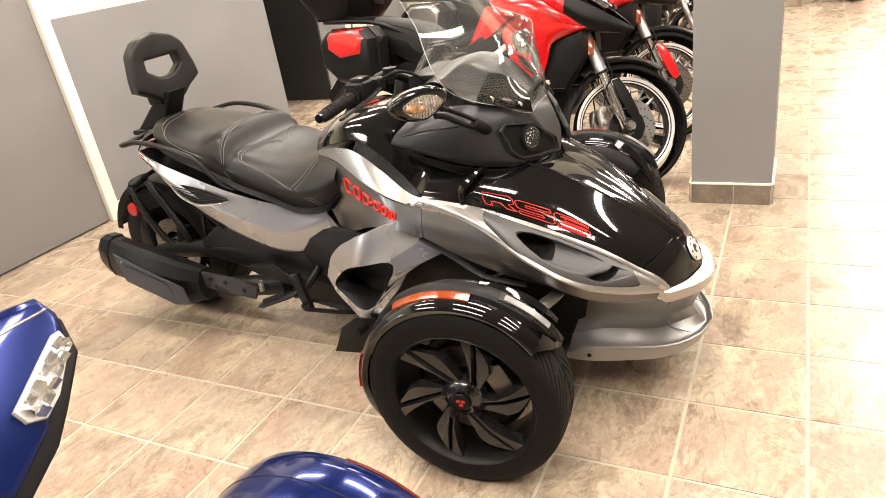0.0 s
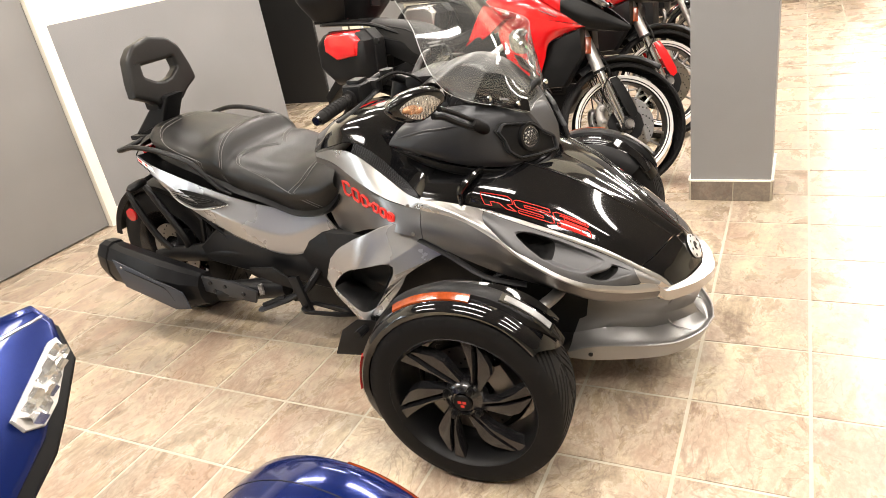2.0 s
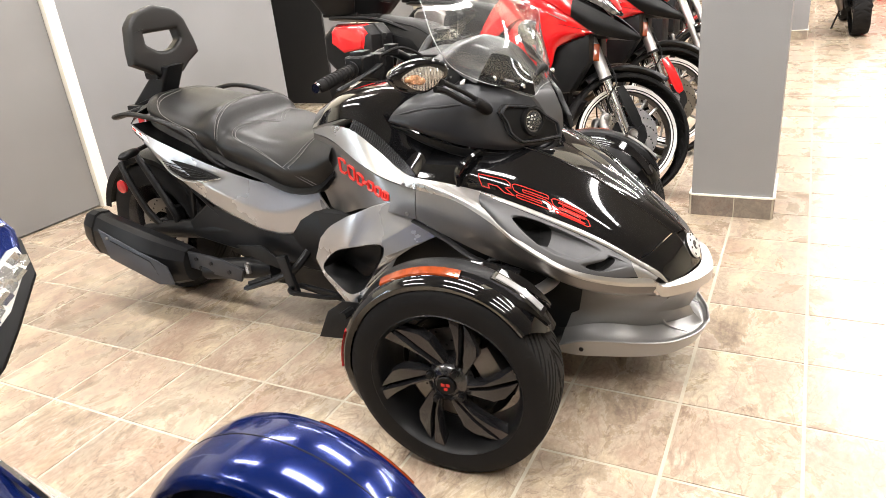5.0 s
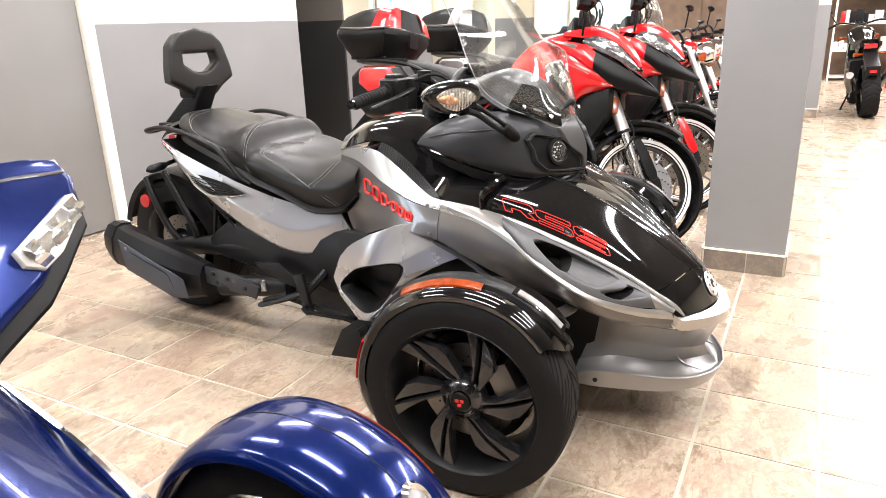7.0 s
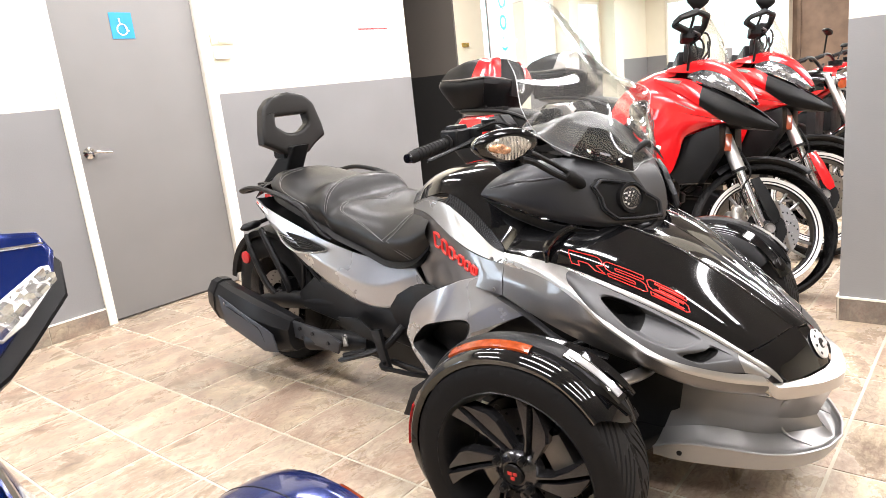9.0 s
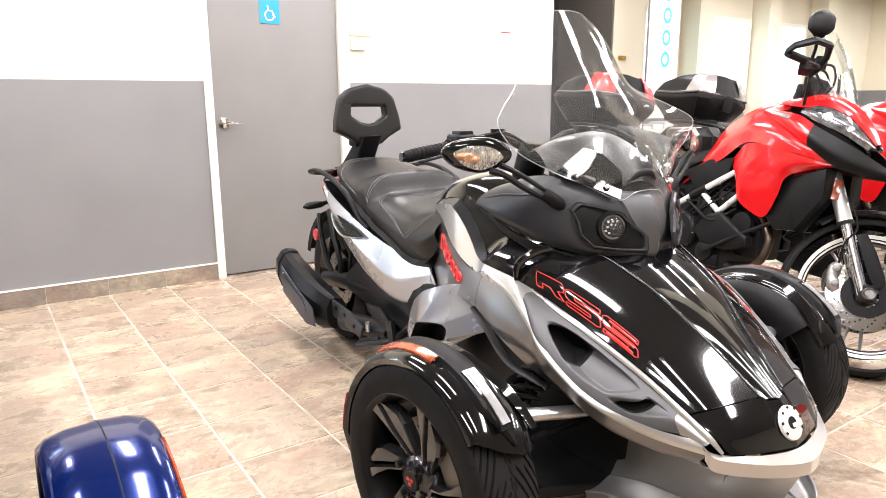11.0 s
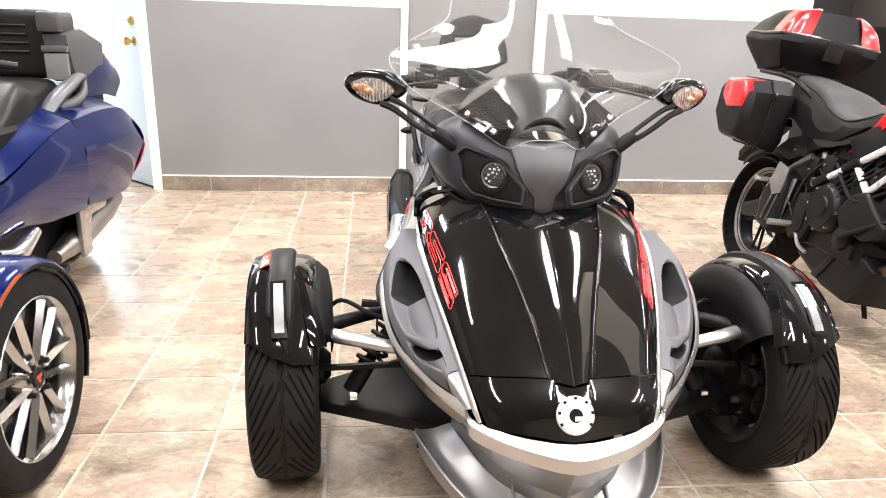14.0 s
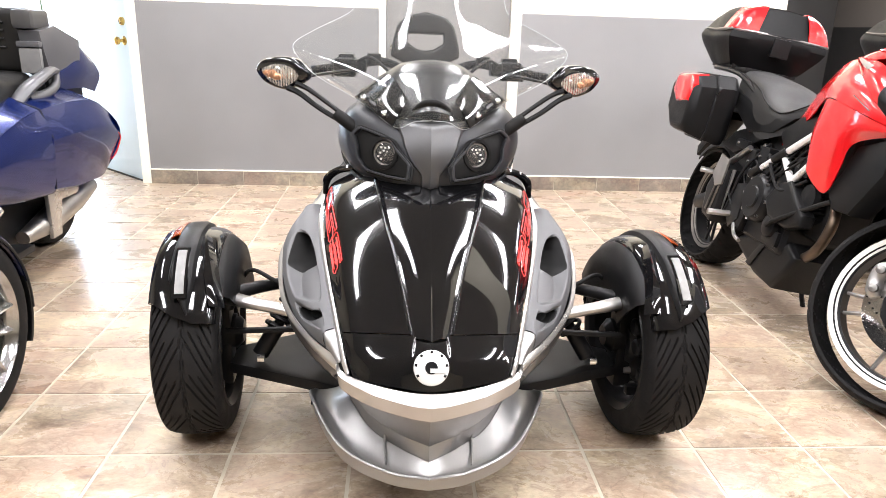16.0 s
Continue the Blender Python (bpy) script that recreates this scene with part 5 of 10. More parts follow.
def pod_well():
    m = Matrix.Translation((-0.127, -0.032, 0.822)) @ pose(0, 0, 0, 78, 0, -33)
    o = [(-0.088, 0.038), (-0.068, 0.055), (-0.01, 0.043), (0.03, 0.03), (0.05, 0.006), (0.088, -0.02), (0.09, -0.054), (0.03, -0.052), (-0.035, -0.045), (-0.068, -0.02), (-0.074, 0.01)]
    return plate(o, 0.006, 0.001, m)


pair("lamp_bezel", pod_frame, M_GUNMETAL, spy, "angular headlamp bezel", angle=30)
pair("bezel_groove", pod_groove, M_DARKHOLE, spy)
pair("lamp_well", pod_well, M_BLACKP, spy)
for s in (-1, 1):
    m = Matrix.Translation((-0.119, -0.040, 0.824)) @ pose(0, 0, 0, 82, 0, -26)
    hl = lathe([(0.0, 0.044), (0.012, 0.042), (0.012, 0.034), (0.002, 0.030)], "z", 36, close=True)
    hl.transform(m)
    h = part("headlamp", hl if s < 0 else flipped(hl), M_BLACKP, spy, "round projector headlamp")
    ln = lathe([(0.003, 0.034), (0.010, 0.028), (0.015, 0.016), (0.017, 0.0)], "z", 32)
    ln.transform(m)
    part("lens", ln if s < 0 else flipped(ln), M_LENSC, h, "clear lens")
    ring = lathe([(0.004, 0.0335), (0.007, 0.031), (0.006, 0.0275), (0.002, 0.0275)], "z", 32, close=True)
    ring.transform(m)
    part("lamp_ring", ring if s < 0 else flipped(ring), M_STEEL, h)
    rf = lathe([(0.002, 0.034), (-0.002, 0.02), (-0.004, 0.0)], "z", 24)
    for q in ((0.008, 0.004), (0.004, -0.006), (-0.004, 0.006), (0.018, 0.004), (-0.019, -0.01), (0.0, -0.021), (-0.012, 0.014), (0.0, 0.014), (0.012, 0.014), (-0.01, -0.016), (0.01, -0.016), (-0.014, 0.0)):
        own = box(q[0] - 0.0028, q[0] + 0.0028, q[1] - 0.0024, q[1] + 0.0024, 0.0, 0.004)
        for f in own.faces:
            f.material_index = 1
        join(rf, own)
    rf.transform(m)
    part("reflector", rf if s < 0 else flipped(rf), [M_BLACKG, M_LENSW], h)

# cowl and screen
CW = [
    [(-0.196, 0.10, 0.950), (-0.17, 0.055, 0.938), (-0.10, 0.0, 0.903), (-0.045, -0.012, 0.925), (0, -0.02, 0.935)],
    [(-0.190, 0.14, 0.968), (-0.165, 0.085, 0.966), (-0.105, 0.035, 0.955), (-0.045, 0.015, 0.960), (0, 0.01, 0.962)],
    [(-0.165, 0.19, 0.990), (-0.14, 0.14, 1.000), (-0.095, 0.09, 1.012), (-0.045, 0.075, 1.020), (0, 0.07, 1.022)],
    [(-0.14, 0.25, 1.005), (-0.12, 0.21, 1.02), (-0.085, 0.17, 1.042), (-0.04, 0.155, 1.052), (0, 0.15, 1.056)],
    [(-0.13, 0.30, 0.99), (-0.11, 0.27, 1.01), (-0.08, 0.24, 1.030), (-0.04, 0.235, 1.040), (0, 0.235, 1.042)],
]
part("instrument_cowl", skin(CW, 26, 16, 0.004, True), M_COWL, spy, "satin black instrument cowl", angle=60)
part("cowl_beak", tube([(-0.05, -0.026, 0.936), (-0.022, -0.034, 0.953), (0, -0.036, 0.957), (0.022, -0.034, 0.953), (0.05, -0.026, 0.936)], [0.004, 0.009, 0.010, 0.009, 0.004], 14, None, 40), M_RUBBER, spy)
WS = [
    [(-0.216, 0.075, 0.958), (-0.16, 0.024, 0.928), (-0.092, -0.030, 0.890), (-0.045, -0.042, 0.908), (0, -0.048, 0.912)],
    [(-0.345, 0.105, 1.035), (-0.24, 0.050, 1.0), (-0.12, -0.012, 0.955), (-0.05, -0.027, 0.958), (0, -0.031, 0.96)],
    [(-0.376, 0.115, 1.085), (-0.25, 0.065, 1.055), (-0.12, 0.012, 1.025), (-0.05, 0.001, 1.025), (0, -0.003, 1.025)],
    [(-0.325, 0.160, 1.125), (-0.21, 0.105, 1.115), (-0.10, 0.060, 1.105), (-0.05, 0.050, 1.105), (0, 0.047, 1.105)],
    [(-0.230, 0.230, 1.178), (-0.15, 0.170, 1.185), (-0.08, 0.130, 1.19), (-0.04, 0.120, 1.192), (0, 0.117, 1.192)],
    [(-0.205, 0.290, 1.27), (-0.14, 0.235, 1.28), (-0.07, 0.200, 1.285), (-0.035, 0.193, 1.288), (0, 0.190, 1.288)],
    [(-0.175, 0.315, 1.330), (-0.12, 0.275, 1.345), (-0.06, 0.250, 1.35), (-0.03, 0.243, 1.352), (0, 0.240, 1.352)],
    [(-0.13, 0.325, 1.372), (-0.09, 0.300, 1.384), (-0.05, 0.285, 1.390), (-0.025, 0.280, 1.393), (0, 0.278, 1.394)],
]
ws = part("windscreen", skin(WS, 40, 40, 0.0035, True), M_SHIELD, spy, "tall clear windscreen", angle=60)
ws.visible_shadow = False
pair("screen_edge", lambda: tube([(-0.002, -0.048, 0.912), (-0.045, -0.043, 0.908), (-0.092, -0.031, 0.890), (-0.16, 0.023, 0.928), (-0.216, 0.074, 0.958), (-0.30, 0.095, 1.0), (-0.345, 0.105, 1.035), (-0.376, 0.115, 1.085), (-0.325, 0.16, 1.125), (-0.23, 0.23, 1.178), (-0.212, 0.262, 1.22), (-0.205, 0.29, 1.27), (-0.175, 0.315, 1.33), (-0.13, 0.325, 1.372), (-0.06, 0.288, 1.389), (-0.001, 0.278, 1.394)], 0.0009, 6, None, 110), M_EDGE, spy, "polished screen edge")
CORNER = [
    [(-0.212, 0.088, 0.951), (-0.158, 0.018, 0.925), (-0.101, -0.042, 0.893)],
    [(-0.178, 0.088, 0.975), (-0.130, 0.022, 0.958), (-0.084, -0.030, 0.928)],
    [(-0.120, 0.078, 1.018), (-0.096, 0.036, 1.004), (-0.062, -0.006, 0.958)],
]
pair("screen_corner", lambda: skin([[(x, y - 0.004, z + 0.002) for x, y, z in r] for r in CORNER], 20, 8, 0.002), M_BLACKG, spy, "gloss black lower corner of the windscreen")
pair("corner_label", lambda: skin([[(-0.165, 0.018, 0.950), (-0.148, -0.002, 0.941)], [(-0.163, 0.020, 0.956), (-0.146, 0.000, 0.947)]], 4, 3, 0.001), M_PEWTER, spy)
for x, y, z in ((-0.182, 0.048, 0.957), (-0.125, -0.014, 0.924)):
    for s in (-1, 1):
        b = lathe([(0, 0.0), (0, 0.0085), (0.006, 0.008), (0.009, 0.004), (0.009, 0)], "z", 14)
        b.transform(Matrix.Translation((s * -x * -1, y - 0.003, z)) @ pose(0, 0, 0, 62, 0, 35 * s))
        part("screen_bolt", b, M_CHROME, spy, "bright screen bolt")
# mirrors with lamps; the face lies in a plane of its own, first figure inwards, second up
FACE = Matrix(((0.871, 0, -0.491, -0.42), (-0.491, 0, -0.871, 0.14), (0, 1, 0, 1.01), (0, 0, 0, 1)))
POD = rounded([(-0.090, 0.010), (-0.066, 0.031), (-0.007, 0.043), (0.05, 0.038), (0.085, 0.014), (0.086, -0.012), (0.05, -0.034), (0.005, -0.046), (-0.05, -0.034), (-0.082, -0.012)], 60)
LAMP = rounded([(-0.062, 0.004), (-0.042, 0.018), (-0.008, 0.026), (0.036, 0.021), (0.066, 0.002), (0.062, -0.012), (0.036, -0.029), (0.004, -0.036), (-0.034, -0.024)], 54)


def pod_body():
    rows = []
    for f, z in ((0.0, 0.000), (0.55, 0.001), (0.90, -0.002), (0.985, -0.008), (1.0, -0.018), (0.97, -0.032), (0.86, -0.048), (0.6, -0.060), (0.0, -0.064)):
        rows.append([FACE @ Vector((u * f, v * f + (0.004 * (1 - f) if z < -0.02 else 0), z)) for u, v in POD])
    bm = grid_bm(rows, None, close_v=True)
    bmesh.ops.remove_doubles(bm, verts=bm.verts, dist=0.0002)
    return bm


def lens_body(lift, dome, scale):
    rows = [[FACE @ Vector((u * f * scale, v * f * scale - 0.002, lift + dome * (1 - f * f))) for u, v in LAMP] for f in (1.0, 0.85, 0.6, 0.3, 0.0)]
    bm = grid_bm(rows, None, close_v=True)
    bmesh.ops.remove_doubles(bm, verts=bm.verts, dist=0.0002)
    return bm


for s in (-1, 1):
    side_of = (lambda b: b) if s < 0 else flipped
    mi = part("mirror", side_of(pod_body()), M_BLACKG, spy, "black mirror pod with a clear lamp in its front", angle=50)
    part("lamp_reflector", side_of(lens_body(0.0015, 0.002, 0.97)), M_TURN, mi)
    for u, v, w in ((-0.026, -0.004, 0.021), (-0.008, -0.011, 0.016), (-0.042, -0.002, 0.014)):
        bulb = lathe([(0.0, w), (0.004, w * 0.9), (0.007, w * 0.5), (0.008, 0.0)], "z", 14)
        bulb.transform(FACE @ Matrix.Translation((u, v, 0.0028)) @ Matrix.Diagonal((1.0, 0.62, 1, 1)))
        part("amber_facet", side_of(bulb), M_AMBERP, mi, "pale amber lamp facet")
    part("turn_lamp", side_of(lens_body(0.002, 0.016, 1.0)), M_LENSC, mi, "clear ribbed turn lamp lens")
    # forked arm, a long loop with a slot
    arm = tube([(-0.372, 0.108, 0.985), (-0.34, 0.105, 0.972), (-0.295, 0.088, 0.945), (-0.25, 0.072, 0.915), (-0.236, 0.066, 0.906)], [0.008, 0.007, 0.0065, 0.0065, 0.009], 8, None, 18)
    tube([(-0.395, 0.118, 0.972), (-0.36, 0.104, 0.958), (-0.31, 0.086, 0.925), (-0.262, 0.072, 0.899), (-0.236, 0.064, 0.892)], [0.009, 0.008, 0.0075, 0.0075, 0.010], 8, arm, 18)
    part("mirror_stalk", side_of(arm), M_BLACKP, mi, "forked black mirror arm")
    bt = tube([(-0.258, 0.072, 0.912), (-0.248, 0.069, 0.903), (-0.215, 0.060, 0.880), (-0.200, 0.056, 0.868)], [0.014, 0.0175, 0.0175, 0.013], 12, None, 14)
    part("stalk_boot", side_of(bt), M_RUBBER, mi)

# handlebar
for s in (-1, 1):
    gp = tube([(s * 0.445, 0.462, 0.985), (s * 0.435, 0.46, 0.986), (s * 0.30, 0.44, 1.008)], [0.014, 0.018, 0.017], 14)
    hb = part("handlebar", tube([(s * 0.31, 0.44, 1.006), (s * 0.24, 0.425, 1.02), (s * 0.14, 0.41, 1.035), (s * 0.02, 0.40, 0.985)], 0.014, 10, None, 14), M_BLACKM, spy)
    part("grip", gp, M_RUBBER, hb, "black rubber grip")
    part("bar_end", lathe([(0, 0), (0, 0.015), (s * 0.012, 0.013), (s * 0.012, 0)], "x", 14, (s * 0.443, 0.462, 0.985)), M_BLACKG, hb)
    for k in range(9):
        part("grip_rib", lathe([(-0.002, 0.0165), (0.0, 0.0195), (0.002, 0.0165)], "x", 14, (s * (0.322 + 0.0125 * k), 0.4433 + 0.0017 * k, 1.0045 - 0.0019 * k)), M_RUBBER, hb)
    part("grip_flange", lathe([(-0.004, 0.012), (-0.003, 0.025), (0.003, 0.025), (0.004, 0.012)], "x", 20, (s * 0.305, 0.440, 1.007)), M_RUBBER, hb)
    part("switch_box", box(min(s * 0.228, s * 0.298), max(s * 0.228, s * 0.298), 0.402, 0.468, 0.985, 1.045, 0.014, None, 3), M_BLACKP, hb, "black switch housing")
    part("switch_cap", box(min(s * 0.235, s * 0.285), max(s * 0.235, s * 0.285), 0.410, 0.455, 1.040, 1.056, 0.008, None, 2), M_BLACKM, hb)
    part("lever_perch", box(min(s * 0.195, s * 0.235), max(s * 0.195, s * 0.235), 0.385, 0.440, 1.000, 1.042, 0.010, None, 2), M_BLACKM, hb)
    part("switch_button", box(min(s * 0.24, s * 0.255), max(s * 0.24, s * 0.255), 0.466, 0.472, 1.01, 1.02, 0.002), M_RED, hb)
    part("brake_lever", tube([(s * 0.215, 0.395, 1.012), (s * 0.27, 0.385, 1.004), (s * 0.35, 0.390, 0.990), (s * 0.42, 0.405, 0.975), (s * 0.43, 0.407, 0.974)], [0.010, 0.008, 0.007, 0.008, 0.005], 8, None, 16, flat=0.7), M_BLACKM, hb)
    part("control_cable", tube([(s * 0.23, 0.40, 1.03), (s * 0.18, 0.34, 1.05), (s * 0.12, 0.30, 1.01), (s * 0.08, 0.31, 0.96)], 0.005, 6, None, 18), M_RUBBER, hb)
    part("reservoir", lathe([(0, 0.0), (0, 0.022), (0.03, 0.022), (0.032, 0)], "z", 16, (s * 0.17, 0.38, 1.03)), M_BLACKP, hb)
pair("fairing_crease", lambda: tube([fair_point(0.02 + 0.05 * k, 0.44 + 0.030 * k) - Vector((0, 0, 0.0015)) for k in range(9)], [0.001, 0.003, 0.004, 0.004, 0.004, 0.004, 0.004, 0.003, 0.001], 8, None, 40), M_GUNMETAL, spy)
part("instrument_panel", box(-0.11, 0.11, 0.25, 0.36, 0.965, 1.02, 0.02), M_BLACKP, spy, "black instrument cluster")
part("steering_column", tube([(0, 0.45, 0.88), (0, 0.41, 0.99)], 0.05, 14), M_BLACKP, spy)

# seat
SEAT = [
    (1.575, [(-0.10, 0.82), (-0.125, 0.852), (-0.085, 0.880), (0, 0.886)]),
    (1.52, [(-0.155, 0.80), (-0.172, 0.845), (-0.11, 0.880), (0, 0.888)]),
    (1.40, [(-0.195, 0.775), (-0.205, 0.825), (-0.13, 0.858), (0, 0.864)]),
    (1.27, [(-0.205, 0.735), (-0.218, 0.79), (-0.14, 0.832), (0, 0.840)]),
    (1.19, [(-0.210, 0.703), (-0.226, 0.780), (-0.155, 0.848), (0, 0.862)]),
    (1.140, [(-0.211, 0.688), (-0.230, 0.762), (-0.164, 0.836), (0, 0.850)]),
    (1.105, [(-0.212, 0.670), (-0.229, 0.735), (-0.160, 0.786), (0, 0.797)]),
    (1.04, [(-0.211, 0.650), (-0.233, 0.722), (-0.166, 0.772), (0, 0.780)]),
    (0.97, [(-0.208, 0.628), (-0.232, 0.700), (-0.165, 0.752), (0, 0.760)]),
    (0.86, [(-0.202, 0.585), (-0.236, 0.672), (-0.158, 0.740), (0, 0.748)]),
    (0.76, [(-0.206, 0.588), (-0.243, 0.676), (-0.150, 0.757), (0, 0.765)]),
    (0.69, [(-0.212, 0.612), (-0.244, 0.692), (-0.145, 0.775), (0, 0.785)]),
    (0.63, [(-0.214, 0.660), (-0.232, 0.722), (-0.13, 0.786), (0, 0.798)]),
]
seat_rails = [[(p[k][0], y, p[k][1]) for y, p in SEAT] for k in range(4)]
seat = part("seat", skin(seat_rails, 60, 20, 0, True), M_LEATHER, spy, "black stitched vinyl seat", angle=70)
part("seat_base", skin([[(x - 0.004, y, z + 0.004) for x, y, z in seat_rails[0]], [(x - 0.016, y, z - 0.016) for x, y, z in seat_rails[0]], [(x * 0.8, y, z - 0.03) for x, y, z in seat_rails[0]]], 40, 6, 0.004, True), M_BLACKP, spy)


def on_seat(u, v):
    """A point of the seat: u from rear to front, v from side to middle, in 0 to 1."""
    line = [spline(r, 101)[round(u * 100)] for r in seat_rails]
    return spline(line, 41)[round(v * 40)]


def stitch(path, name="stitching"):
    for s in (1, -1):
        pts = [on_seat(u, v) for u, v in path]
        pts = spline(pts, 30)
        out = [p + Vector((-0.0012, 0, 0.0016)) for p in pts]
        if s < 0:
            out = [Vector((-p.x, p.y, p.z)) for p in out]
        part(name, tube(out, 0.0010, 4), M_STITCH, seat, "grey seam stitching")


for d in (0.0, 0.016):
    stitch([(0.28 - d, 0.02), (0.285 - d, 0.14), (0.275 - d, 0.27), (0.20, 0.31 - d), (0.15, 0.38 - d), (0.125 - d, 0.55), (0.11 - d, 0.72), (0.10 - d, 0.98)])
    stitch([(0.43 + d, 0.02), (0.425 + d, 0.16), (0.43 + d, 0.38), (0.41 + d, 0.57), (0.38 + d, 0.78), (0.345 + d, 0.98)])
    stitch([(0.77, 0.32 + d), (0.68, 0.45 + d), (0.575 + d, 0.51), (0.53 + d, 0.57), (0.525 + d, 0.70), (0.55 + d, 0.84), (0.60 + d, 0.98)])
    stitch([(0.77 + d, 0.33), (0.81 + d, 0.46), (0.84 + d, 0.60), (0.86 + d, 0.82), (0.865 + d, 0.99)])
    stitch([(0.77 + d, 0.32), (0.82 + d, 0.17), (0.86 + d, 0.02)])

# tail flank, vents, grab rails
TP = [
    [(-0.205, 1.60, 0.795), (-0.225, 1.50, 0.757), (-0.232, 1.34, 0.705), (-0.226, 1.14, 0.640), (-0.202, 0.94, 0.590), (-0.172, 0.75, 0.590)],
    [(-0.215, 1.590, 0.770), (-0.245, 1.46, 0.705), (-0.257, 1.30, 0.628), (-0.254, 1.12, 0.552), (-0.226, 0.92, 0.490), (-0.186, 0.73, 0.545)],
    [(-0.21, 1.580, 0.755), (-0.236, 1.44, 0.652), (-0.243, 1.31, 0.567), (-0.234, 1.12, 0.460), (-0.206, 0.92, 0.398), (-0.185, 0.685, 0.482)],
    [(-0.19, 1.565, 0.745), (-0.21, 1.43, 0.638), (-0.21, 1.31, 0.553), (-0.200, 1.12, 0.445), (-0.180, 0.92, 0.383), (-0.165, 0.69, 0.470)],
]
pair("tail_flank", lambda: skin(TP, 40, 31, 0.004, False, True), M_TAIL, spy, "bright silver tail panel", angle=60)
pair("flank_seam", lambda: tube([(-0.177, 0.765, 0.600), (-0.190, 0.73, 0.555), (-0.189, 0.683, 0.482)], 0.004, 6, None, 14), M_SILVER, spy)
VT_U = [(-0.245, 1.420, 0.674), (-0.252, 1.333, 0.669), (-0.254, 1.23, 0.651), (-0.249, 1.14, 0.622)]
VT_L = [(-0.254, 1.375, 0.630), (-0.260, 1.30, 0.603), (-0.258, 1.22, 0.605), (-0.249, 1.135, 0.617)]
pair("tail_vent", lambda: skin([VT_U, [(a[0] - 0.002, (a[1] + b[1]) / 2, (a[2] + b[2]) / 2) for a, b in zip(VT_U, VT_L)], VT_L], 18, 6, 0.003), M_DARKHOLE, spy, "black tail vent")
pair("vent_lip", lambda: tube([(-0.247, 1.43, 0.672), (-0.256, 1.38, 0.628), (-0.263, 1.30, 0.599), (-0.261, 1.22, 0.600), (-0.251, 1.13, 0.614)], [0.003, 0.006, 0.006, 0.005, 0.003], 8, None, 24, flat=0.6), M_SILVER, spy, "bright vent lip")


def vent_slats():
    bm = bmesh.new()
    for k in range(4):
        f = 0.2 + 0.18 * k
        a = [Vector(p).lerp(Vector(q), f) + Vector((-0.006, 0, 0)) for p, q in zip(VT_U, VT_L)]
        tube(a, 0.002, 4, bm, 12)
    return bm


pair("vent_slat", vent_slats, M_BLACKM, spy)
pair("grab_rail", lambda: tube([(-0.10, 1.66, 0.828), (-0.20, 1.65, 0.822), (-0.262, 1.60, 0.834), (-0.276, 1.50, 0.850), (-0.280, 1.37, 0.836), (-0.278, 1.25, 0.800), (-0.270, 1.205, 0.765), (-0.255, 1.15, 0.69), (-0.238, 1.11, 0.655)], [0.012, 0.014, 0.014, 0.013, 0.013, 0.013, 0.012, 0.010, 0.007], 10, None, 48, flat=0.75), M_BLACKP, spy, "black grab rail")
part("tail_cap", skin([[(-0.205, 1.60, 0.795), (-0.12, 1.66, 0.80), (0, 1.68, 0.80)], [(-0.18, 1.58, 0.83), (-0.11, 1.63, 0.84), (0, 1.65, 0.84)], [(-0.12, 1.56, 0.85), (-0.08, 1.58, 0.86), (0, 1.59, 0.86)]], 14, 8, 0.004, True), M_BLACKP, spy)
part("tail_underside", skin([[(-0.205, 1.60, 0.79), (-0.2, 1.45, 0.60), (-0.19, 1.2, 0.45)], [(0, 1.66, 0.76), (0, 1.45, 0.62), (0, 1.2, 0.5)]], 12, 6, 0.004, True), M_BLACKP, spy)
part("tail_lamp", box(-0.1, 0.1, 1.64, 1.69, 0.755, 0.79, 0.01), M_REDL, spy, "red tail lamp")
TPR = [spline(r, 61) for r in TP]


def tail_point(u, v):
    w = min(59.999, max(0.0, u * 60))
    k = int(w)
    return spline([r[k].lerp(r[k + 1], w - k) for r in TPR], 61)[min(60, max(0, round(v * 60)))]


def tail_patch(u0, u1, v0, v1, lift):
    n = (tail_point(u1, v0) - tail_point(u0, v0)).cross(tail_point(u0, v1) - tail_point(u0, v0)).normalized()
    n = (n if n.x < 0 else -n) * lift
    bm = grid_bm([[tail_point(u0 + (u1 - u0) * a / 3, v0 + (v1 - v0) * b / 3) + n for b in range(4)] for a in range(4)])
    bmesh.ops.recalc_face_normals(bm, faces=bm.faces)
    bmesh.ops.solidify(bm, geom=bm.faces[:], thickness=0.0008)
    return bm


pair("warning_decal", lambda: tail_patch(0.03, 0.20, 0.03, 0.17, 0.005), M_WHITE, spy, "white warning sticker")
pair("decal_print", lambda: tail_patch(0.04, 0.085, 0.05, 0.14, 0.0065), M_RED, spy)
pair("decal_print", lambda: tail_patch(0.125, 0.15, 0.05, 0.12, 0.0065), M_RED, spy)
for k in range(3):
    pair("decal_print", lambda: tail_patch(0.05 + 0.04 * k, 0.07 + 0.04 * k, 0.19, 0.25, 0.0055), M_BLACKP, spy)
for s in (-1, 1):
    tl = tube([(s * 0.20, 1.60, 0.69), (s * 0.235, 1.59, 0.688), (s * 0.285, 1.585, 0.685), (s * 0.31, 1.58, 0.683)], [0.010, 0.022, 0.022, 0.008], 12, None, 14, flat=0.75)
    part("rear_turn_signal", tl, M_BLACKP, spy, "black rear turn signal")
    part("signal_stalk", tube([(s * 0.12, 1.57, 0.71), (s * 0.22, 1.59, 0.69)], 0.009, 8), M_BLACKP, spy)

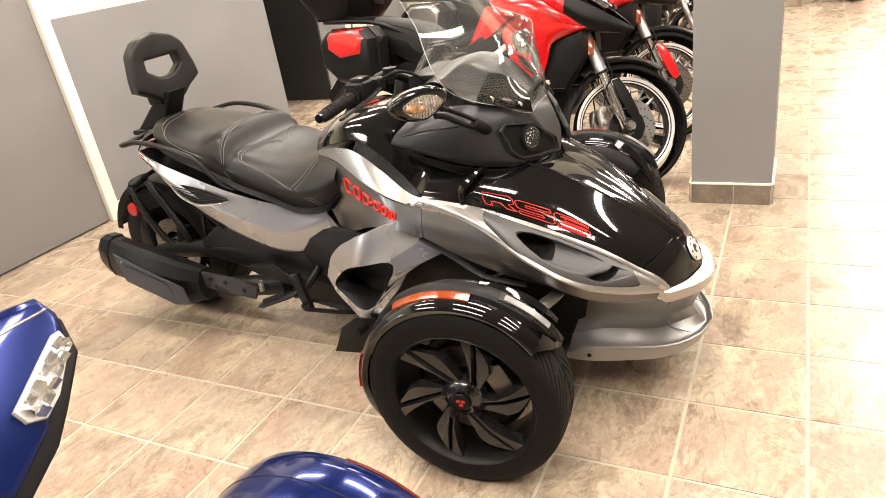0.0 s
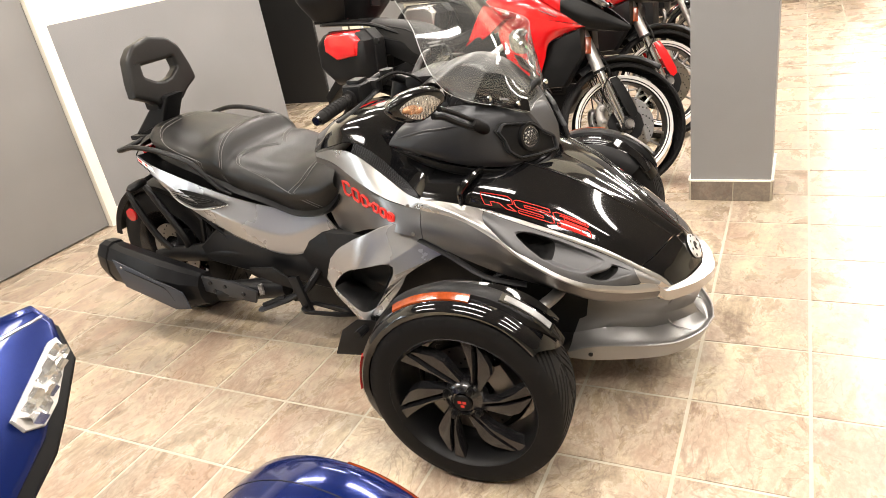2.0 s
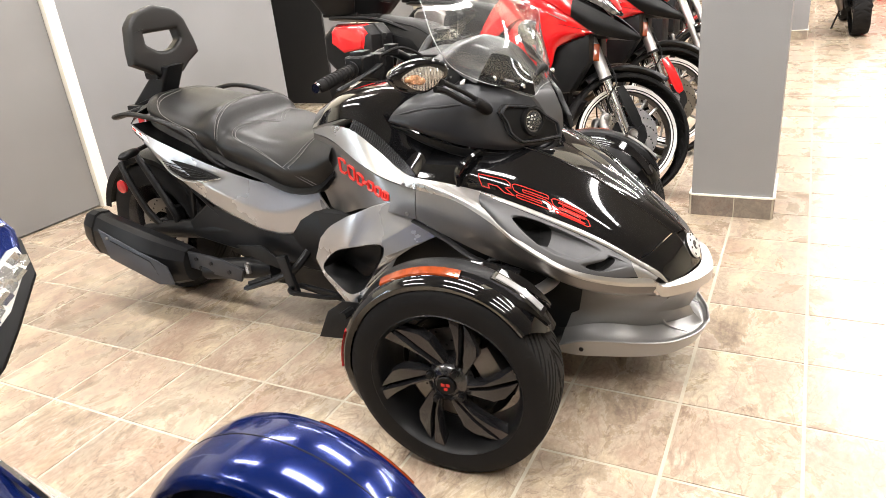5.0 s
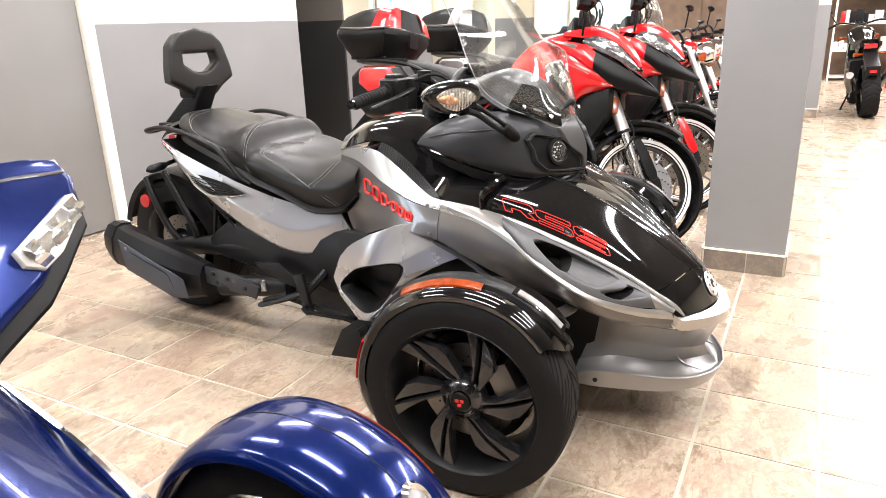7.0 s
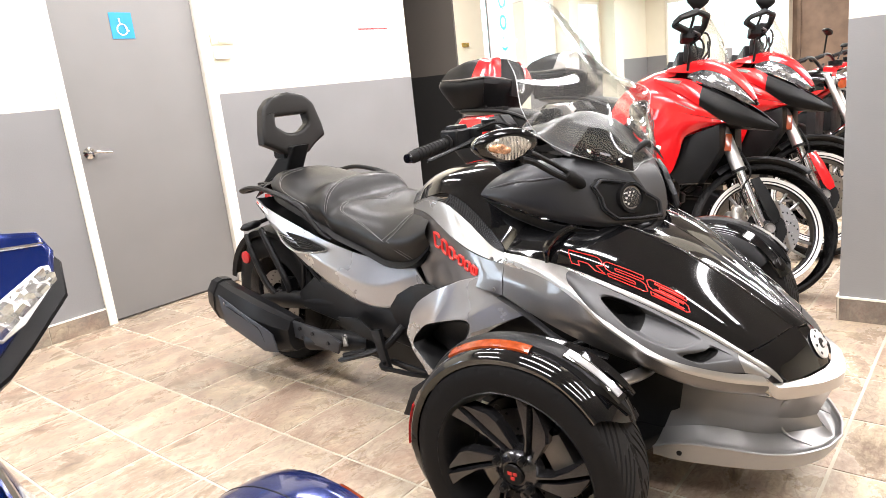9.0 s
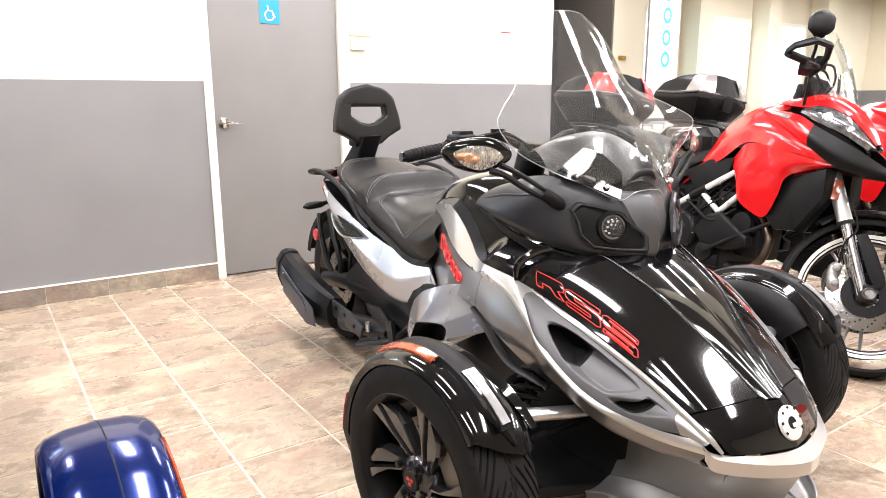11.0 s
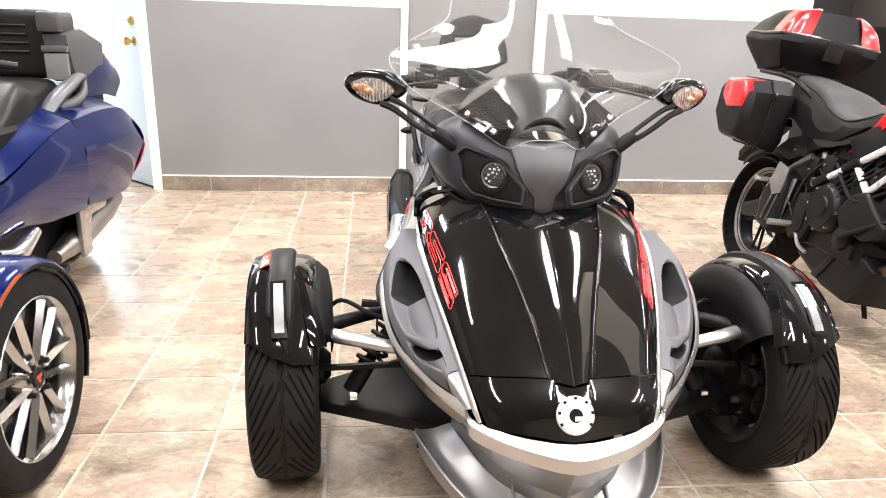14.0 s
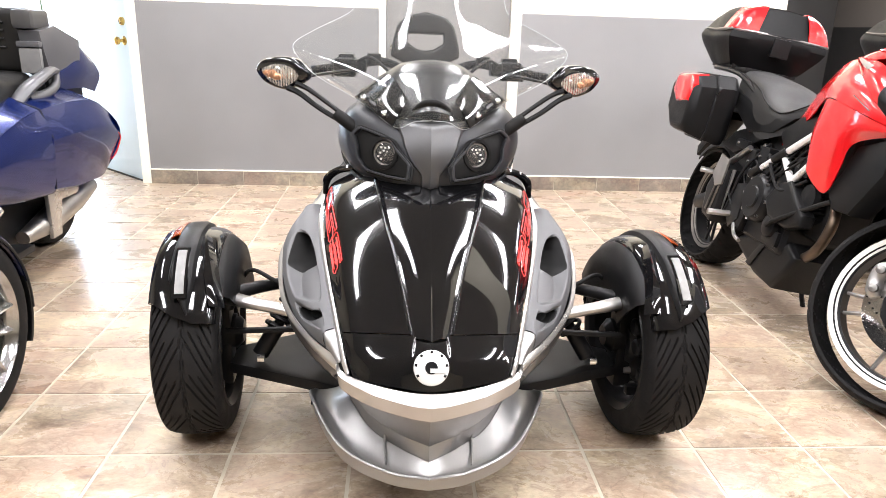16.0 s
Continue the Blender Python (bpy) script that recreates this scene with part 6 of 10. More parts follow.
# backrest
PAD = [(-0.165, 0.02), (-0.16, 0.07), (-0.135, 0.165), (-0.09, 0.205), (0.0, 0.226), (0.09, 0.205), (0.135, 0.165), (0.16, 0.07), (0.165, 0.02), (0.10, -0.012), (0.055, -0.045), (-0.055, -0.045), (-0.10, -0.012)]
HOLE = [(-0.082, 0.125), (0.082, 0.125), (0.086, 0.085), (0.04, 0.055), (0.0, 0.048), (-0.04, 0.055), (-0.086, 0.085)]
bk = part("backrest", plate(PAD, 0.055, 0.016, Matrix.Translation((0.012, 1.60, 0.985)) @ pose(0, 0, 0, 84, 0, 0), HOLE, 4), M_LEATHER, spy, "black padded passenger backrest with an opening", angle=60)
YZB = Matrix(((0, 0, 1, 0), (1, 0, 0, 0), (0, 1, 0, 0), (0, 0, 0, 1)))
part("backrest_post", plate([(1.47, 0.985), (1.56, 0.985), (1.60, 0.94), (1.735, 0.832), (1.72, 0.818), (1.575, 0.822), (1.545, 0.87), (1.50, 0.94)], 0.092, 0.014, Matrix.Translation((-0.046, 0.03, 0)) @ YZB, None, 3), M_BLACKP, bk, "black tapered backrest post")
part("carrier_bridge", box(-0.062, 0.062, 1.555, 1.63, 0.935, 0.985, 0.016), M_BLACKP, bk)
part("carrier_foot", box(-0.07, 0.07, 1.62, 1.775, 0.812, 0.832, 0.008), M_BLACKP, bk)

# rear wheel and its carrier
rw = part("rear_wheel", lathe([(-0.11, 0.2), (-0.10, 0.204), (-0.09, 0.19), (0.09, 0.19), (0.10, 0.204), (0.11, 0.2), (0.08, 0.175), (-0.08, 0.175)], "x", 60, close=True), M_RIM, spy, "dark cast rear wheel")
rw.location = (0, 1.71, 0.303)
part("tyre", tyre_bm(0.303, 0.225, 0.196, 42, 420, 30), M_RUBBER, rw, "wide black rear tyre", angle=25)
for k in range(5):
    part("spoke", blade([(0.04, -16), (0.11, -10), (0.185, -9), (0.185, 9), (0.11, 10), (0.04, 16)], -0.05, -0.06, 0.05, 72 * k), M_RIM, rw, angle=15)
part("hub", lathe([(-0.12, 0.0), (-0.12, 0.03), (-0.06, 0.06), (0.06, 0.06), (0.12, 0.03), (0.12, 0)], "x", 30), M_RIM, rw)
part("brake_disc", disc_bm(-0.085, 0.07, 0.13, 0.006), M_STEEL, rw, "steel rear brake disc", angle=30)
tagged(part("disc_holes", drill_bm(-0.0895, -0.08, 0.08, 0.12, 30, 0.004), M_DARKHOLE, rw), kind="stuff")
part("axle_nut", lathe([(-0.15, 0), (-0.15, 0.016), (-0.12, 0.018), (-0.12, 0)], "x", 6), M_CHROME, rw)
# added dark disc that stands in for the shade behind the spokes
part("dark_wheel_filler", lathe([(0.05, 0.17), (0.06, 0.0)], "x", 30), M_DARKHOLE, rw)
hg = part("rear_hugger", arc_shell(15, 150, [(-0.12, 0.30), (-0.125, 0.325), (-0.10, 0.335), (0, 0.338), (0.10, 0.335), (0.125, 0.325), (0.12, 0.30)], 26, 0.004), M_BLACKP, spy, "black rear hugger mudguard", angle=50)
hg.location = (0, 1.71, 0.303)
for s in (-1, 1):
    sw = tube([(s * 0.15, 1.75, 0.30), (s * 0.16, 1.60, 0.33), (s * 0.17, 1.3, 0.37), (s * 0.15, 1.05, 0.38)], [0.026, 0.028, 0.034, 0.04], 10, None, 14, flat=1.3)
    part("swingarm", sw, M_BLACKM, spy)
    part("mudguard_strut", tube([(s * 0.135, 1.83, 0.60), (s * 0.15, 1.78, 0.52), (s * 0.16, 1.70, 0.40), (s * 0.16, 1.62, 0.33)], [0.012, 0.014, 0.014, 0.012], 8, None, 14, flat=1.6), M_BLACKP, spy)
    part("mudguard_strut", tube([(s * 0.14, 1.70, 0.635), (s * 0.16, 1.60, 0.52), (s * 0.17, 1.52, 0.40), (s * 0.16, 1.55, 0.34)], [0.012, 0.013, 0.013, 0.011], 8, None, 14, flat=1.6), M_BLACKP, spy)
    tr = tube([(s * 0.19, 1.36, 0.54), (s * 0.185, 1.40, 0.38), (s * 0.185, 1.27, 0.36), (s * 0.19, 1.24, 0.44), (s * 0.19, 1.36, 0.54)], 0.011, 6)
    part("subframe", tr, M_BLACKM, spy)
    rr = lathe([(0, 0.0), (0, 0.030), (s * 0.008, 0.028), (s * 0.010, 0)], "x", 20, (s * 0.15, 1.835, 0.50))
    part("rear_reflector", rr, M_REDL, spy, "round red reflector")
    part("caliper", box(s * 0.09, s * 0.14, 1.56, 1.62, 0.34, 0.42, 0.012), M_BLACKM, spy)

# exhaust on the right flank
EX = [
    (1.895, -0.288, 0.366, 0.052, 0.072), (1.875, -0.291, 0.360, 0.058, 0.086), (1.83, -0.294, 0.346, 0.062, 0.096), (1.825, -0.294, 0.344, 0.058, 0.090), (1.72, -0.300, 0.320, 0.062, 0.096), (1.56, -0.300, 0.280, 0.064, 0.100), (1.44, -0.288, 0.255, 0.058, 0.090), (1.37, -0.268, 0.245, 0.046, 0.068),
]
SEC = [(-1.0, -0.30), (-0.98, 0.42), (-0.55, 0.92), (-0.1, 1.0), (0.6, 0.9), (0.95, 0.5), (0.95, -0.5), (0.5, -0.95), (-0.3, -1.0), (-0.7, -0.80)]
rows = []
for i, (y, x, z, w, h) in enumerate(EX):
    lean = 0.10 if i < 4 else 0.0
    rows.append([Vector((x + a * w, y - lean * b * h * 3.2 * 0.5, z + b * h)) for a, b in SEC])
bm = bmesh.new()
cols = [[r[j] for r in rows] for j in range(len(SEC))]
grid_bm(cols, bm, close_u=True)
for ring, c in ((rows[0], 0.055), (rows[-1], 0.0)):
    mid = bm.verts.new(sum(ring, Vector()) / len(ring) - Vector((0, c, 0)))
    vs = [bm.verts.new(q) for q in ring]
    for k in range(len(vs)):
        bm.faces.new((mid, vs[k], vs[(k + 1) % len(vs)]))
bmesh.ops.remove_doubles(bm, verts=bm.verts, dist=0.0003)
ex = part("silencer", bm, M_BLACKM, spy, "matt black angular exhaust silencer", angle=24)
shp = plate([(1.765, 0.392), (1.735, 0.268), (1.47, 0.188), (1.395, 0.192), (1.41, 0.268), (1.46, 0.296), (1.54, 0.318)], 0.005, 0.002, Matrix.Translation((-0.370, 0, 0)) @ Matrix(((0, 0, 1, 0), (1, 0, 0, 0), (0, 1, 0, 0), (0, 0, 0, 1))))
for v in shp.verts:
    v.co.x += 0.16 * max(0.0, 1.46 - v.co.y) + 0.10 * max(0.0, v.co.z - 0.35)
part("heat_shield", shp, M_SHIELDP, ex, "dark blue-grey heat shield", angle=20)
part("shield_crease", tube([(-0.371, 1.70, 0.350), (-0.371, 1.53, 0.298), (-0.367, 1.49, 0.276), (-0.366, 1.465, 0.228)], 0.0025, 6, None, 20), M_BLACKM, ex)
part("shield_bolt", lathe([(0, 0), (0, 0.007), (-0.004, 0.006), (-0.004, 0)], "x", 10, (-0.372, 1.715, 0.362)), M_STEEL, ex)
part("outlet", lathe([(0.0, 0.03), (0.03, 0.034), (0.035, 0.028), (0.0, 0.022)], "y", 20, (-0.29, 1.845, 0.362), close=True), M_DARKHOLE, ex)
part("link_pipe", tube([(-0.26, 1.30, 0.23), (-0.24, 1.18, 0.24), (-0.20, 1.0, 0.25)], 0.042, 12, None, 12), M_BLACKM, ex)
pp = plate([(1.36, 0.31), (1.36, 0.24), (1.10, 0.215), (1.08, 0.265), (1.20, 0.30)], 0.012, 0.003, Matrix.Translation((-0.292, 0, 0)) @ Matrix(((0, 0, 1, 0), (1, 0, 0, 0), (0, 1, 0, 0), (0, 0, 0, 1))))
hp = part("heel_plate", pp, M_GUNMETAL, spy, "dark grey metal heel plate")
for y, z in ((1.315, 0.285), (1.24, 0.275), (1.15, 0.25), (1.30, 0.25)):
    part("plate_bolt", lathe([(0, 0), (0, 0.009), (-0.006, 0.008), (-0.006, 0)], "x", 10, (-0.292, y, z)), M_BLACKM, hp)

# pegs and pedal
for s in (-1, 1):
    pg = part("foot_peg", tube([(s * 0.262, 0.895, 0.262), (s * 0.285, 0.93, 0.250), (s * 0.335, 1.03, 0.222), (s * 0.338, 1.04, 0.220)], [0.012, 0.018, 0.015, 0.009], 6, flat=0.7), M_BLACKM, spy, "black foot peg", angle=30)
    part("peg_rubber", tube([(s * 0.290, 0.94, 0.260), (s * 0.330, 1.02, 0.238)], 0.010, 6), M_RUBBER, pg)
    part("peg_bracket", tube([(s * 0.20, 0.82, 0.34), (s * 0.25, 0.85, 0.29), (s * 0.26, 0.92, 0.24)], 0.015, 8, None, 10), M_BLACKM, spy)
    part("peg_spring", tube([(s * 0.268 + 0.009 * math.cos(i), 1.075 + 0.009 * math.sin(i), 0.285 - 0.0007 * i) for i in range(60)], 0.0022, 5), M_STEEL, spy)
    YZP = Matrix(((0, 0, 1, 0), (1, 0, 0, 0), (0, 1, 0, 0), (0, 0, 0, 1)))
    part("pedal_bracket", plate([(0.915, 0.335), (0.870, 0.345), (0.852, 0.25), (0.835, 0.190), (0.868, 0.182), (0.890, 0.24)], 0.018, 0.005, Matrix.Translation((s * 0.268 - 0.009, 0, 0)) @ YZP, None, 2), M_BLACKM, spy, angle=30)
    part("pedal_bar", plate([(s * 0.238, 0.845), (s * 0.262, 0.872), (s * 0.300, 0.870), (s * 0.318, 0.840), (s * 0.300, 0.70), (s * 0.282, 0.640), (s * 0.262, 0.640), (s * 0.248, 0.70)], 0.014, 0.004, Matrix.Translation((0, 0, 0.182)) @ Matrix.Rotation(radians(2), 4, "X"), [(s * 0.252, 0.842), (s * 0.270, 0.856), (s * 0.292, 0.855), (s * 0.303, 0.835), (s * 0.288, 0.715), (s * 0.276, 0.672), (s * 0.268, 0.672), (s * 0.260, 0.71)], 2), M_BLACKM, spy, "black loop pedal", angle=30)
    part("heel_guard", plate([(1.12, 0.350), (1.00, 0.362), (0.90, 0.300), (0.91, 0.272), (0.99, 0.290), (1.10, 0.320)], 0.010, 0.004, Matrix.Translation((s * 0.250 - 0.005, 0, 0)) @ YZP, None, 2), M_BLACKP, spy, angle=30)
    part("engine_cover", plate([(1.42, 0.40), (1.30, 0.48), (1.05, 0.44), (0.86, 0.40), (0.78, 0.42), (0.70, 0.36), (0.66, 0.25), (0.80, 0.255), (1.0, 0.285), (1.20, 0.30), (1.40, 0.33)], 0.05, 0.02, Matrix.Translation((s * 0.175 - 0.025, 0, 0)) @ YZP, None, 3), M_BLACKM, spy, angle=30)

# arch panel with its cut-out, bent outwards to the front
AO = [(0.700, 0.372), (0.66, 0.455), (0.60, 0.51), (0.50, 0.565), (0.40, 0.605), (0.30, 0.618), (0.217, 0.612), (0.082, 0.556), (0.20, 0.535), (0.272, 0.505), (0.33, 0.455), (0.365, 0.39), (0.405, 0.345), (0.45, 0.29), (0.50, 0.240), (0.585, 0.255), (0.67, 0.305)]
AH = rounded([(0.668, 0.345), (0.60, 0.415), (0.52, 0.458), (0.42, 0.485), (0.375, 0.478), (0.385, 0.43), (0.42, 0.37), (0.46, 0.325), (0.53, 0.293), (0.61, 0.305)], 50)


def arch():
    bm = plate(AO, 0.010, 0.003, None, AH)
    out = Matrix(((0, 0, 1, 0), (1, 0, 0, 0), (0, 1, 0, 0), (0, 0, 0, 1)))
    bm.transform(out)
    for v in bm.verts:
        v.co.x += -0.300 - 0.085 * math.exp(-((v.co.y - 0.46) / 0.15) ** 2) + 0.30 * max(0.0, v.co.z - 0.50)
    return bm


def arch_rim():
    o, i = resample(AH, 48), resample([(0.52 + (p[0] - 0.52) * 0.8, 0.39 + (p[1] - 0.39) * 0.8) for p in AH], 48)
    fx = lambda y: -0.300 - 0.085 * math.exp(-((y - 0.46) / 0.15) ** 2)
    bm = grid_bm([[Vector((fx(p.x), p.x, p.y)), Vector((fx(q.x) + 0.04, q.x, q.y)), Vector((fx(q.x) + 0.10, q.x, q.y))] for p, q in zip(o, i)], None, close_u=True)
    return bm


pair("arch_panel", arch, M_TAIL, spy, "silver engine side panel with a cut-out", angle=30)
pair("arch_duct", arch_rim, M_BLACKP, spy)
# added dark block: the shade seen through the cut-out, as colour
pair("dark_duct_filler", lambda: box(-0.24, -0.20, 0.30, 0.72, 0.26, 0.52, 0.02), M_DARKHOLE, spy)
pair("belt_line", lambda: tube([(-0.335, 0.27, 0.565), (-0.37, 0.15, 0.535), (-0.395, 0.03, 0.49), (-0.36, -0.08, 0.455)], 0.012, 8, None, 20, flat=0.35), M_BLACKP, spy)
FLP = [(0.655, 0.128), (0.60, 0.235), (0.53, 0.285), (0.44, 0.29), (0.44, 0.150)]
pair("splash_flap", lambda: plate(FLP, 0.006, 0.002, Matrix.Translation((-0.41, 0, 0)) @ Matrix(((0, 0, 1, 0), (1, 0, 0, 0), (0, 1, 0, 0), (0, 0, 0, 1)))), M_BLACKP, spy, "black rubber splash flap")
pair("flap_stay", lambda: tube([(-0.2, 0.5, 0.24), (-0.46, 0.5, 0.26)], 0.015, 8), M_BLACKP, spy)

# markings
HR = [spline(r, 81) for r in HOOD]


def hood_point(u, v):
    w = min(79.999, max(0.0, u * 80))
    k = int(w)
    a, b, c = (r[k].lerp(r[k + 1], w - k) for r in HR[:3])
    line = spline([a, b, c], 65)
    q = min(63.999, max(0.0, v * 32))
    return line[int(q)].lerp(line[int(q) + 1], q - int(q))


def on_hood(u, v):
    """u: 0 at the rear of the bonnet to 1 at its front; v: 0 at the edge to 1 at the shoulder."""
    p = hood_point(u, v)
    n = (hood_point(u, v + 0.1) - p).cross(hood_point(u + 0.03, v) - p).normalized()
    return p + (n if n.z > 0 else -n) * 0.0022


def outline_letter(u0, u1, v0, v1, kind):
    """Outlined blocks slanting forward."""
    sl = 0.05
    P = lambda u, v: (u0 + (u1 - u0) * u - sl * (v - 0.5), v0 + (v1 - v0) * v)
    if kind == 0:
        pts = [(0, 0), (0, 1), (0.9, 1), (1, 0.85), (1, 0.55), (0.8, 0.42), (1, 0), (0.72, 0), (0.55, 0.38), (0.25, 0.38), (0.25, 0), (0, 0)]
    else:
        pts = [(0, 0), (0, 0.22), (0.72, 0.22), (0.72, 0.4), (0.1, 0.4), (0, 0.52), (0, 0.88), (0.1, 1), (1, 1), (1, 0.78), (0.28, 0.78), (0.28, 0.62), (0.9, 0.62), (1, 0.5), (1, 0.12), (0.9, 0), (0, 0)]
    out = []
    for a, b in zip(pts, pts[1:]):
        for f in range(6):
            out.append(P(a[0] + (b[0] - a[0]) * f / 6, a[1] + (b[1] - a[1]) * f / 6))
    return out + [out[0]]


for s in (-1, 1):
    strokes = [outline_letter(0.07, 0.255, 0.27, 0.87, 0), outline_letter(0.27, 0.445, 0.24, 0.82, 1), outline_letter(0.46, 0.645, 0.22, 0.80, 1)]
    bm = bmesh.new()
    for st in strokes:
        tube([on_hood(u, v) for u, v in st], 0.0014, 5, bm, cap=False)
    part("bonnet_marking", bm if s < 0 else flipped(bm), M_RED, spy, "red outlined model marking")
    fill = bmesh.new()
    for d in range(3):
        tube([on_hood(0.485 + 0.14 * f / 10 - 0.05 * (0.2 * d - 0.2), 0.29 + 0.21 * d) for f in range(11)], 0.0028, 5, fill)
    part("bonnet_marking_fill", fill if s < 0 else flipped(fill), M_RED, spy)

TSR = [spline(r, 61) for r in (TS_T, TS_M, TS_B)]


def tank_point(u, v):
    w = min(59.999, max(0.0, u * 60))
    k = int(w)
    return spline([r[k].lerp(r[k + 1], w - k) for r in TSR], 41)[min(40, max(0, round(v * 40)))]


def on_tank(u, v):
    p = tank_point(u, v)
    n = (tank_point(u + 0.03, v) - p).cross(tank_point(u, v + 0.05) - p).normalized()
    return p + (n if n.x < 0 else -n) * 0.0022


for s in (-1, 1):
    bm = bmesh.new()
    for k in range(6):
        u0 = 0.27 + 0.082 * k + (0.03 if k > 2 else 0)
        v0 = 0.19 + 0.034 * k
        wd, hg = 0.056, 0.22
        ring = [(0.0, 0.02), (0.012, 0.0), (wd - 0.01, 0.01), (wd, 0.03), (wd, hg), (wd - 0.012, hg + 0.02), (0.012, hg + 0.01), (0.0, hg - 0.01), (0.0, 0.02)]
        if k == 0:
            ring = [(wd, 0.07), (wd, 0.03), (wd - 0.01, 0.01), (0.012, 0.0), (0.0, 0.02), (0.0, hg - 0.01), (0.012, hg + 0.01), (wd - 0.012, hg + 0.02), (wd, hg), (wd, hg - 0.04)]
        tube([on_tank(u0 + a, v0 + b) for a, b in ring], 0.0044, 6, bm)
        if k == 5:
            tube([on_tank(u0 + wd / 2, v0 + 0.02), on_tank(u0 + wd / 2, v0 + 0.22)], 0.0045, 6, bm)
        if k == 2:
            tube([on_tank(u0 + 0.066, v0 + 0.13), on_tank(u0 + 0.098, v0 + 0.14)], 0.006, 6, bm)
    part("tank_marking", bm if s < 0 else flipped(bm), M_RED, spy, "red maker's marking in block shapes")
    bm = bmesh.new()
    for k in range(3):
        box(-0.388 - 0.002 * k, -0.381 - 0.002 * k, 0.470 - 0.02 * k, 0.484 - 0.02 * k, 0.272 + 0.004 * k, 0.292 + 0.004 * k, 0, bm)
    part("panel_marking", bm if s < 0 else flipped(bm), M_BLACKP, spy)


# ---- the blue touring three-wheeler beside it ----
M_GRILLE = mat("grey_speaker_cloth", (0.15, 0.148, 0.145), 0.6, var=0.1, scale=20, bump=0.4, bscale=500)
M_GREYV = mat("grey_vinyl", (0.055, 0.054, 0.053), 0.38, var=0.1, scale=8, bump=0.15, bscale=400)
M_ALLOY = mat("bright_alloy", (0.43, 0.425, 0.42), 0.18, metal=1.0, coat=0.3, var=0.05)
YZ = Matrix(((0, 0, 1, 0), (1, 0, 0, 0), (0, 1, 0, 0), (0, 0, 0, 1)))


def flank(poly, x, thick, bevel=0.004, seg=2):
    """A plate with its outline in (y, z), its near face at x."""
    return plate(poly, thick, bevel, Matrix.Translation((x, 0, 0)) @ YZ, None, seg)


blu = thing("touring_three_wheeler", pose(-2.08, 0.16, 0), "deep blue three-wheel touring motorcycle parked on slate tiles", "motorcycle")
for side in (-1, 1):
    roadster_wheel(blu, (0.628 * side, 0, 0.281), side, M_ALLOY, 0, True)
    g = part("front_mudguard", arc_shell(12, 152, lambda f: [(-0.084, 0.284), (-0.086, 0.293), (-0.077, 0.303), (-0.047, 0.310), (0.0, 0.313), (0.05, 0.310), (0.085, 0.301), (0.10, 0.288), (0.10, 0.278)], 44), M_BLUE, blu, "gloss deep blue front mudguard", angle=50)
    g.matrix_local = pose(0.628 * side, 0, 0.281) @ Matrix.Diagonal((-side, 1, 1, 1))
    part("guard_seam", arc_shell(20, 128, [(-0.0014, 0.3127), (-0.0009, 0.3136), (0.0009, 0.3136), (0.0014, 0.3127)], 36, 0), M_BLACKP, g)
    part("guard_lip", arc_shell(-6, 128, [(-0.0855, 0.283), (-0.0890, 0.286), (-0.0885, 0.291), (-0.084, 0.292)], 36, 0.002), M_BLACKP, g)
    part("rear_flap", arc_shell(-28, 14, [(-0.08, 0.286), (-0.08, 0.298), (-0.05, 0.310), (0.0, 0.316), (0.06, 0.310)], 12, 0.004), M_BLACKP, g)
    part("side_reflector", arc_shell(96, 134, [(-0.0875, 0.287), (-0.0895, 0.290), (-0.0890, 0.295), (-0.085, 0.298)], 14, 0.003), M_AMBER, g, "slim amber side reflector")
    lm = lathe([(0, 0.0), (0, 0.038), (0.012, 0.042), (0.020, 0.036), (0.016, 0.032), (0.010, 0.0)], "z", 28)
    lm.transform(Matrix.Translation((0.0, 0.302 * math.cos(radians(136)), 0.302 * math.sin(radians(136)))) @ pose(0, 0, 0, 58, 0, 0) @ Matrix.Diagonal((0.72, 1.05, 1, 1)))
    part("position_lamp", lm, M_CHROME, g, "oval chrome-ringed lamp")
    lm = lathe([(0.011, 0.032), (0.020, 0.024), (0.024, 0.0)], "z", 24)
    lm.transform(Matrix.Translation((0.0, 0.302 * math.cos(radians(136)), 0.302 * math.sin(radians(136)))) @ pose(0, 0, 0, 58, 0, 0) @ Matrix.Diagonal((0.72, 1.05, 1, 1)))
    part("lamp_lens", lm, M_LAMPG, g, "frosted lamp lens")
    s = side
    part("upper_arm", tube([(s * 0.55, 0, 0.40), (s * 0.2, 0.05, 0.38)], 0.018, 8), M_BLACKM, blu)
    part("lower_arm", tube([(s * 0.55, 0, 0.17), (s * 0.2, 0.05, 0.19)], 0.024, 8), M_BLACKM, blu)

# front body: bonnet, fairing flanks, lamps
BH = [
    [(0.31, -0.30, 0.42), (0.37, -0.10, 0.53), (0.39, 0.10, 0.60), (0.385, 0.30, 0.62), (0.37, 0.50, 0.60)],
    [(0.24, -0.38, 0.50), (0.28, -0.15, 0.63), (0.31, 0.08, 0.70), (0.33, 0.28, 0.76), (0.33, 0.48, 0.78)],
    [(0.13, -0.44, 0.52), (0.15, -0.18, 0.67), (0.17, 0.05, 0.78), (0.18, 0.25, 0.86), (0.2, 0.45, 0.90)],
    [(0, -0.47, 0.52), (0, -0.20, 0.68), (0, 0.04, 0.80), (0, 0.24, 0.89), (0, 0.45, 0.93)],
]
part("bonnet", skin(BH, 34, 20, 0.004, True), M_BLUE, blu, "gloss deep blue bonnet")
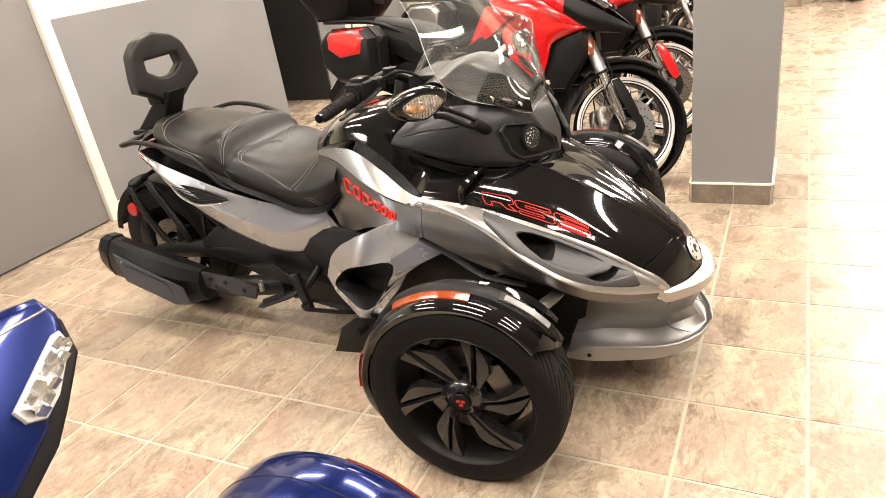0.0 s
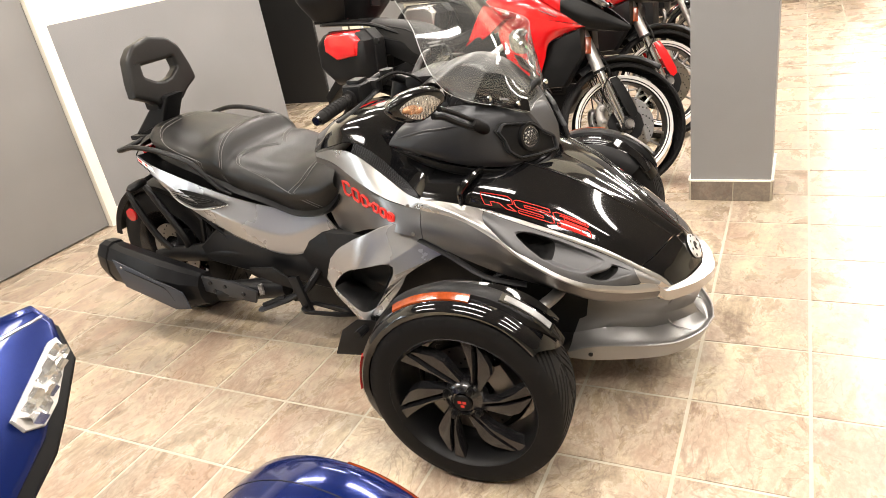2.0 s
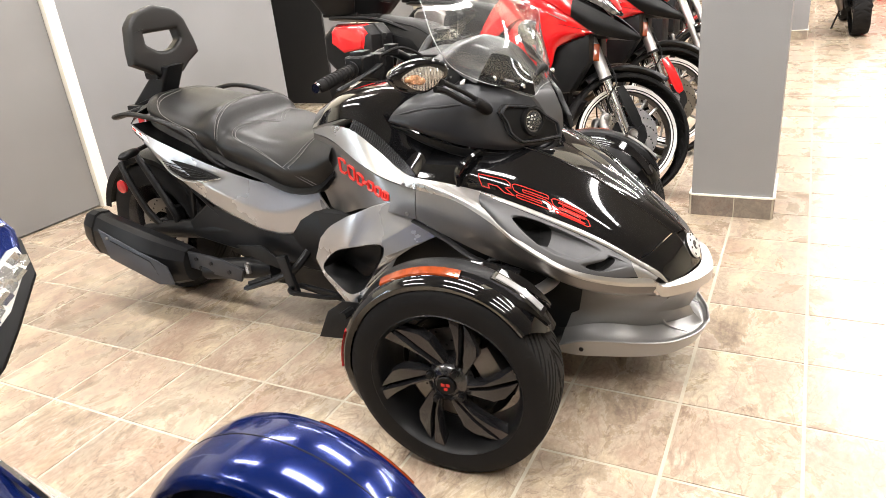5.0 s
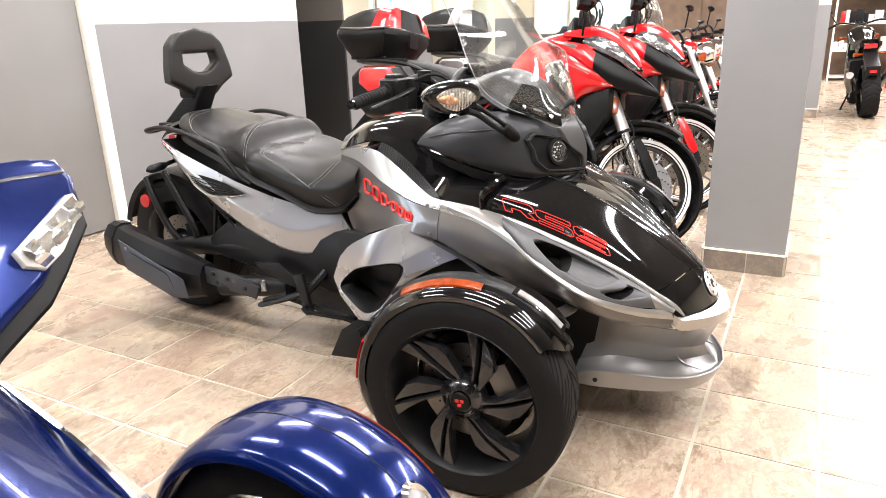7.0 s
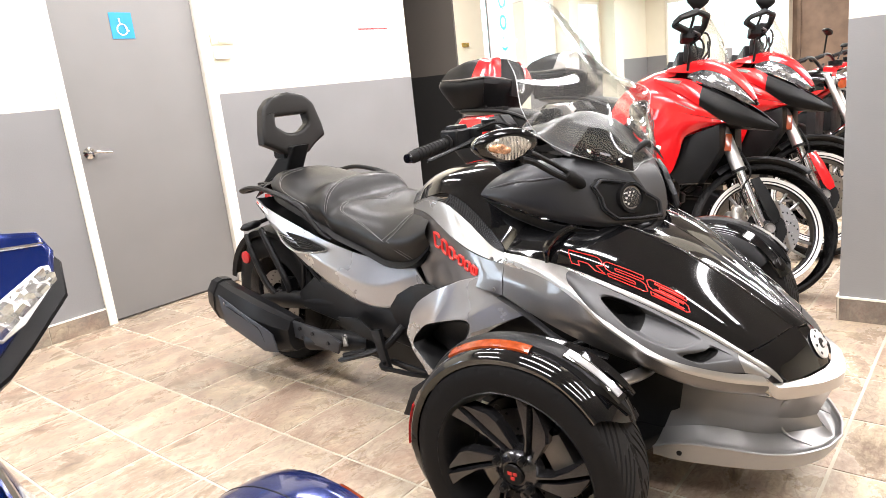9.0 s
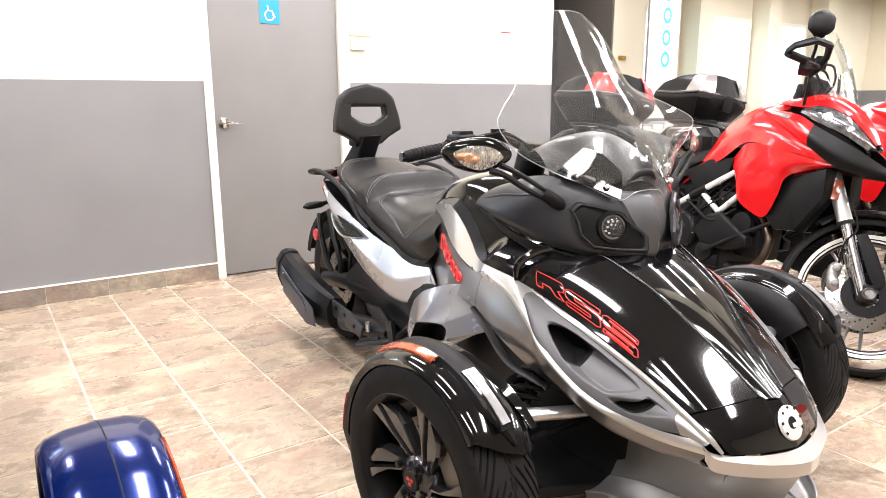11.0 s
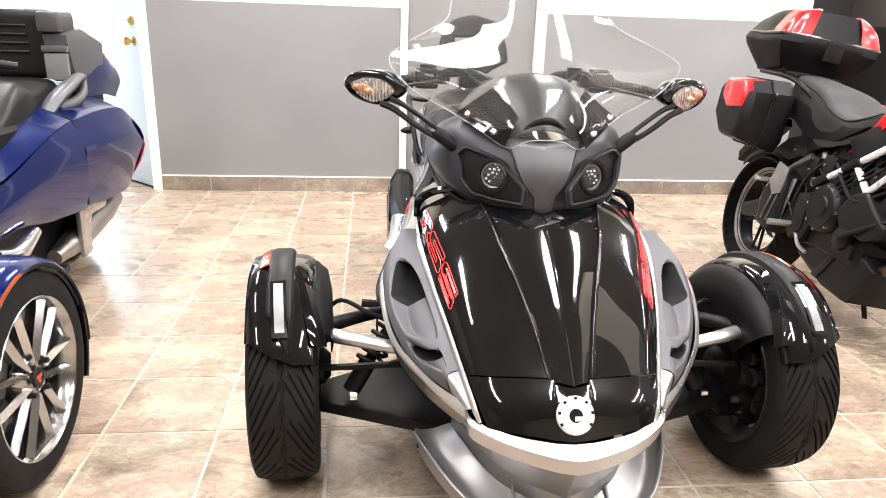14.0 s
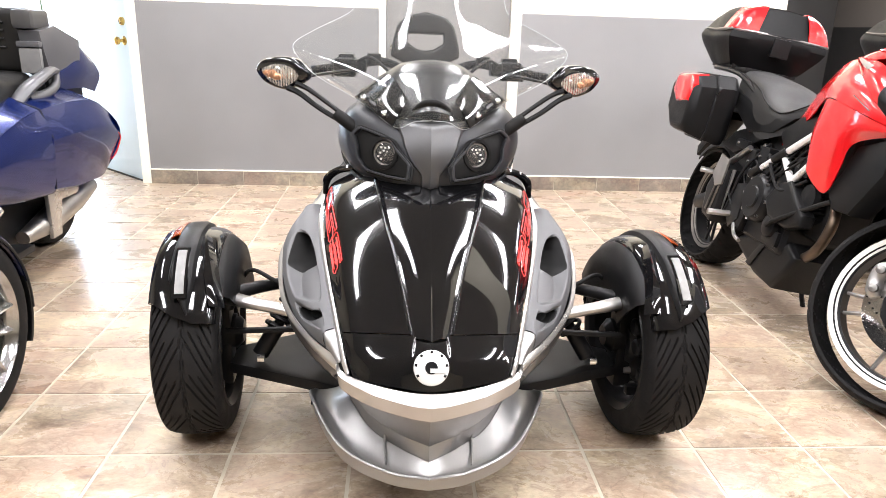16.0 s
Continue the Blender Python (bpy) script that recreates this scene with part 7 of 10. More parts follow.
BL = [
    [(0.31, -0.30, 0.415), (0.37, -0.10, 0.525), (0.39, 0.10, 0.595), (0.385, 0.30, 0.615), (0.37, 0.50, 0.595)],
    [(0.30, -0.27, 0.33), (0.34, -0.08, 0.40), (0.36, 0.12, 0.45), (0.36, 0.32, 0.46), (0.36, 0.55, 0.46)],
    [(0.26, -0.20, 0.22), (0.28, 0.0, 0.22), (0.29, 0.2, 0.22), (0.29, 0.4, 0.22), (0.29, 0.6, 0.22)],
]
pair("lower_fairing", lambda: skin(BL, 26, 10, 0.004), M_BLUE, blu)
part("front_bumper", skin([[(0.31, -0.28, 0.42), (0.2, -0.43, 0.44), (0, -0.48, 0.50)], [(0.29, -0.27, 0.32), (0.18, -0.42, 0.33), (0, -0.47, 0.34)], [(0.25, -0.2, 0.22), (0.15, -0.35, 0.22), (0, -0.4, 0.22)]], 16, 10, 0.004, True), M_BLUE, blu)
HLM = [[(0.30, -0.27, 0.455), (0.345, -0.08, 0.567), (0.365, 0.08, 0.632), (0.37, 0.20, 0.655)], [(0.262, -0.31, 0.505), (0.30, -0.10, 0.625), (0.325, 0.07, 0.69), (0.345, 0.20, 0.70)]]
pair("headlamp", lambda: skin([[(x + 0.005, y, z + 0.005) for x, y, z in r] for r in HLM], 20, 6, 0.005), M_LENSW, blu, "long bright headlamp under a clear lens")
pair("bonnet_trim", lambda: tube([(0.255, -0.32, 0.515), (0.295, -0.11, 0.638), (0.318, 0.06, 0.703), (0.335, 0.25, 0.745)], 0.006, 6, None, 20), M_CHROME, blu)
part("windscreen", skin([[(0.24, 0.36, 0.96), (0.15, 0.28, 0.94), (0, 0.25, 0.93)], [(0.27, 0.45, 1.10), (0.17, 0.38, 1.12), (0, 0.35, 1.13)]], 16, 8, 0.004, True), M_SMOKE, blu, "low smoked windscreen")
pair("dash_flank", lambda: skin([[(0.37, 0.48, 0.60), (0.33, 0.48, 0.80), (0.2, 0.46, 0.92)], [(0.34, 0.62, 0.62), (0.30, 0.62, 0.78), (0.15, 0.62, 0.86)]], 12, 6, 0.004), M_PEWTER, blu)
part("dash", box(-0.22, 0.22, 0.42, 0.52, 0.86, 1.0, 0.03), M_BLACKP, blu)
# mirrors: faceted blue shells with a bright lamp, in a plane of their own (first figure outwards, second up)
BFACE = Matrix(((0.979, -0.105, 0.173, 0.446), (0.202, 0.507, -0.838, 0.188), (0.0, 0.855, 0.518, 0.992), (0, 0, 0, 1)))
BSHELL = [(0.018, 0.058), (0.026, 0.022), (0.008, -0.012), (-0.06, -0.062), (-0.108, -0.094), (-0.20, -0.128), (-0.27, -0.06), (-0.27, 0.05), (-0.14, 0.076), (-0.03, 0.068)]
BRIM = [(0.026, 0.048), (0.041, 0.012), (0.022, -0.040), (-0.054, -0.092), (-0.100, -0.120), (-0.19, -0.150), (-0.25, -0.175), (-0.29, -0.15), (-0.27, -0.02), (-0.1, 0.03)]
BLAMP = [(0.000, 0.001), (-0.002, -0.016), (-0.012, -0.030), (-0.068, -0.068), (-0.102, -0.080), (-0.126, -0.068), (-0.128, -0.046), (-0.051, -0.014), (-0.014, 0.002)]


def facet_lamp():
    """A lamp cover pressed into small facets."""
    bm = bmesh.new()
    rows = []
    for i in range(12):
        f = i / 11
        a = Vector((-0.008, -0.002, 0)).lerp(Vector((-0.126, -0.050, 0)), f)
        b = Vector((-0.006, -0.026, 0)).lerp(Vector((-0.106, -0.078, 0)), f)
        rows.append([BFACE @ (a.lerp(b, j / 5) + Vector((0, 0, 0.008 + (0.011 if (i + (j > 2)) % 2 else 0.0) + 0.004 * math.sin(i * 1.7 + j * 0.9)))) for j in range(6)])
    return grid_bm(rows, bm)


for s in (-1, 1):
    side_of = (lambda b: b) if s > 0 else flipped
    mi = part("mirror", side_of(plate(BSHELL, 0.085, 0.014, BFACE @ Matrix.Translation((0, 0, -0.085)), None, 4)), M_BLUE, blu, "faceted blue mirror shell with a bright lamp", angle=30)
    part("mirror_rim", side_of(plate(BRIM, 0.07, 0.012, BFACE @ Matrix.Translation((0, 0, -0.092)), None, 3)), M_BLACKP, mi, "black mirror surround", angle=30)
    part("mirror_lamp", side_of(plate(BLAMP, 0.012, 0.004, BFACE @ Matrix.Translation((0, 0, -0.004)), None, 2)), M_LENSW, mi, "bright faceted mirror lamp")
    part("lamp_cover", side_of(facet_lamp()), M_CRYSTAL, mi, angle=5)
    part("shell_seam", side_of(tube([BFACE @ Vector(q) for q in ((0.012, 0.035, 0.001), (-0.06, 0.043, 0.001), (-0.16, 0.045, 0.001), (-0.26, 0.03, 0.001))], 0.0025, 6)), M_CHROME, mi)
    part("mirror_arm", tube([(s * 0.25, 0.20, 0.87), (s * 0.24, 0.30, 0.84), (s * 0.24, 0.38, 0.80)], 0.045, 10), M_BLACKP, mi)
    part("handlebar", tube([(s * 0.06, 0.62, 0.98), (s * 0.22, 0.68, 1.02), (s * 0.40, 0.78, 0.99)], 0.015, 10, None, 12), M_BLACKM, blu)

# middle and rear body
MID = [
    [(0.37, 0.50, 0.61), (0.385, 0.70, 0.66), (0.395, 0.95, 0.735), (0.388, 1.165, 0.768)],
    [(0.385, 0.50, 0.54), (0.40, 0.72, 0.57), (0.415, 0.95, 0.615), (0.427, 1.165, 0.652)],
    [(0.36, 0.50, 0.46), (0.37, 0.75, 0.47), (0.39, 0.95, 0.445), (0.410, 1.165, 0.432)],
    [(0.28, 0.50, 0.40), (0.30, 0.75, 0.42), (0.33, 0.95, 0.41), (0.360, 1.165, 0.405)],
]
pair("side_cover", lambda: skin(MID, 22, 14, 0.004), M_BLUE, blu, "gloss blue side cover")
SBG = [
    [(0.30, 1.16, 0.80), (0.30, 1.40, 0.815), (0.30, 1.66, 0.80), (0.29, 1.86, 0.735)],
    [(0.39, 1.16, 0.765), (0.40, 1.40, 0.775), (0.40, 1.66, 0.755), (0.375, 1.88, 0.68)],
    [(0.425, 1.16, 0.66), (0.445, 1.42, 0.665), (0.44, 1.70, 0.64), (0.405, 1.92, 0.575)],
    [(0.430, 1.16, 0.64), (0.450, 1.42, 0.645), (0.445, 1.70, 0.62), (0.410, 1.93, 0.555)],
    [(0.41, 1.16, 0.43), (0.415, 1.40, 0.40), (0.40, 1.66, 0.385), (0.365, 1.84, 0.40)],
    [(0.36, 1.16, 0.405), (0.36, 1.40, 0.375), (0.35, 1.66, 0.36), (0.32, 1.80, 0.375)],
    [(0.18, 1.16, 0.40), (0.18, 1.40, 0.37), (0.18, 1.66, 0.35), (0.18, 1.80, 0.36)],
]
for s in (-1, 1):
    bm = skin(SBG, 24, 31, 0.004, False, True)
    sb = part("saddlebag", bm if s > 0 else flipped(bm), M_BLUE, blu, "deep blue side case", angle=16)
    bm = skin([[(0.29, 1.86, 0.735), (0.375, 1.88, 0.68), (0.410, 1.93, 0.56), (0.365, 1.84, 0.40), (0.32, 1.80, 0.375)], [(0.18, 1.88, 0.735), (0.2, 1.93, 0.66), (0.2, 1.97, 0.54), (0.19, 1.87, 0.40), (0.18, 1.82, 0.365)]], 14, 4, 0.004)
    part("case_end", bm if s > 0 else flipped(bm), M_BLUE, sb)
    bm = skin([[(0.424, 1.84, 0.585), (0.413, 1.925, 0.545), (0.395, 1.905, 0.47), (0.38, 1.86, 0.43)], [(0.33, 1.945, 0.60), (0.33, 1.965, 0.545), (0.32, 1.945, 0.47), (0.31, 1.90, 0.43)]], 14, 5, 0.006)
    part("rear_lamp", bm if s > 0 else flipped(bm), M_REDL, sb, "red and clear rear lamp")
    part("case_seam", tube([(s * 0.302, 1.164, 0.801), (s * 0.390, 1.164, 0.767), (s * 0.4275, 1.164, 0.652), (s * 0.411, 1.164, 0.432), (s * 0.362, 1.164, 0.405)], 0.0035, 6), M_DARKHOLE, sb)
    bm = tube([(0.285, 1.17, 0.775), (0.305, 1.24, 0.835), (0.320, 1.33, 0.875), (0.325, 1.43, 0.905), (0.318, 1.50, 0.900)], [0.030, 0.036, 0.034, 0.028, 0.020], 12, None, 24, flat=0.7)
    tube([(0.300, 1.26, 0.800), (0.325, 1.36, 0.810), (0.328, 1.46, 0.840), (0.318, 1.50, 0.895)], [0.022, 0.020, 0.018, 0.016], 10, bm, 18)
    part("passenger_handle", bm if s > 0 else flipped(bm), M_PEWTER, blu, "padded passenger grab handle")
    # speaker pod beside the backrest
    bm = plate([(1.46, 1.075), (1.62, 1.10), (1.86, 1.03), (1.84, 0.90), (1.52, 0.88), (1.48, 1.0)], 0.10, 0.016, Matrix.Translation((0.19, 0, 0)) @ YZ)
    pod = part("speaker_pod", bm if s > 0 else flipped(bm), M_PEWTER, blu, "dark grey speaker pod beside the backrest", angle=30)
    bm = box(0.196, 0.287, 1.446, 1.47, 0.892, 1.000, 0.008)
    part("speaker_grille", bm if s > 0 else flipped(bm), M_GRILLE, pod, "grey speaker grille")
    bm = box(0.190, 0.290, 1.440, 1.475, 1.004, 1.030, 0.010)
    part("pod_brow", bm if s > 0 else flipped(bm), M_PEWTER, pod)
    bm = box(0.18, 0.27, 1.44, 1.62, 1.08, 1.165, 0.03, None, 4)
    part("headrest_bolster", bm if s > 0 else flipped(bm), M_GREYV, blu, "grey vinyl bolster")
    part("pod_arm", tube([(s * 0.25, 1.58, 0.90), (s * 0.27, 1.56, 0.82)], 0.03, 8), M_BLACKP, blu)
tc = skin([[(0.27, 1.55, 0.80), (0.28, 1.80, 0.80), (0.25, 2.06, 0.76)], [(0.285, 1.56, 0.90), (0.295, 1.85, 0.90), (0.265, 2.10, 0.86)], [(0.22, 1.60, 1.05), (0.23, 1.85, 1.05), (0.19, 2.05, 0.99)], [(0, 1.60, 1.09), (0, 1.85, 1.10), (0, 2.08, 1.02)]], 18, 16, 0.004, True)
part("top_box", tc, M_BLUE, blu, "blue top box")
part("passenger_backrest", box(-0.21, 0.21, 1.50, 1.62, 0.89, 1.17, 0.05, None, 5), M_LEATHER, blu, "black pleated passenger backrest")
for k in range(4):
    part("pleat", tube([(-0.12, 1.496, 1.0 + 0.035 * k), (0.12, 1.496, 1.0 + 0.035 * k)], 0.006, 6), M_LEATHER, blu)
ST = [
    [(0.22, 1.50, 0.82), (0.27, 1.20, 0.79), (0.28, 1.02, 0.77), (0.26, 0.80, 0.70), (0.2, 0.60, 0.72)],
    [(0.19, 1.48, 0.89), (0.235, 1.20, 0.885), (0.245, 1.05, 0.90), (0.23, 0.82, 0.765), (0.15, 0.60, 0.79)],
    [(0, 1.48, 0.90), (0, 1.20, 0.895), (0, 1.05, 0.905), (0, 0.82, 0.755), (0, 0.60, 0.80)],
]
part("seat", skin(ST, 36, 16, 0, True), M_LEATHER, blu, "black touring seat", angle=60)
part("rider_backrest", box(-0.17, 0.17, 1.0, 1.08, 0.86, 1.0, 0.035, None, 4), M_LEATHER, blu)
pair("tank_flank", lambda: skin([[(0.36, 0.52, 0.62), (0.36, 0.75, 0.66), (0.385, 1.0, 0.742), (0.388, 1.17, 0.768)], [(0.25, 0.52, 0.80), (0.26, 0.75, 0.72), (0.27, 1.0, 0.78), (0.27, 1.17, 0.815)]], 14, 8, 0.004), M_BLUE, blu)
part("under_seat_body", box(-0.29, 0.29, 0.70, 1.78, 0.40, 0.78, 0.05, None, 3), M_BLACKP, blu)
part("rear_rack", box(-0.22, 0.22, 1.45, 2.0, 0.72, 0.86, 0.04, None, 3), M_BLACKP, blu)
part("frame_mass", box(-0.26, 0.26, 0.1, 1.7, 0.17, 0.60, 0.06, None, 3), M_BLACKP, blu)
rwb = part("rear_wheel", lathe([(-0.11, 0.2), (-0.09, 0.19), (0.09, 0.19), (0.11, 0.2), (0.08, 0.175), (-0.08, 0.175)], "x", 40, close=True), M_ALLOY, blu)
rwb.location = (0, 1.77, 0.303)
part("tyre", tyre_bm(0.303, 0.225, 0.196, 30, 160, 22), M_RUBBER, rwb, "wide black rear tyre", angle=25)
part("hub", lathe([(-0.1, 0), (-0.1, 0.19), (0.1, 0.19), (0.1, 0)], "x", 30), M_ALLOY, rwb)
pair("silencer", lambda: tube([(0.30, 1.05, 0.24), (0.31, 1.25, 0.26), (0.31, 1.52, 0.30), (0.31, 1.70, 0.33)], [0.03, 0.055, 0.06, 0.045], 14, None, 16), M_ALU, blu, "brushed silencer")
pair("case_guard", lambda: plate([(1.18, 0.41), (1.48, 0.37), (1.46, 0.345), (1.30, 0.35), (1.26, 0.20), (1.18, 0.20)], 0.02, 0.006, Matrix.Translation((0.345, 0, 0)) @ YZ), M_SILVER, blu)
pair("foot_board", lambda: box(0.26, 0.40, 0.62, 0.95, 0.22, 0.25, 0.01), M_BLACKM, blu)
pair("engine_trim", lambda: tube([(0.37, 0.52, 0.43), (0.38, 0.62, 0.40), (0.385, 0.76, 0.44)], [0.02, 0.035, 0.02], 10, None, 12), M_CHROME, blu)


# ---- the row of motorcycles ----
M_SEATM = mat("matt_black_seat_cover", (0.020, 0.0195, 0.019), 0.62, var=0.14, scale=8, bump=0.35, bscale=420, spec=0.3)
M_RUST = mat("browned_exhaust_steel", (0.10, 0.075, 0.055), 0.4, metal=0.9, var=0.3, scale=20)
M_LAMPD = mat("smoky_lamp_interior", (0.20, 0.20, 0.21), 0.18, metal=0.8, coat=1.0, var=0.5, scale=60)
def moto_wheel(parent, centre, tyre_w, tyre_r, rim_mat, disc_sides, label, rim_r=0.218, rear=False):
    wh = part("wheel", lathe([(-0.045, rim_r + 0.012), (-0.04, rim_r + 0.014), (-0.034, rim_r + 0.002), (-0.02, rim_r - 0.012), (0.02, rim_r - 0.012), (0.034, rim_r + 0.002), (0.04, rim_r + 0.014), (0.045, rim_r + 0.012), (0.03, rim_r - 0.02), (-0.03, rim_r - 0.02)], "x", 64, close=True), M_BLACKM, parent, label)
    wh.location = centre
    for s in (-1, 1):
        part("rim_band", lathe([(s * 0.0445, rim_r + 0.014), (s * 0.0475, rim_r + 0.012), (s * 0.041, rim_r - 0.001), (s * 0.037, rim_r - 0.001)], "x", 64, close=True), rim_mat, wh)
        part("pinstripe", lathe([(s * 0.0365, rim_r - 0.006), (s * 0.038, rim_r - 0.007), (s * 0.034, rim_r - 0.013), (s * 0.032, rim_r - 0.012)], "x", 64, close=True), rim_mat, wh)
    key = ("moto", tyre_w, tyre_r)
    if key not in TYRE_CACHE:
        TYRE_CACHE[key] = part("tyre", tyre_bm(tyre_r, tyre_w, rim_r + 0.012, 34, 200, 22, True), M_RUBBER, wh, "black motorcycle tyre", angle=25).data
    else:
        t = new("tyre", TYRE_CACHE[key])
        t.parent = wh
        tagged(t, "black motorcycle tyre")
    for k in range(10):
        a = 2 * math.pi * k / 10
        a2 = a + (0.16 if k % 2 else -0.16)
        part("spoke", tube([(0.0, 0.035 * math.cos(a), 0.035 * math.sin(a)), (0.0, (rim_r - 0.016) * math.cos(a2), (rim_r - 0.016) * math.sin(a2))], [0.010, 0.007], 6), M_SATSIL if rim_mat is M_WHITE else M_BLACKM, wh)
    part("hub", lathe([(-0.07, 0.0), (-0.07, 0.022), (-0.03, 0.042), (0.03, 0.042), (0.07, 0.022), (0.07, 0)], "x", 24), M_BLACKM, wh)
    for s in disc_sides:
        part("brake_disc", disc_bm(s * 0.062, 0.095, 0.15 if not rear else 0.12, 0.005), M_CHROME, wh, "bright drilled brake disc", angle=30)
        tagged(part("disc_holes", drill_bm(s * 0.062 - 0.0035, s * 0.062 + 0.0035, 0.105, 0.142 if not rear else 0.113, 48, 0.0038), M_DARKHOLE, wh), kind="stuff")
        part("disc_carrier", lathe([(s * 0.058, 0.05), (s * 0.058, 0.096), (s * 0.066, 0.096), (s * 0.066, 0.05)], "x", 10, close=True), M_BLACKM, wh)
    return wh


def both_sides(name, make, material, parent, label="", angle=40):
    return pair(name, make, material, parent, label, angle)


def adventure_bike(m, lid, label, steer=35.0):
    """An adventure tourer with side cases and a top case; x to its left, y to its rear, from the front contact point."""
    b = thing("motorcycle", m, label, "motorcycle", "row of motorcycles")
    moto_wheel(b, (0, 0, 0.335), 0.124, 0.335, M_WHITE, (-1, 1), "pale rim with slim spokes", 0.247)
    moto_wheel(b, (0, 1.55, 0.302), 0.178, 0.302, M_STEEL, (1,), "grey rim with slim spokes", rear=True)
    for s in (-1, 1):
        fk = part("fork_leg", tube([(s * 0.098, 0.010, 0.31), (s * 0.098, 0.160, 0.64)], 0.0235, 16), M_CHROME, b, "chrome fork tube")
        part("fork_slider", tube([(s * 0.098, 0.148, 0.612), (s * 0.098, 0.152, 0.622), (s * 0.098, 0.335, 1.02)], [0.033, 0.031, 0.029], 16), M_SILVER, fk)
        part("fork_seal", tube([(s * 0.098, 0.143, 0.602), (s * 0.098, 0.149, 0.615)], 0.0335, 14), M_BLACKP, fk)
        part("fork_foot", box(s * 0.080, s * 0.122, -0.024, 0.036, 0.300, 0.372, 0.014), M_BLACKM, fk)
        part("axle_nut", lathe([(0, 0.0), (0, 0.012), (s * 0.006, 0.013), (s * 0.010, 0.022), (s * 0.0, 0.026)], "x", 18, (s * 0.128, 0, 0.335)), M_STEEL, fk)
        part("fork_guard", flank([(0.098, 0.565), (0.060, 0.580), (0.012, 0.515), (-0.040, 0.42), (-0.050, 0.385), (-0.02, 0.36), (0.012, 0.40), (0.060, 0.49)], s * 0.108 - (0.010 if s < 0 else 0), 0.010, 0.004), M_BRED if lid is M_SILVER else M_BLACKP, fk, "fork guard plate")
        for gy, gz in ((0.052, 0.535), (0.0, 0.445)):
            part("guard_bolt", lathe([(s * 0.108, 0.0085), (s * 0.112, 0.007), (s * 0.112, 0)], "x", 10, (0, gy, gz)), M_DARKHOLE, fk)
        part("fork_reflector", box(s * 0.124, s * 0.130, 0.196, 0.226, 0.690, 0.775, 0.003), M_AMBER, fk, "amber fork reflector")
        cal = part("brake_caliper", tube([(s * 0.082, 0.112, 0.325), (s * 0.082, 0.128, 0.345), (s * 0.082, 0.140, 0.380), (s * 0.082, 0.136, 0.415), (s * 0.082, 0.126, 0.435)], [0.016, 0.026, 0.023, 0.027, 0.017], 12, None, 20), M_ALU, b, "bare metal brake caliper")
        for cy, cz in ((0.126, 0.350), (0.135, 0.412)):
            part("caliper_piston", lathe([(s * 0.098, 0.016), (s * 0.110, 0.014), (s * 0.112, 0)], "x", 16, (0, cy, cz)), M_STEEL, cal)
        part("brake_hose", tube([(s * 0.09, 0.13, 0.43), (s * 0.12, 0.13, 0.52), (s * 0.125, 0.10, 0.60), (s * 0.11, 0.16, 0.72)], 0.0045, 6, None, 14), M_BLACKP, b)
    part("axle", tube([(-0.14, 0, 0.335), (0.14, 0, 0.335)], 0.016, 12), M_STEEL, b)
    mg = arc_shell(48, 122, lambda f: [(-0.068, 0.348 - 0.012 * (2 * f - 1) ** 2), (-0.062, 0.362), (-0.028, 0.372), (0.028, 0.372), (0.062, 0.362), (0.068, 0.348 - 0.012 * (2 * f - 1) ** 2)], 24, 0.004)
    o = part("front_mudguard", mg, M_BLACKP, b, "black front mudguard", angle=60)
    o.location = (0, 0, 0.335)
    # nose: beak, lamps, screen
    def beak_panel():
        bm = skin([[(-0.150, 0.510, 1.084), (-0.178, 0.335, 1.062), (-0.165, 0.240, 1.012), (-0.112, 0.10, 0.938), (-0.038, -0.010, 0.866), (0, -0.045, 0.838)], [(-0.165, 0.500, 1.078), (-0.208, 0.345, 1.035), (-0.202, 0.235, 0.962), (-0.155, 0.12, 0.890), (-0.065, 0.0, 0.842), (0, -0.048, 0.826)], [(-0.160, 0.505, 1.066), (-0.205, 0.350, 0.994), (-0.192, 0.240, 0.920), (-0.140, 0.148, 0.852), (-0.070, 0.04, 0.824), (0, -0.03, 0.815)]], 36, 12, 0.004)
        for f in bm.faces:
            f.material_index = 1 if f.calc_center_median().y > 0.255 else 0
        return bm

    both_sides("beak", beak_panel, [M_BLACKP, M_BRED], b, "red side panel running to a black beak", angle=60)
    part("beak_floor", skin([[(-0.128, 0.16, 0.856), (-0.06, 0.04, 0.828), (0, -0.03, 0.816)], [(-0.12, 0.30, 0.86), (-0.06, 0.28, 0.85), (0, 0.26, 0.84)]], 12, 6, 0.004, True), M_BLACKP, b)
    part("nose_core", skin([[(-0.11, 0.36, 1.07), (-0.10, 0.20, 1.0), (-0.03, 0.10, 0.93)], [(-0.10, 0.38, 0.90), (-0.09, 0.22, 0.88), (-0.02, 0.10, 0.87)]], 10, 6, 0.02, True), M_BLACKP, b)
    LT = [(-0.108, 0.345, 1.098), (-0.100, 0.27, 1.107), (-0.072, 0.178, 1.072), (-0.045, 0.11, 1.01), (-0.022, 0.064, 0.955)]
    LB = [(-0.135, 0.345, 1.075), (-0.130, 0.25, 1.032), (-0.095, 0.150, 0.985), (-0.060, 0.09, 0.945), (-0.024, 0.060, 0.935)]
    lamps = both_sides("headlamp", lambda: skin([LT, [tuple((Vector(a) + Vector(c)) / 2 + Vector((-0.012, -0.008, 0))) for a, c in zip(LT, LB)], LB], 24, 8, 0.004), M_LAMPD, b, "clear faceted twin headlamp")
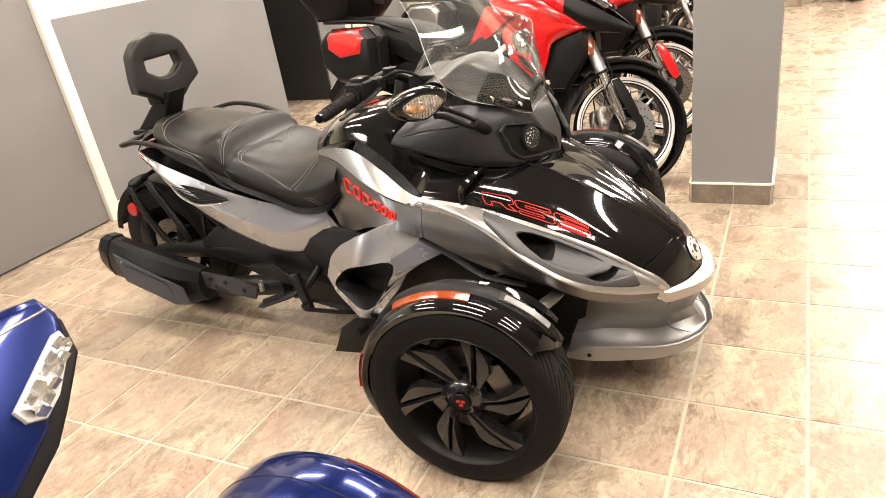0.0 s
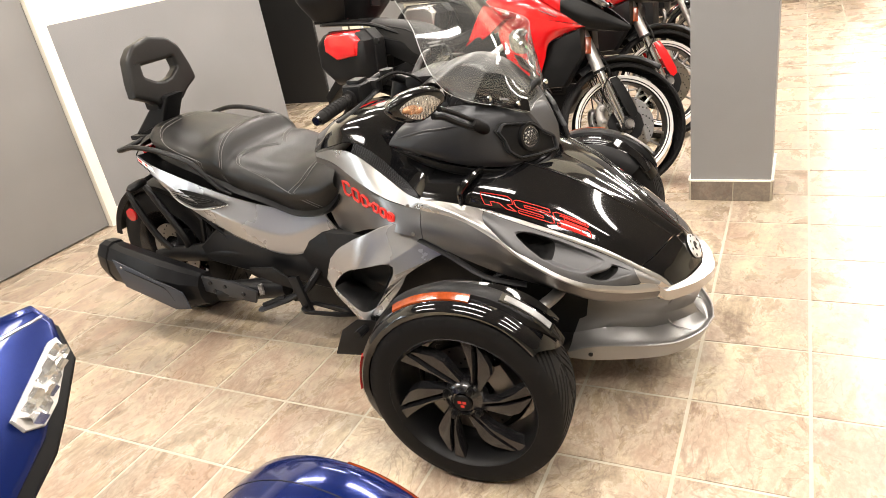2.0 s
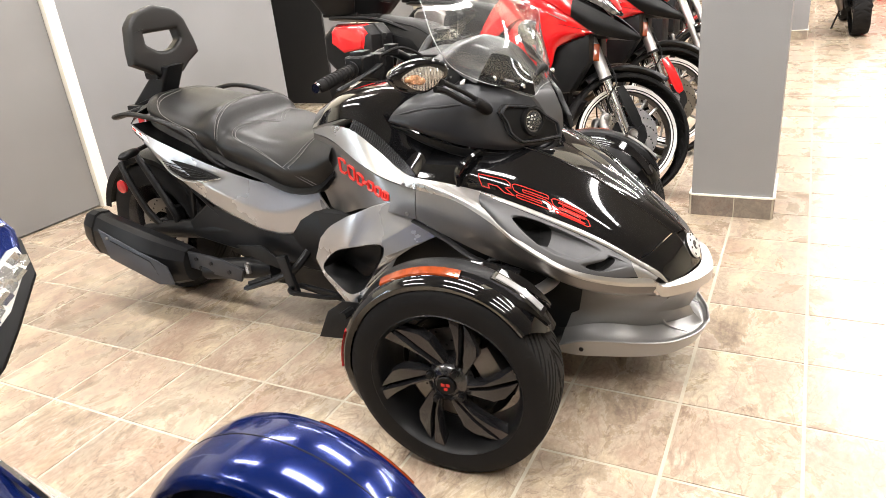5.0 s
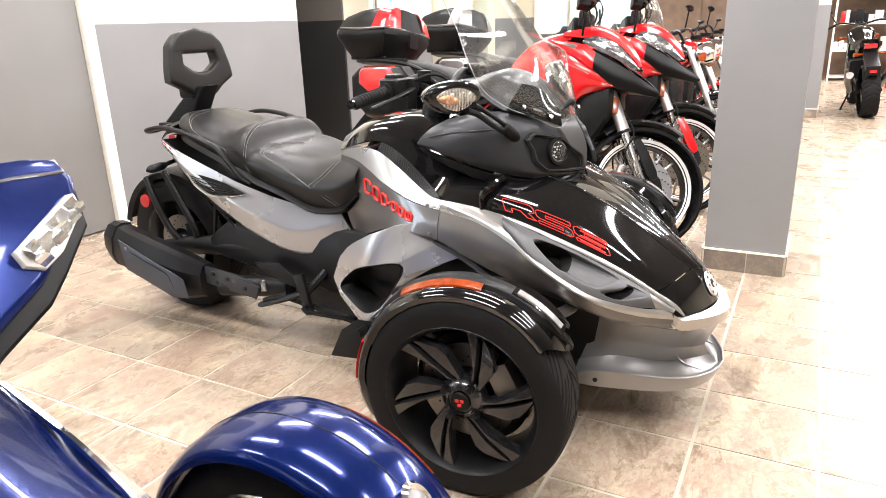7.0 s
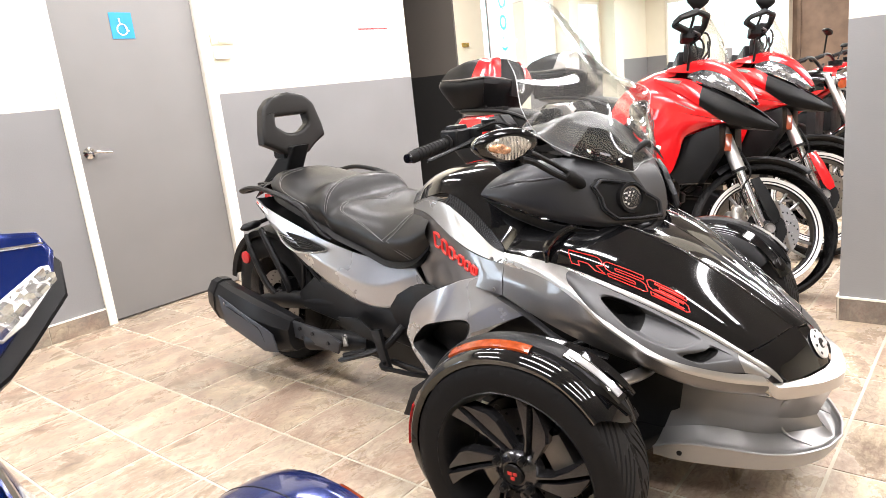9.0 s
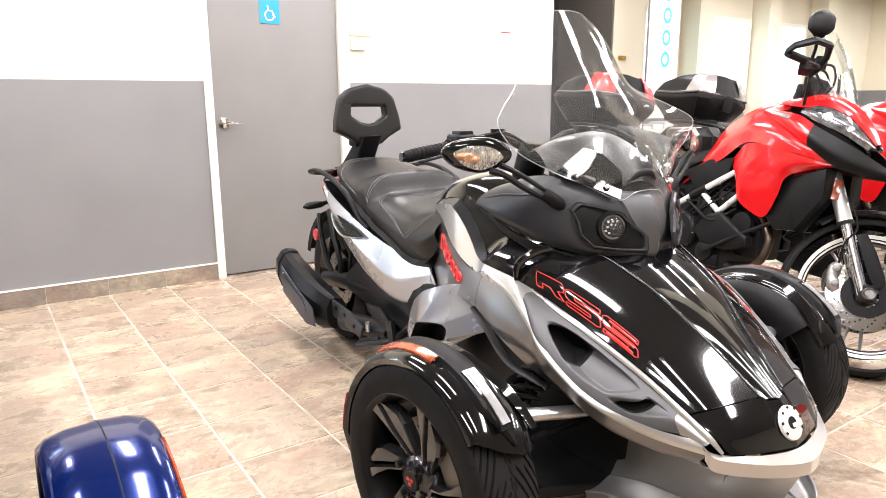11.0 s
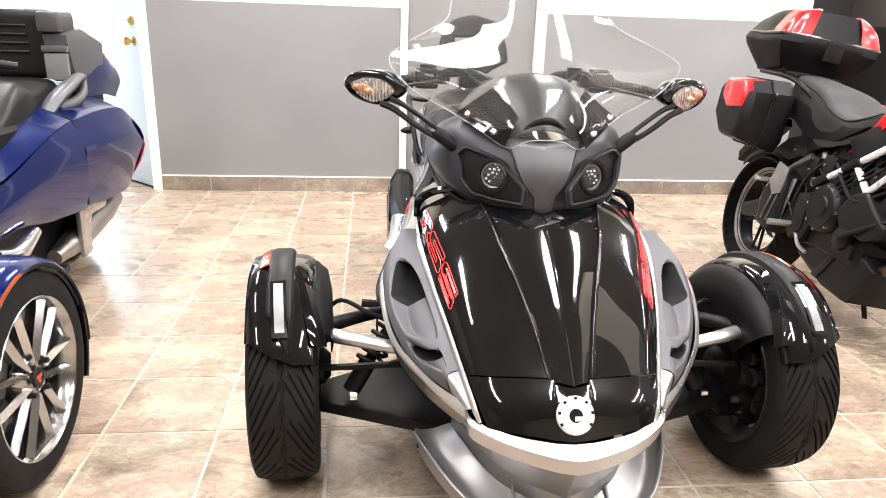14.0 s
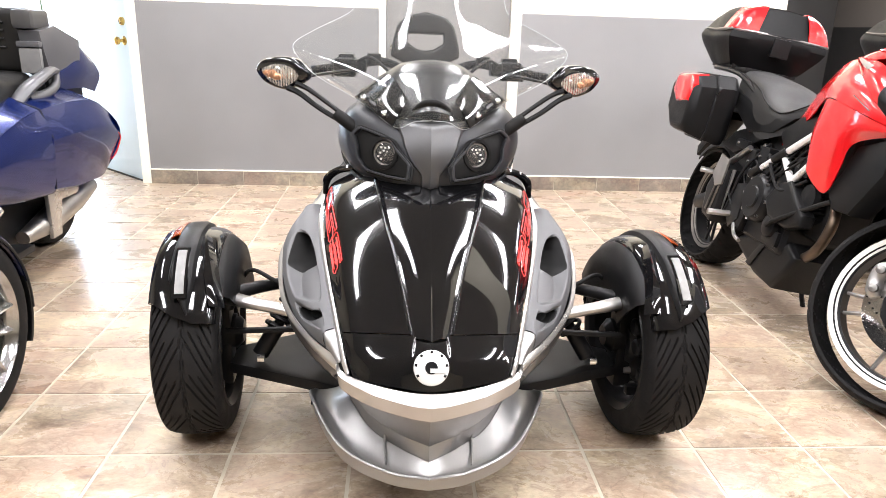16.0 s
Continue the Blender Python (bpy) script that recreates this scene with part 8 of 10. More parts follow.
    for s in (-1, 1):
        for lx, ly, lz, lr in ((0.110, 0.232, 1.058, 0.022), (0.078, 0.148, 1.012, 0.018)):
            lp = lathe([(0.0, lr), (-0.007, lr), (-0.011, lr * 0.8), (-0.016, lr * 0.45), (-0.017, 0)], "y", 18)
            lp.transform(Matrix.Translation((s * lx, ly, lz)) @ pose(0, 0, 0, -20, 0, 38 * s))
            part("projector_lens", lp, M_LENSW, b, "clear projector lens")
        for k in range(4):
            fr = flipped(tube([(-0.126 + 0.013 * k, 0.31 - 0.05 * k, 1.084 - 0.016 * k), (-0.131 + 0.016 * k, 0.285 - 0.05 * k, 1.052 - 0.022 * k)], 0.0035, 5)) if s > 0 else tube([(-0.126 + 0.013 * k, 0.31 - 0.05 * k, 1.084 - 0.016 * k), (-0.131 + 0.016 * k, 0.285 - 0.05 * k, 1.052 - 0.022 * k)], 0.0035, 5)
            part("lamp_facet", fr, M_CHROME if k % 2 else M_BLACKG, b)
    part("nose_cover", skin([[(-0.128, 0.46, 1.112), (-0.110, 0.345, 1.101), (-0.100, 0.27, 1.110), (-0.072, 0.177, 1.075), (-0.045, 0.108, 1.013), (-0.022, 0.062, 0.958)], [(-0.08, 0.46, 1.137), (-0.070, 0.335, 1.155), (-0.060, 0.25, 1.145), (-0.048, 0.165, 1.098), (-0.028, 0.098, 1.030), (-0.012, 0.058, 0.965)], [(0, 0.46, 1.155), (0, 0.325, 1.182), (0, 0.235, 1.158), (0, 0.155, 1.108), (0, 0.092, 1.035), (0, 0.056, 0.968)]], 26, 10, 0.004, True), M_BRED, b, "red nose cover", angle=60)
    part("windscreen", skin([[(-0.12, 0.30, 1.13), (-0.07, 0.22, 1.14), (0, 0.19, 1.135)], [(-0.16, 0.35, 1.27), (-0.085, 0.275, 1.285), (0, 0.25, 1.285)], [(-0.11, 0.40, 1.41), (-0.06, 0.36, 1.435), (0, 0.345, 1.445)]], 14, 12, 0.004, True), M_SHIELD, b, "clear windscreen").visible_shadow = False
    # red flanks
    RA = [(-0.100, 0.920, 0.714), (-0.112, 0.80, 0.868), (-0.116, 0.69, 1.020), (-0.150, 0.52, 1.073), (-0.180, 0.345, 1.010), (-0.168, 0.222, 0.928), (-0.126, 0.150, 0.860)]
    RC = [(-0.101, 0.922, 0.706), (-0.132, 0.79, 0.786), (-0.162, 0.67, 0.848), (-0.203, 0.535, 0.925), (-0.214, 0.395, 0.912), (-0.190, 0.255, 0.884), (-0.128, 0.149, 0.857)]
    both_sides("red_flank", lambda: skin([RA, [tuple((Vector(a) + Vector(c)) / 2 + Vector((-0.018 * w, 0, 0.004))) for a, c, w in zip(RA, RC, (0, 0.4, 1, 1, 0.8, 0.5, 0))], RC], 40, 12, 0.005), M_BRED, b, "glossy red fairing flank", angle=60)
    FU = [(-0.160, 0.61, 0.858), (-0.192, 0.56, 0.898), (-0.209, 0.52, 0.921), (-0.219, 0.46, 0.922), (-0.221, 0.39, 0.912), (-0.212, 0.32, 0.897), (-0.187, 0.235, 0.877), (-0.128, 0.148, 0.856)]
    FL = [(-0.172, 0.575, 0.760), (-0.188, 0.545, 0.690), (-0.188, 0.505, 0.642), (-0.168, 0.405, 0.602), (-0.180, 0.350, 0.700), (-0.186, 0.325, 0.783), (-0.168, 0.260, 0.822), (-0.128, 0.150, 0.852)]
    both_sides("red_fin", lambda: skin([FU, [tuple((Vector(a) + Vector(c)) / 2 + Vector((-0.012, 0, 0))) for a, c in zip(FU, FL)], FL], 44, 10, 0.005), M_BRED, b, "glossy red lower fin", angle=60)
    both_sides("radiator_side", lambda: flank([(0.17, 0.845), (0.34, 0.79), (0.37, 0.70), (0.42, 0.615), (0.36, 0.555), (0.26, 0.56), (0.16, 0.72)], -0.155, 0.10, 0.02), M_BLACKP, b)
    both_sides("flank_marking", lambda: skin([[(-0.166, 0.485, 1.080), (-0.190, 0.40, 1.064), (-0.198, 0.345, 1.052)], [(-0.172, 0.480, 1.070), (-0.202, 0.40, 1.050), (-0.212, 0.35, 1.036)]], 12, 3, 0.003), M_STEEL, b, "pale marking bar")
    both_sides("fine_marking", lambda: tube([(-0.219, 0.36, 0.948), (-0.206, 0.27, 0.908)], 0.0022, 5), M_STEEL, b)
    part("tank", skin([[(-0.11, 0.42, 1.09), (-0.125, 0.55, 1.065), (-0.10, 0.69, 1.015), (-0.08, 0.76, 0.93)], [(-0.09, 0.40, 1.13), (-0.09, 0.55, 1.11), (-0.07, 0.68, 1.055), (-0.05, 0.77, 0.95)], [(0, 0.40, 1.15), (0, 0.55, 1.13), (0, 0.68, 1.075), (0, 0.78, 0.95)]], 20, 12, 0.004, True), M_BRED, b, "glossy red tank", angle=60)
    # seat and tail
    SE = [[(-0.115, 0.79, 0.785), (-0.132, 0.93, 0.735), (-0.138, 1.07, 0.705), (-0.140, 1.22, 0.765), (-0.125, 1.45, 0.885)], [(-0.112, 0.755, 0.880), (-0.140, 0.93, 0.825), (-0.150, 1.07, 0.845), (-0.145, 1.20, 0.905), (-0.120, 1.45, 0.960)], [(-0.085, 0.735, 0.912), (-0.10, 0.93, 0.852), (-0.115, 1.07, 0.882), (-0.110, 1.19, 0.945), (-0.09, 1.45, 0.99)], [(0, 0.73, 0.922), (0, 0.93, 0.858), (0, 1.06, 0.890), (0, 1.18, 0.955), (0, 1.45, 1.0)]]
    part("seat", skin(SE, 34, 16, 0, True), M_SEATM, b, "black two-level seat", angle=60)
    both_sides("seat_seam", lambda: tube([(-0.117, 0.765, 0.893), (-0.140, 0.93, 0.834), (-0.148, 1.07, 0.858), (-0.143, 1.20, 0.917), (-0.118, 1.45, 0.967)], 0.0035, 6, None, 30), M_BLACKP, b)
    both_sides("seat_side", lambda: flank([(0.84, 0.83), (1.0, 0.745), (1.22, 0.72), (1.50, 0.84), (1.50, 0.90), (1.15, 0.83), (0.95, 0.81)], -0.145, 0.04, 0.01), M_BLACKP, b)
    part("tail", box(-0.09, 0.09, 1.35, 1.78, 0.78, 0.90, 0.03), M_BLACKP, b)
    part("tail_rack", tube([(-0.13, 1.24, 0.88), (-0.14, 1.50, 0.965), (-0.12, 1.85, 0.985), (0.12, 1.85, 0.985), (0.14, 1.50, 0.965), (0.13, 1.24, 0.88)], 0.012, 8, None, 30), M_BLACKM, b)
    part("rack_plate", box(-0.11, 0.11, 1.52, 1.88, 0.975, 1.002, 0.008), M_BLACKP, b)
    part("rear_hugger", arc_shell(40, 120, [(-0.09, 0.30), (-0.08, 0.33), (0, 0.345), (0.08, 0.33), (0.09, 0.30)], 16, 0.004), M_BLACKP, b).location = (0, 1.55, 0.302)
    part("plate_hanger", flank([(1.72, 0.80), (1.95, 0.55), (1.93, 0.50), (1.68, 0.74)], -0.05, 0.10, 0.01), M_BLACKP, b)
    # frame and engine
    both_sides("trellis_tube", lambda: tube([(-0.170, 0.95, 0.558), (-0.170, 0.575, 0.792)], 0.015, 10), M_BADGE, b, "bare trellis tube")
    both_sides("trellis_tube", lambda: tube([(-0.165, 0.765, 0.690), (-0.168, 0.635, 0.594)], 0.014, 10), M_BADGE, b)
    both_sides("trellis_tube", lambda: tube([(-0.165, 0.640, 0.590), (-0.165, 0.530, 0.700)], 0.014, 10), M_BADGE, b)
    both_sides("trellis_joint", lambda: tube([(-0.172, 0.95, 0.560), (-0.172, 0.88, 0.603)], 0.021, 10), M_BLACKP, b)
    both_sides("trellis_joint", lambda: tube([(-0.172, 0.72, 0.700), (-0.172, 0.80, 0.652)], 0.020, 10), M_BLACKP, b)
    en = box(-0.15, 0.15, 0.62, 1.02, 0.30, 0.58, 0.04, None, 3)
    part("crankcase", en, M_BLACKM, b, "dark engine case")
    # two added dark blocks fill the frame in place of deep shade
    part("dark_engine_filler", box(-0.085, 0.085, 0.44, 1.02, 0.40, 0.84, 0.04, None, 3), M_DARKHOLE, b)
    part("dark_frame_filler", box(-0.07, 0.07, 1.00, 1.36, 0.46, 0.80, 0.04, None, 3), M_DARKHOLE, b)
    # small dark castings, bolts and cables about the engine
    for k, (y, z, w, h, d) in enumerate(((0.60, 0.66, 0.05, 0.035, 0.165), (0.70, 0.60, 0.035, 0.05, 0.172), (0.84, 0.60, 0.045, 0.03, 0.17), (0.93, 0.64, 0.04, 0.045, 0.16), (1.04, 0.60, 0.03, 0.06, 0.155), (0.66, 0.36, 0.06, 0.03, 0.165), (1.02, 0.45, 0.035, 0.04, 0.18), (1.20, 0.66, 0.06, 0.02, 0.14))):
        both_sides("engine_casting", lambda: box(-d, -d + 0.05, y - w, y + w, z - h, z + h, 0.012, None, 2), M_BLACKM if k % 2 else M_BLACKP, b)
        both_sides("casting_bolt", lambda: lathe([(0, 0.0), (0, 0.007), (-0.006, 0.006), (-0.006, 0)], "x", 8, (-d, y + w * 0.5, z)), M_STEEL, b)
    for k in range(4):
        both_sides("cable", lambda: tube([(-0.15, 0.56 + 0.05 * k, 0.74), (-0.178, 0.66 + 0.06 * k, 0.64 - 0.03 * k), (-0.17, 0.82 + 0.05 * k, 0.56 - 0.05 * k), (-0.16, 0.98 + 0.04 * k, 0.62 - 0.03 * k)], 0.0045, 6, None, 18), M_RUBBER, b)
    both_sides("clutch_cover", lambda: lathe([(0.0, 0.105), (-0.03, 0.10), (-0.045, 0.085), (-0.045, 0.05), (-0.052, 0.045), (-0.052, 0)], "x", 36, (-0.15, 0.88, 0.48)), M_BLACKM, b)
    for y, z, r in ((0.62, 0.52, -35), (0.74, 0.68, 20)):
        mm = Matrix.Translation((0, y, z)) @ pose(0, 0, 0, r, 0, 0)
        cy = part("cylinder", join(None, box(-0.11, 0.11, -0.062, 0.062, -0.08, 0.09, 0.02), mm), M_BLACKM, b, "finned engine cylinder")
        for k in range(7):
            part("fin", join(None, box(-0.13, 0.13, -0.075, 0.075, -0.06 + 0.02 * k, -0.052 + 0.02 * k, 0.002, None, 1), mm), M_BLACKM, cy)
    for k in range(8):
        a = 2 * math.pi * k / 8
        part("cover_bolt", lathe([(-0.182, 0), (-0.190, 0.007), (-0.178, 0.008)], "x", 8, (0, 0.88 + 0.094 * math.cos(a), 0.48 + 0.094 * math.sin(a))), M_STEEL, b)
    both_sides("water_pump", lambda: lathe([(0.0, 0.05), (-0.022, 0.046), (-0.03, 0.03), (-0.03, 0)], "x", 20, (-0.155, 0.72, 0.40)), M_BLACKM, b)
    both_sides("coolant_hose", lambda: tube([(-0.18, 0.72, 0.40), (-0.20, 0.64, 0.44), (-0.17, 0.52, 0.52), (-0.15, 0.42, 0.58)], 0.009, 8, None, 16), M_RUBBER, b)
    both_sides("brake_line", lambda: tube([(-0.17, 1.03, 0.36), (-0.19, 1.10, 0.44), (-0.15, 1.22, 0.50), (-0.14, 1.42, 0.40)], 0.005, 6, None, 16), M_BLACKP, b)
    both_sides("spring_cap", lambda: lathe([(0, 0.0), (0, 0.02), (-0.02, 0.02), (-0.024, 0)], "x", 14, (-0.15, 1.02, 0.56)), M_ALU, b)
    both_sides("engine_hose", lambda: tube([(-0.15, 0.60, 0.62), (-0.185, 0.70, 0.55), (-0.19, 0.80, 0.60), (-0.16, 0.92, 0.66)], 0.007, 8, None, 16), M_RUBBER, b)
    both_sides("engine_rail", lambda: tube([(-0.14, 0.98, 0.70), (-0.18, 1.06, 0.56), (-0.185, 1.09, 0.40), (-0.175, 1.14, 0.33)], 0.007, 8, None, 14), M_BLACKM, b)
    both_sides("heel_guard", lambda: flank([(1.10, 0.55), (1.16, 0.54), (1.15, 0.36), (1.12, 0.34)], -0.195, 0.006, 0.002), M_ALU, b)
    both_sides("sprocket_cover", lambda: flank([(0.92, 0.44), (1.06, 0.46), (1.08, 0.36), (0.95, 0.31)], -0.178, 0.05, 0.012), M_BLACKP, b)
    both_sides("tank_knee", lambda: flank([(0.66, 0.86), (0.70, 0.70), (0.84, 0.68), (0.92, 0.76), (0.80, 0.84)], -0.15, 0.05, 0.012), M_BLACKP, b)
    both_sides("spray_guard", lambda: flank([(1.12, 0.70), (1.34, 0.60), (1.50, 0.62), (1.40, 0.70), (1.2, 0.76)], -0.12, 0.05, 0.012), M_BLACKP, b)
    both_sides("valve_cover", lambda: lathe([(0, 0.055), (-0.02, 0.05), (-0.024, 0)], "x", 24, (-0.135, 0.56, 0.56)), M_BLACKM, b)
    part("belly_pan", flank([(0.56, 0.255), (0.52, 0.33), (0.60, 0.365), (0.78, 0.385), (1.00, 0.285), (1.02, 0.245), (0.80, 0.175), (0.64, 0.165)], -0.135, 0.27, 0.028, 3), M_BLACKP, b, "black angular belly pan")
    both_sides("pan_ridge", lambda: flank([(0.72, 0.36), (0.76, 0.355), (0.86, 0.20), (0.82, 0.195)], -0.142, 0.012, 0.004), M_BLACKM, b)
    both_sides("engine_cover", lambda: flank([(0.66, 0.60), (0.74, 0.575), (0.80, 0.49), (0.74, 0.43), (0.60, 0.42), (0.50, 0.455), (0.50, 0.50), (0.58, 0.545)], -0.185, 0.06, 0.018, 3), M_BLACKP, b)
    part("header_pipe", tube([(-0.07, 0.52, 0.60), (-0.10, 0.44, 0.50), (-0.10, 0.48, 0.38), (-0.08, 0.62, 0.29)], 0.020, 10, None, 18), M_RUST, b, "heat-browned exhaust header")
    both_sides("swingarm", lambda: tube([(-0.11, 1.02, 0.46), (-0.125, 1.25, 0.40), (-0.12, 1.55, 0.305)], [0.045, 0.04, 0.028], 10, None, 14, flat=1.3), M_BLACKM, b)
    part("rear_shock", tube([(-0.06, 1.04, 0.42), (-0.06, 1.18, 0.72)], 0.03, 10), M_STEEL, b)
    sl = flank([(1.13, 0.545), (1.24, 0.575), (1.31, 0.43), (1.28, 0.30), (1.17, 0.285), (1.12, 0.36)], -0.215, 0.10, 0.022, 3)
    so = part("silencer", sl, M_BLACKM, b, "short black silencer")
    part("heat_shield", flank([(1.135, 0.585), (1.225, 0.60), (1.255, 0.50), (1.20, 0.45), (1.14, 0.47)], -0.225, 0.012, 0.004), M_ALU, so, "brushed heat shield")
    for k in range(2):
        part("silencer_rib", tube([(-0.217, 1.165 + 0.04 * k, 0.46), (-0.219, 1.19 + 0.04 * k, 0.33)], 0.005, 6), M_STEEL, so)
    both_sides("foot_plate", lambda: flank([(0.98, 0.52), (1.06, 0.50), (1.10, 0.36), (1.03, 0.30), (0.97, 0.36)], -0.185, 0.02, 0.006), M_BLACKM, b)
    both_sides("foot_peg", lambda: tube([(-0.18, 1.05, 0.36), (-0.28, 1.06, 0.35)], 0.014, 8), M_ALU, b)
    both_sides("rear_peg_hanger", lambda: tube([(-0.16, 1.10, 0.66), (-0.19, 1.30, 0.50), (-0.26, 1.32, 0.50)], 0.014, 8), M_ALU, b)
    part("side_stand", tube([(0.12, 0.95, 0.28), (0.22, 0.90, 0.01)], 0.011, 8), M_BLACKM, b)
    part("pedal", tube([(-0.17, 1.02, 0.34), (-0.20, 0.92, 0.30), (-0.21, 0.84, 0.29)], 0.008, 8, None, 10), M_ALU, b)
    # bars, mirrors
    part("handlebar", tube([(-0.36, 0.53, 1.20), (-0.22, 0.45, 1.235), (-0.1, 0.42, 1.19), (0.1, 0.42, 1.19), (0.22, 0.45, 1.235), (0.36, 0.53, 1.20)], 0.012, 8, None, 30), M_BLACKM, b)
    for s in (-1, 1):
        part("hand_guard", tube([(s * 0.365, 0.535, 1.205), (s * 0.385, 0.51, 1.225), (s * 0.375, 0.44, 1.262), (s * 0.315, 0.385, 1.275), (s * 0.265, 0.385, 1.245), (s * 0.225, 0.405, 1.205), (s * 0.19, 0.43, 1.19)], [0.009, 0.011, 0.013, 0.014, 0.012, 0.010, 0.009], 8, flat=1.5), M_BLACKP, b, "black open hand guard")
        part("signal_lamp", tube([(s * 0.325, 0.385, 1.272), (s * 0.30, 0.377, 1.27)], [0.009, 0.012], 8), M_LENSW, b, "pale signal lamp")
        part("lever", tube([(s * 0.20, 0.42, 1.21), (s * 0.28, 0.405, 1.195), (s * 0.36, 0.45, 1.175)], 0.006, 6, None, 12), M_BLACKM, b)
        part("switch_block", box(min(s * 0.17, s * 0.25), max(s * 0.17, s * 0.25), 0.42, 0.48, 1.19, 1.245, 0.012), M_BLACKP, b)
        part("grip", tube([(s * 0.36, 0.53, 1.20), (s * 0.25, 0.467, 1.228)], 0.017, 10), M_RUBBER, b)
        part("brake_reservoir" if s < 0 else "clutch_reservoir", box(min(s * 0.15, s * 0.21), max(s * 0.15, s * 0.21), 0.375, 0.425, 1.235, 1.275, 0.01), M_BLACKP, b)
    mr = part("mirror", tube([(-0.325, 0.435, 1.30), (-0.345, 0.435, 1.325), (-0.35, 0.44, 1.375), (-0.335, 0.44, 1.41)], [0.018, 0.050, 0.050, 0.018], 14, None, 12, flat=0.4), M_BLACKP, b, "black mirror")
    part("mirror_stem", tube([(-0.20, 0.44, 1.24), (-0.25, 0.435, 1.28), (-0.335, 0.437, 1.33)], 0.007, 6), M_BLACKM, mr)
    part("dash", box(-0.085, 0.085, 0.36, 0.395, 1.155, 1.245, 0.018, None, 3), M_BLACKP, b)
    part("dash_screen", box(-0.070, 0.070, 0.394, 0.399, 1.175, 1.230, 0.004), M_COWL, b, "dark instrument display")
    for k in range(3):
        both_sides("control_cable", lambda: tube([(-0.20 + 0.02 * k, 0.42, 1.23), (-0.17 + 0.03 * k, 0.35 + 0.02 * k, 1.25 - 0.02 * k), (-0.10 + 0.02 * k, 0.33 + 0.02 * k, 1.19), (-0.06, 0.40, 1.10)], 0.0055, 6, None, 16), M_RUBBER, b)
    both_sides("screen_bracket", lambda: tube([(-0.10, 0.36, 1.10), (-0.12, 0.345, 1.20), (-0.11, 0.35, 1.28)], 0.007, 6, None, 10), M_BLACKM, b)
    part("bar_clamp", box(-0.075, 0.075, 0.40, 0.47, 1.10, 1.20, 0.02, None, 3), M_BLACKM, b)
    # the bars and fork stand turned to the left
    turn = Matrix.Translation((0, 0.06, 0.3)) @ Matrix.Rotation(radians(steer), 4, Vector((0, 0.32, 0.72)).normalized()) @ Matrix.Translation((0, -0.06, -0.3))
    for o in b.children:
        k = o.name.split(".")[0]
        if k in ("fork_leg", "brake_caliper", "brake_hose", "axle", "front_mudguard", "handlebar", "hand_guard", "signal_lamp", "lever", "control_cable", "bar_clamp", "switch_block", "brake_reservoir", "clutch_reservoir", "grip", "mirror") or (k == "wheel" and o.location.y < 0.5):
            o.matrix_local = turn @ o.matrix_basis
        elif k in ("wheel", "tail", "tail_rack", "rack_plate", "rear_hugger", "plate_hanger", "crankcase", "clutch_cover", "cylinder", "cover_bolt", "water_pump", "coolant_hose", "brake_line", "spring_cap", "engine_hose", "engine_rail", "heel_guard", "sprocket_cover", "tank_knee", "spray_guard", "valve_cover", "belly_pan", "pan_ridge", "engine_cover", "header_pipe", "swingarm", "rear_shock", "silencer", "foot_plate", "foot_peg", "rear_peg_hanger", "side_stand", "pedal", "seat_side"):
            o.matrix_local = Matrix.Translation((0, -0.045, 0)) @ o.matrix_basis
    # cases
    for s in (-1, 1):
        CS = [(1.34, 0.66), (1.38, 0.60), (1.66, 0.60), (1.82, 0.72), (1.84, 0.90), (1.76, 0.965), (1.42, 0.965), (1.35, 0.90)]
        own = flank(CS, -0.42, 0.24, 0.045, 5)
        for v in own.verts:
            f = max(0.0, (-0.24 - v.co.x) / 0.18) ** 1.4
            v.co.y, v.co.z = 1.59 + (v.co.y - 1.59) * (1 - 0.24 * f), 0.80 + (v.co.z - 0.80) * (1 - 0.22 * f)
        c = part("side_case", own if s < 0 else flipped(own), M_BLACKP, b, "black side case with a coloured lid panel")
        c.matrix_local = Matrix.Translation((0, 0.24, 0.075)) @ Matrix.Diagonal((0.90, 0.80, 0.90, 1))
        own = flank([(1.40, 0.80), (1.60, 0.775), (1.72, 0.84), (1.72, 0.925), (1.68, 0.955), (1.45, 0.955), (1.39, 0.90)], -0.432, 0.10, 0.02, 3)
        for v in own.verts:
            f = max(0.0, (-0.24 - v.co.x) / 0.18) ** 1.4
            v.co.y, v.co.z = 1.59 + (v.co.y - 1.59) * (1.10 - 0.24 * f), 0.80 + (v.co.z - 0.80) * (1.10 - 0.22 * f)
        part("case_panel", own if s < 0 else flipped(own), lid, c, "coloured lid corner")
        own = flank([(p[0] + (0.004 if p[0] > 1.59 else -0.004), p[1] + (0.004 if p[1] > 0.8 else -0.004)) for p in CS], -0.305, 0.012, 0.004)
        for v in own.verts:
            f = max(0.0, (-0.24 - v.co.x) / 0.18) ** 1.4
            v.co.y, v.co.z = 1.59 + (v.co.y - 1.59) * (1 - 0.24 * f), 0.80 + (v.co.z - 0.80) * (1 - 0.22 * f)
        part("case_seam", own if s < 0 else flipped(own), M_BLACKM, c)
        own = lathe([(0, 0), (0, 0.02), (-0.012, 0.018), (-0.012, 0)], "x", 16, (-0.30, 1.335, 0.88))
        part("case_lock", own if s < 0 else flipped(own), M_BLACKM, c)
